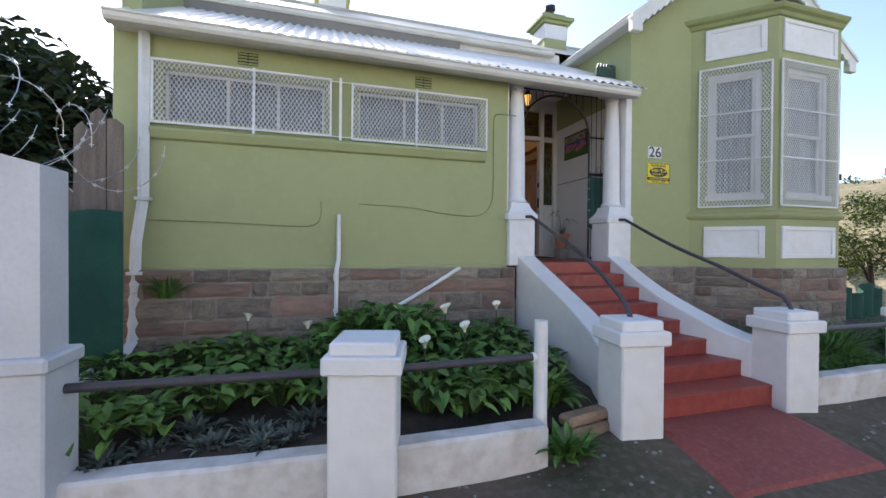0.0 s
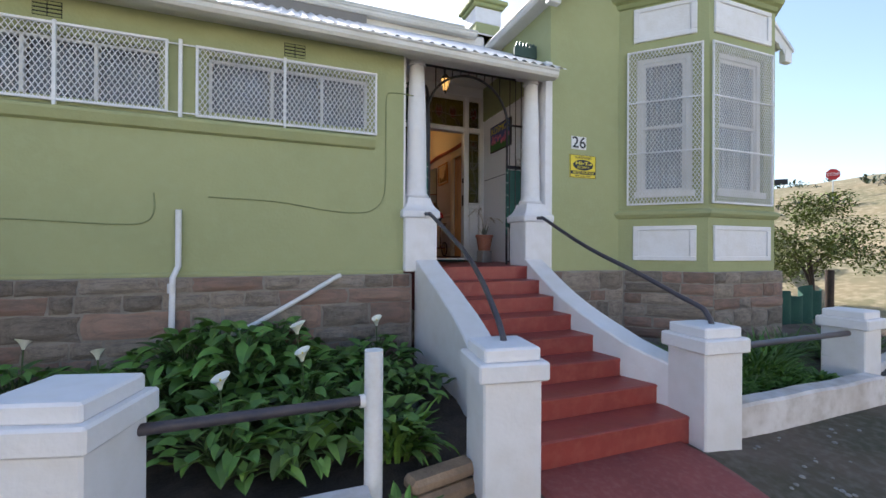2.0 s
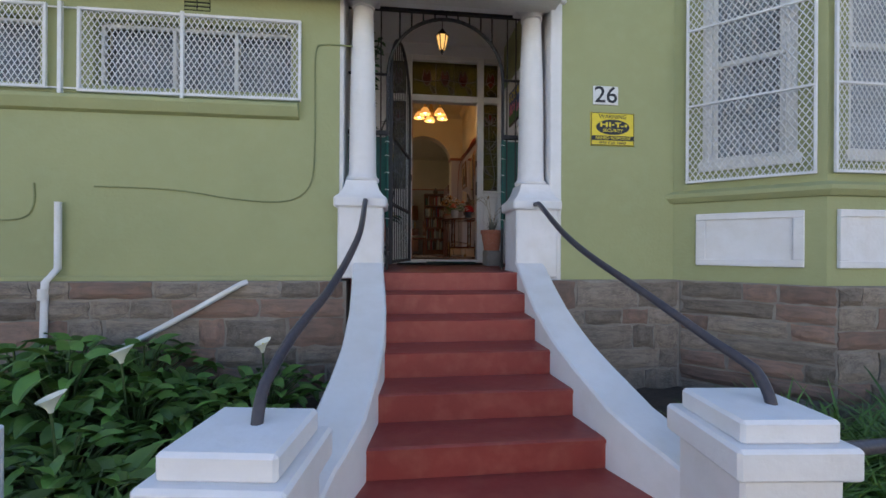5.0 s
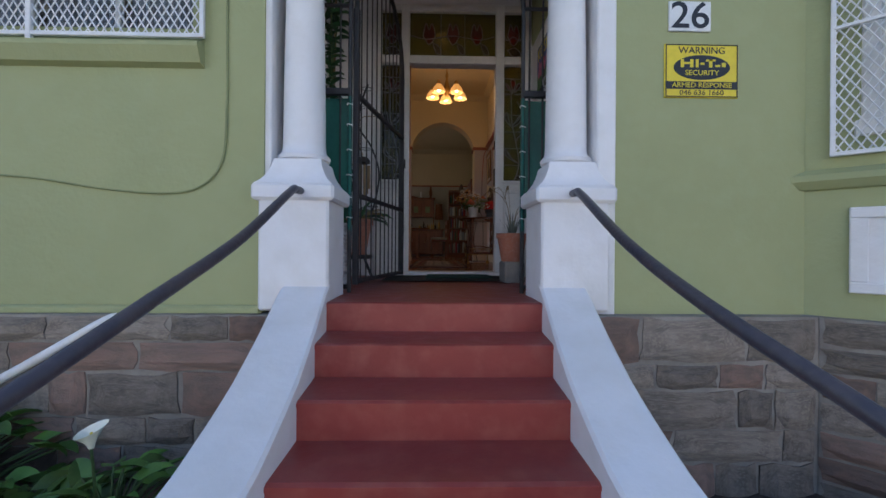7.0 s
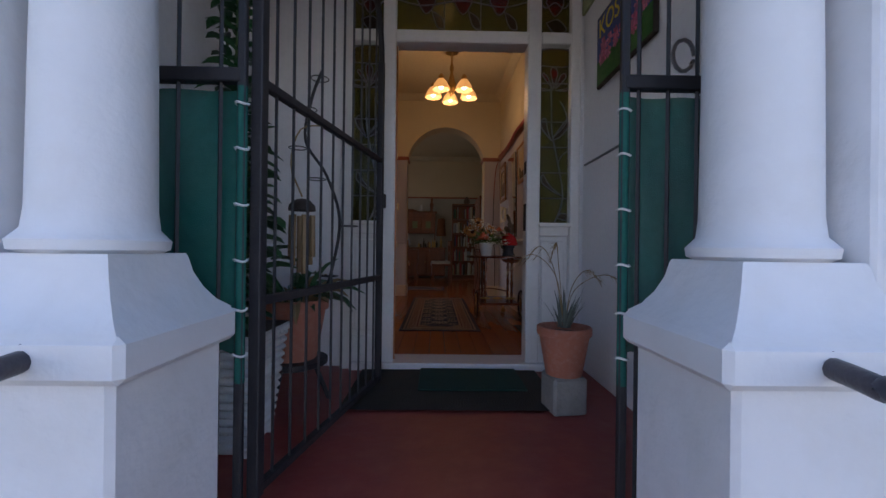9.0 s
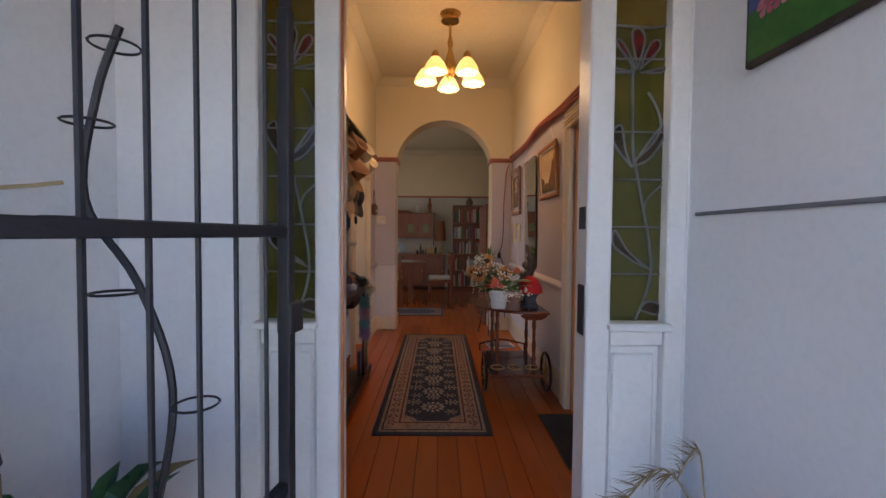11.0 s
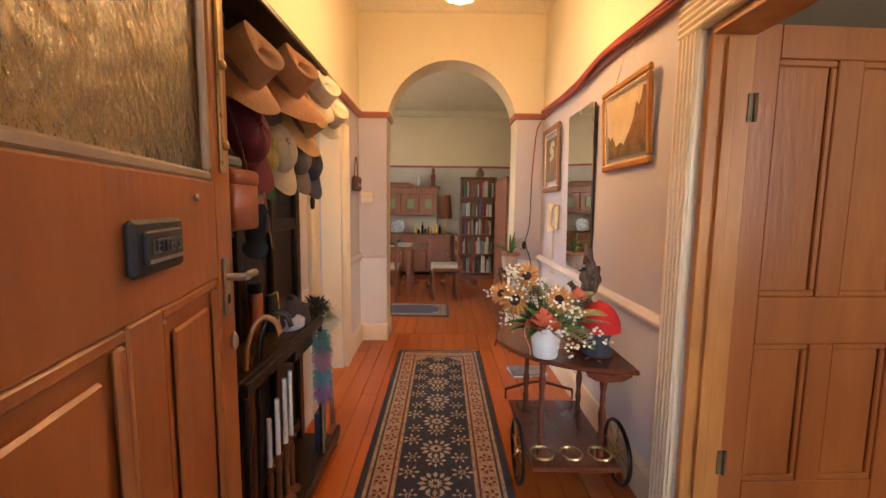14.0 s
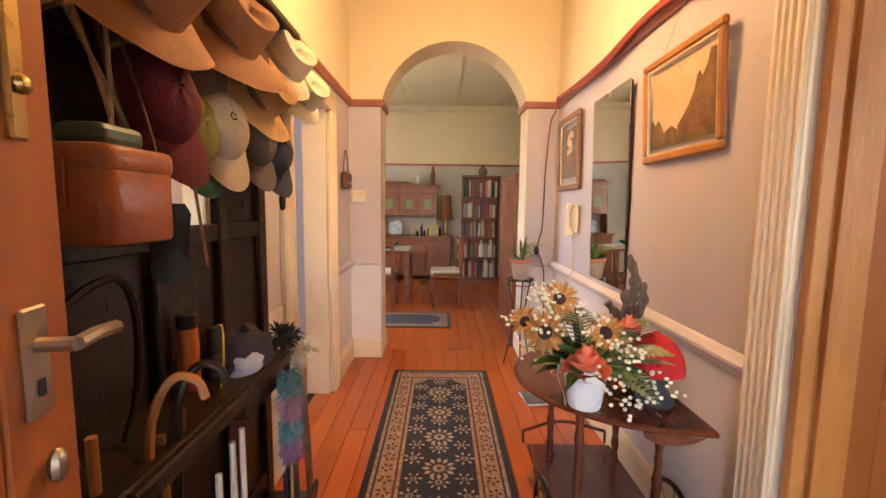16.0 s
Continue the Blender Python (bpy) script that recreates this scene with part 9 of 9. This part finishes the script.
# on the shelf
SZ = 2.2415
fl = thing("thermos_flask", HX + 0.07, 9.46, SZ, "orange flask with a black cap on the shelf", "flask")
part("body", Mesh().lathe([(0.026, 0), (0.028, 0.006), (0.028, 0.17), (0.024, 0.18)], 20), material("orange_enamel", (0.42, 0.10, 0.02), None, 5, 0.3), fl, smooth=True)
part("cap", Mesh().lathe([(0.025, 0.178), (0.027, 0.182), (0.027, 0.215), (0.022, 0.22)], 20), BLACK, fl, smooth=True)
to = thing("torch", HX + 0.09, 9.56, SZ, "dark standing torch with a yellow cord", "torch")
part("head", Mesh().lathe([(0.032, 0), (0.034, 0.01), (0.034, 0.05), (0.022, 0.07)], 18), BLACK_METAL, to, smooth=True)
part("barrel", Mesh().lathe([(0.022, 0.068), (0.022, 0.14), (0.018, 0.15)], 18), BLACK_METAL, to, smooth=True)
part("cord", Mesh().tube(spline([(0, 0, 0.15), (0.04, -0.03, 0.16), (0.05, -0.05, 0.05), (0.06, -0.09, -0.02)], 5), 0.003, 5), BEAD_Y, to)


def heap(name, at, rx, ry, rz, seed, mat, label, category):
    return single(name, Mesh().grid(lambda u, v: (rx * math.cos(6.2832 * u) * math.sin(v * 1.57) * (1 + 0.18 * noise.noise((u * 5 + seed, v * 4, 0))), ry * math.sin(6.2832 * u) * math.sin(v * 1.57) * (1 + 0.18 * noise.noise((u * 5 + seed, v * 4, 7))), rz * math.cos(v * 1.57) * (1 + 0.35 * noise.noise((u * 4, v * 5 + seed, 2)))), 36, 10, True), mat, label, category, smooth=True, at=at)


heap("folded_scarf", pose(HX + 0.11, 9.68, SZ), 0.10, 0.14, 0.11, 1, cloth("dark_purple_wool", (0.03, 0.022, 0.045)), "dark purple woollen scarf heaped on the shelf", "scarf")
heap("folded_cloth", pose(HX + 0.16, 9.62, SZ), 0.045, 0.08, 0.06, 3, cloth("pale_blue_cotton", (0.40, 0.44, 0.58)), "pale blue folded cloth on the shelf edge", "cloth")


def fluffy(name, at, a, b, r, n, mat, label, category, seed):
    rr = random.Random(seed)
    m = Mesh()
    a, b = Vector(a), Vector(b)
    for i in range(n):
        p = a.lerp(b, rr.random())
        d = Vector((rr.gauss(0, 1), rr.gauss(0, 1), rr.gauss(0, 0.8))).normalized()
        m.add([p, p + d * r * 0.6 + Vector((0.004, 0, 0)), p + d * r * rr.uniform(0.7, 1.1) + Vector((0, 0, -0.012)), p + d * r * 0.6 - Vector((0.004, 0.004, 0))], [(0, 1, 2, 3)])
    return m


d1 = thing("feather_duster", HX + 0.22, 9.80, 2.19, "feather duster with black and cream plumes on the shelf end", "duster")
part("black_plume", fluffy("p", None, (-0.05, 0.02, 0.10), (0.0, 0.05, 0.08), 0.07, 260, BLACK, "", "", 3), BLACK, d1)
part("cream_plume", fluffy("p", None, (0.0, 0.03, 0.02), (0.05, 0.05, 0.04), 0.07, 260, WHITE_C, "", "", 4), WHITE_C, d1)
part("handle", Mesh().tube([(0.0, 0.0, 0.03), (-0.06, -0.10, 0.06)], 0.007, 6), BARK, d1)
d2 = thing("fluffy_duster", HX + 0.24, 9.75, 1.88, "pastel fluffy duster hanging beside the stand", "duster")
for k, (z, cmat) in enumerate(((0.25, cloth("teal_fluff", (0.10, 0.22, 0.22))), (0.17, cloth("pink_fluff", (0.42, 0.20, 0.27))), (0.09, cloth("turquoise_fluff", (0.12, 0.27, 0.29))), (0.02, cloth("mauve_fluff", (0.30, 0.17, 0.32))))):
    part("fluff_band", fluffy("f", None, (0, 0, z - 0.03), (0, 0, z + 0.04), 0.055, 300, cmat, "", "", 10 + k), cmat, d2)
part("handle", Mesh().tube([(0, 0, 0.28), (0, 0, -0.30)], 0.006, 6), STRAW, d2)
# sticks in the tray
STICK = material("honey_cane", (0.40, 0.17, 0.045), (0.30, 0.11, 0.03), 6, 0.35, 0.1, 40)
for k, (y, x, lean, mt, crook) in enumerate(((9.10, 0.17, 0.05, STICK, True), (9.06, 0.14, -0.03, STICK, False), (9.20, 0.18, 0.02, DARK_WOOD, True), (9.15, 0.16, 0.10, TEAK, False), (9.25, 0.15, -0.06, STICK, False))):
    top = (HX + x + 0.02, y + lean, 2.38 - 0.03 * k)
    pts = [(HX + x, y, HALL_Z + 0.08), top]
    if crook:
        pts = spline([(HX + x, y, HALL_Z + 0.08), (HX + x + 0.01, y + lean * 0.7, 2.2), (top[0], top[1], 2.34), (top[0] + 0.03, top[1] + 0.02, 2.40), (top[0] + 0.07, top[1] + 0.03, 2.39), (top[0] + 0.085, top[1] + 0.035, 2.35)], 5)
    single("walking_stick", Mesh().tube(pts, 0.0095, 8), mt, "wooden walking stick leaning in the stand", "walking stick", "sticks in the hall stand", True)
rk = thing("wooden_racket_press", HX + 0.10, 9.14, 2.25, "dark wooden frame leaning against the stand", "frame", rz=90)
part("hoop", Mesh().tube(spline([(-0.10, 0, 0.02), (-0.13, 0, 0.25), (-0.10, 0, 0.38), (0.06, 0, 0.42), (0.12, 0, 0.30), (0.10, 0, 0.10), (0.05, 0, 0.0)], 5), 0.011, 6), DARK_WOOD, rk, smooth=True)
rk.scale = (0.8, 0.8, 0.85)
# candles on the tray
CANDLE = material("white_candle_wax", (0.78, 0.74, 0.66), None, 5, 0.5)
for k, (y, h) in enumerate(((9.36, 0.20), (9.44, 0.24), (9.52, 0.29), (9.58, 0.30))):
    ca = thing("candle", HX + 0.15, y, HALL_Z + 0.077, "white taper candle in a turned wooden holder", "candle", "candles in the stick tray")
    part("holder", Mesh().lathe([(0.034, 0), (0.036, 0.01), (0.012, 0.03), (0.010, 0.16), (0.014, 0.20), (0.010, 0.23), (0.02, 0.26)], 16), TEAK, ca, smooth=True)
    part("taper", Mesh().lathe([(0.0105, 0.25), (0.0095, 0.25 + h), (0.002, 0.255 + h)], 12), CANDLE, ca, smooth=True)
single("book_on_tray", Mesh().box(-0.012, 0.012, -0.06, 0.06, 0, 0.20, 0.003), material("navy_book_cover", (0.03, 0.04, 0.10), None, 6, 0.4), "navy book standing at the end of the tray", "book", at=pose(HX + 0.17, 9.93, HALL_Z + 0.077))
for k in range(3):
    single("golf_club", Mesh().tube(spline([(HX + 0.20, 10.06 + 0.03 * k, HALL_Z + 0.012), (HX + 0.18, 10.02 + 0.03 * k, 1.95), (HX + 0.15, 10.0 + 0.02 * k, 2.2)], 4), 0.006, 6), CHROME, "thin metal rod leaning at the end of the stand", "rod", "rods beside the hall stand")


# ---- dining room ----
def board_box(t, name, b, mat, c=0.004, label="", parent=None):
    return part(name, Mesh().box(*b, c), mat, parent or t, label)


setting("trim_dining_rail", Mesh().box(DX0, DX1, DY1 - 0.03, DY1, 3.525, 3.565, 0.006).box(DX1 - 0.03, DX1, 12.2, DY1 - 0.03, 3.525, 3.565, 0.006), RAIL_RED, "terracotta picture rail round the dining room", "picture rail")
setting("trim_dining_lower", Mesh().box(DX0, DX1, DY1 - 0.004, DY1, HALL_Z, 3.53), material("pale_grey_dado_paint", (0.50, 0.48, 0.44), None, 1, 0.7), "pale grey wall below the rail", "wall")
setting("trim_dining_cornice", Mesh().prism([(DY1, CEIL_Z - 0.10), (DY1 - 0.03, CEIL_Z - 0.09), (DY1 - 0.10, CEIL_Z - 0.02), (DY1 - 0.11, CEIL_Z), (DY1, CEIL_Z)], "x", DX0, DX1), CEILING, "cream cornice of the dining room", "cornice")
for x in (5.2, 6.1, 7.0):
    setting("trim_ceiling_strip", Mesh().box(x - 0.02, x + 0.02, 12.2, DY1, CEIL_Z - 0.012, CEIL_Z), CEILING, "cream cover strip on the ceiling", "strip")

bc = thing("bookcase", 6.515, 15.35, HALL_Z, "tall red-brown bookcase full of books", "bookcase")
BW, BH, BD = 0.65, 1.86, 0.26
board_box(bc, "side_panel", (-BW / 2, -BW / 2 + 0.022, 0, BD, 0, BH), TEAK)
board_box(bc, "side_panel", (BW / 2 - 0.022, BW / 2, 0, BD, 0, BH), TEAK)
board_box(bc, "back_panel", (-BW / 2 + 0.022, BW / 2 - 0.022, BD - 0.012, BD, 0, BH), TEAK, 0)
shelf_z = [0.10, 0.45, 0.80, 1.13, 1.48, BH - 0.022]
for z in shelf_z:
    board_box(bc, "shelf_board", (-BW / 2 + 0.022, BW / 2 - 0.022, 0.004, BD - 0.012, z, z + 0.022), TEAK)
board_box(bc, "plinth", (-BW / 2 + 0.022, BW / 2 - 0.022, 0.01, 0.03, 0, 0.08), TEAK)
rb = random.Random(77)
SPINES = [material("book_spine_" + n, c, None, 8, 0.6) for n, c in (("white", (0.62, 0.60, 0.55)), ("cream", (0.55, 0.48, 0.34)), ("red", (0.40, 0.03, 0.04)), ("green", (0.05, 0.14, 0.07)), ("black", (0.03, 0.03, 0.03)), ("blue", (0.06, 0.09, 0.2)), ("brown", (0.2, 0.09, 0.04)), ("grey", (0.3, 0.3, 0.3)))]
for k, z in enumerate(shelf_z[:-1]):
    x = -BW / 2 + 0.03
    room = shelf_z[k + 1] - z - 0.022
    while x < BW / 2 - 0.06:
        w = rb.uniform(0.012, 0.042)
        h = room * rb.uniform(0.6, 0.93)
        lean = rb.choice((0, 0, 0, 0.05, -0.04))
        d = rb.uniform(0.12, 0.19)
        mt = rb.choice(SPINES if k > 1 else SPINES[:2] + SPINES)
        me = Mesh().box(-w / 2, w / 2, 0, d, 0, h, 0.002, pose(0, 0, 0, 0, math.degrees(lean), 0))
        ob = single("book", me, mt, "upright book on a bookcase shelf", "book", "books in the bookcase", at=pose(6.515 + x + w / 2, 15.35 + 0.03 + rb.uniform(0, 0.03), HALL_Z + z + 0.0235))
        x += w + rb.choice((0.002, 0.002, 0.004, 0.03))
single("round_jar", Mesh().lathe([(0.05, 0), (0.075, 0.05), (0.07, 0.10), (0.035, 0.14), (0.04, 0.16), (0.01, 0.19)], 20), DRIFT, "dark round lidded jar on top of the bookcase", "jar", smooth=True, at=pose(6.55, 15.48, HALL_Z + BH))
sc = thing("slatted_screen", 6.545, 12.62, HALL_Z, "red-brown slatted wooden screen standing by the arch", "screen")
for i in range(10):
    y = -0.435 + i * 0.087
    board_box(sc, "slat", (-0.012, 0.012, y, y + 0.082, 0.0, 1.62), TEAK, 0.005)
board_box(sc, "top_rail", (-0.016, 0.016, -0.44, 0.44, 1.62, 1.65), TEAK)
board_box(sc, "foot", (-0.03, 0.03, -0.43, -0.39, 0, 0.03), TEAK), board_box(sc, "foot", (-0.03, 0.03, 0.39, 0.43, 0, 0.03), TEAK)

hu = thing("sideboard", 5.42, 15.8, HALL_Z, "wooden sideboard with glazed upper cupboards", "sideboard")
board_box(hu, "body", (-0.75, 0.62, 0, 0.45, 0.06, 0.76), TEAK, 0.01)
board_box(hu, "counter", (-0.78, 0.65, -0.03, 0.47, 0.76, 0.79), TEAK)
for x in (-0.62, -0.17, 0.28):
    dr = board_box(hu, "door", (x - 0.11, x + 0.31, -0.018, 0.0, 0.10, 0.72), TEAK, 0.008)
    part("knob", Mesh().ball((x + 0.28, -0.03, 0.42), 0.014, 0.014, 0.014, 8, 6), BRASS, dr)
board_box(hu, "upper_case", (-0.72, 0.36, 0.15, 0.45, 1.15, 1.68), TEAK, 0.008)
for x in (-0.72, 0.34):
    board_box(hu, "upright", (x, x + 0.025, 0.15, 0.45, 0.79, 1.15), TEAK)
LATTICE = material("green_lattice_glass", (0.10, 0.13, 0.04), (0.2, 0.2, 0.08), 40, 0.3)
for x in (-0.66, -0.30, 0.04):
    dr = board_box(hu, "door", (x - 0.03, x + 0.30, 0.13, 0.15, 1.20, 1.56), TEAK, 0.006)
    board_box(hu, "pane", (x + 0.07, x + 0.20, 0.122, 0.13, 1.28, 1.46), LATTICE, 0.002, parent=dr)
board_box(hu, "cornice", (-0.76, 0.40, 0.12, 0.47, 1.68, 1.72), TEAK)
plate_ob = single("china_plate", Mesh().lathe([(0.005, 0), (0.07, 0.002), (0.10, 0.012), (0.135, 0.022), (0.13, 0.026), (0.06, 0.008)], 28), material("blue_white_china", (0.50, 0.56, 0.62), (0.2, 0.28, 0.4), 22, 0.25), "blue and white china plate propped on the sideboard", "plate", smooth=True, at=pose(5.0, 16.02, HALL_Z + 0.79 + 0.135, 78, 0, 0))
for k in range(9):
    x = 5.35 + k * 0.06 + rb.uniform(-0.015, 0.015)
    h = rb.uniform(0.10, 0.24)
    single("bottle", Mesh().lathe([(0.022, 0), (0.024, 0.01), (0.024, h * 0.65), (0.009, h * 0.8), (0.009, h), (0.004, h)], 12), rb.choice((BLACK, SPINES[0], SPINES[6], GLASS_BROWN, BRASS)), "small bottle among clutter on the sideboard", "bottle", "bottles on the sideboard", True, at=pose(x, 15.94 + rb.uniform(-0.05, 0.06), HALL_Z + 0.791))
single("stacked_tray", Mesh().box(-0.3, 0.3, -0.12, 0.12, 0, 0.03, 0.008).box(-0.26, 0.22, -0.11, 0.11, 0.03, 0.055, 0.008), TEAK, "stack of wooden trays on top of the sideboard", "tray", at=pose(5.0, 16.08, HALL_Z + 1.722))
single("white_vase", Mesh().lathe([(0.03, 0), (0.04, 0.05), (0.03, 0.14), (0.038, 0.18), (0.03, 0.18)], 18), WHITE_CERAMIC, "tall white vase on top of the sideboard", "vase", smooth=True, at=pose(5.40, 16.08, HALL_Z + 1.722))
single("carved_figure", Mesh().lathe([(0.045, 0), (0.045, 0.02), (0.03, 0.05), (0.045, 0.13), (0.05, 0.20), (0.025, 0.25), (0.032, 0.29), (0.028, 0.33), (0.008, 0.35)], 14), TEAK, "carved wooden figure on top of the sideboard", "figurine", smooth=True, at=pose(5.68, 16.08, HALL_Z + 1.722))
tl = thing("table_lamp", 5.93, 16.0, HALL_Z + 0.791, "table lamp with a long brown shade on the sideboard", "table lamp")
part("base", Mesh().lathe([(0.06, 0), (0.065, 0.02), (0.02, 0.05), (0.035, 0.14), (0.012, 0.24), (0.012, 0.32)], 16), BRASS, tl, smooth=True)
part("shade", Mesh().lathe([(0.125, 0.30), (0.09, 0.75)], 24, cap=False), material("brown_lampshade", (0.20, 0.075, 0.03), None, 6, 0.8), tl, smooth=True)
dt = thing("dining_table", 5.05, 14.2, HALL_Z, "wooden dining table with a pale cloth", "table")
board_box(dt, "tabletop", (-0.75, 0.62, -0.35, 0.35, 0.70, 0.735), TEAK, 0.01)
for x in (-0.66, 0.34):
    for y in (-0.28, 0.28):
        board_box(dt, "leg", (x - 0.03, x + 0.03, y - 0.03, y + 0.03, 0, 0.70), TEAK)
single("tablecloth", Mesh().box(-0.45, 0.36, -0.36, 0.30, 0, 0.004), material("pale_table_linen", (0.52, 0.50, 0.40), None, 12, 0.9), "pale runner cloth lying over the table", "tablecloth", at=pose(5.05, 14.2, HALL_Z + 0.7365))
single("fruit_bowl", Mesh().lathe([(0.05, 0), (0.055, 0.01), (0.12, 0.05), (0.15, 0.075), (0.145, 0.078), (0.10, 0.05), (0.02, 0.025)], 24), material("teal_glazed_bowl", (0.03, 0.14, 0.14), None, 6, 0.25), "teal glazed fruit bowl on the table", "bowl", smooth=True, at=pose(5.12, 14.1, HALL_Z + 0.742))
for k in range(5):
    single("fruit", Mesh().ball((0, 0, 0), 0.036, 0.036, 0.034, 12, 8), BEAD_Y, "yellow fruit in the teal bowl", "fruit", "fruit in the bowl", True, at=pose(5.12 + 0.05 * math.cos(k * 1.26), 14.1 + 0.05 * math.sin(k * 1.26), HALL_Z + 0.742 + 0.08))


def dining_chair(x, y, rz):
    ch = thing("dining_chair", x, y, HALL_Z, "wooden dining chair with a pale cushioned seat", "chair", "chairs round the dining table", rz)
    board_box(ch, "seat", (-0.22, 0.22, -0.21, 0.21, 0.40, 0.45), TEAK, 0.01)
    board_box(ch, "cushion", (-0.21, 0.21, -0.20, 0.20, 0.45, 0.50), material("pale_cushion_cloth", (0.50, 0.47, 0.38), None, 9, 0.9), 0.02)
    for sx in (-1, 1):
        board_box(ch, "leg", (sx * 0.19 - 0.02, sx * 0.19 + 0.02, -0.20, -0.16, 0, 0.40), TEAK)
        board_box(ch, "back_post", (sx * 0.19 - 0.02, sx * 0.19 + 0.02, 0.16, 0.20, 0, 0.92), TEAK)
    for z in (0.62, 0.82):
        board_box(ch, "back_rail", (-0.17, 0.17, 0.165, 0.19, z, z + 0.08), TEAK)
    board_box(ch, "apron", (-0.17, 0.17, -0.19, -0.17, 0.18, 0.40), TEAK)
    return ch


c1 = dining_chair(5.92, 13.85, -85)
copy_thing(c1, pose(5.05, 13.70, HALL_Z, 0, 0, 180))


# ---- pieces: plinth stones and floorboards ----
def stone_mesh(seed, mat):
    r = random.Random(seed)
    m = Mesh()
    nx, nz = 4, 3
    rows = []
    for j in range(nz + 1):
        row = []
        for i in range(nx + 1):
            u, v = i / nx, j / nz
            edge = i in (0, nx) or j in (0, nz)
            row.append((u - 0.5 + (r.uniform(-0.03, 0.03) if i in (0, nx) else 0), -(0.25 if edge else r.uniform(0.75, 1.0)), v - 0.5 + (r.uniform(-0.06, 0.06) if j in (0, nz) else 0)))
        rows.append(row)
    v = [p for row in rows for p in row]
    k = nx + 1
    f = [(j * k + i, j * k + i + 1, (j + 1) * k + i + 1, (j + 1) * k + i) for j in range(nz) for i in range(nx)]
    ring = [i for i in range(k)] + [j * k + nx for j in range(1, nz + 1)] + [nz * k + i for i in range(nx - 1, -1, -1)] + [j * k for j in range(nz - 1, 0, -1)]
    n0 = len(v)
    v += [(v[i][0], 0.6, v[i][2]) for i in ring]
    f += [(ring[a], ring[(a + 1) % len(ring)], n0 + (a + 1) % len(ring), n0 + a) for a in range(len(ring))]
    return m.add(v, f).data("stone", mat, False)


STONES = [stone_mesh(s, STONE if s % 3 else STONE_RED) for s in range(12)]


def stone_face(parent_name, m, length, z0, z1, seed):
    """Random coursed stones over a face that runs along the local x of m."""
    r = random.Random(seed)
    parent = bpy.data.objects[parent_name]
    z = z0
    while z < z1 - 0.05:
        h = min(r.uniform(0.15, 0.30), z1 - z)
        if z1 - z - h < 0.07:
            h = z1 - z
        x = 0.0
        while x < length - 0.02:
            w = min(r.choice((r.uniform(0.2, 0.4), r.uniform(0.4, 0.85))), length - x)
            if length - x - w < 0.15:
                w = length - x
            ob = new("stone", r.choice(STONES))
            ob.parent = parent
            ob.matrix_basis = m @ pose(x + w / 2, 0, z + h / 2, r.uniform(-0.8, 0.8), 0, 0) @ Matrix.Diagonal(((w - 0.022) * r.choice((1, -1)), 0.038 * r.uniform(0.7, 1.3), h - 0.022, 1))
            x += w
        z += h


stone_face("plinth_core", pose(-0.58, 6.04, 0), 5.22, 0.02, PLINTH_Z, 1)
stone_face("plinth_core_wing", pose(6.60, 6.04, 0), 1.58, 0.02, PLINTH_Z, 2)
stone_face("plinth_core_wing", pose(8.20, 6.03, 0, 0, 0, -45), 1.23, 0.02, PLINTH_Z, 3)
stone_face("plinth_core_wing", pose(9.07, 5.16, 0), 1.57, 0.02, PLINTH_Z, 4)


def boards(parent_name, x0, x1, y0, y1, width, seed):
    r = random.Random(seed)
    parent = bpy.data.objects[parent_name]
    n = round((x1 - x0) / width)
    w = (x1 - x0) / n
    for i in range(n):
        y = y0
        cut = y0 + r.uniform(0.6, (y1 - y0) - 0.4)
        for a, b in ((y0, cut), (cut, y1)):
            ob = new("floorboard", Mesh().box(-w / 2 + 0.0012, w / 2 - 0.0012, -(b - a) / 2 + 0.001, (b - a) / 2 - 0.001, -0.012, 0.0, 0.0015).data("floorboard", FLOOR_WOOD))
            ob.parent = parent
            ob.location = (x0 + (i + 0.5) * w, (a + b) / 2, HALL_Z - 0.0002 * r.random())


boards("floor_hall_base", HALL_X0 - 0.1, HALL_X1 + 0.1, DOOR_Y + 0.14, 12.1, 0.112, 5)
boards("floor_dining_base", DX0, DX1, 12.1, DY1, 0.112, 6)
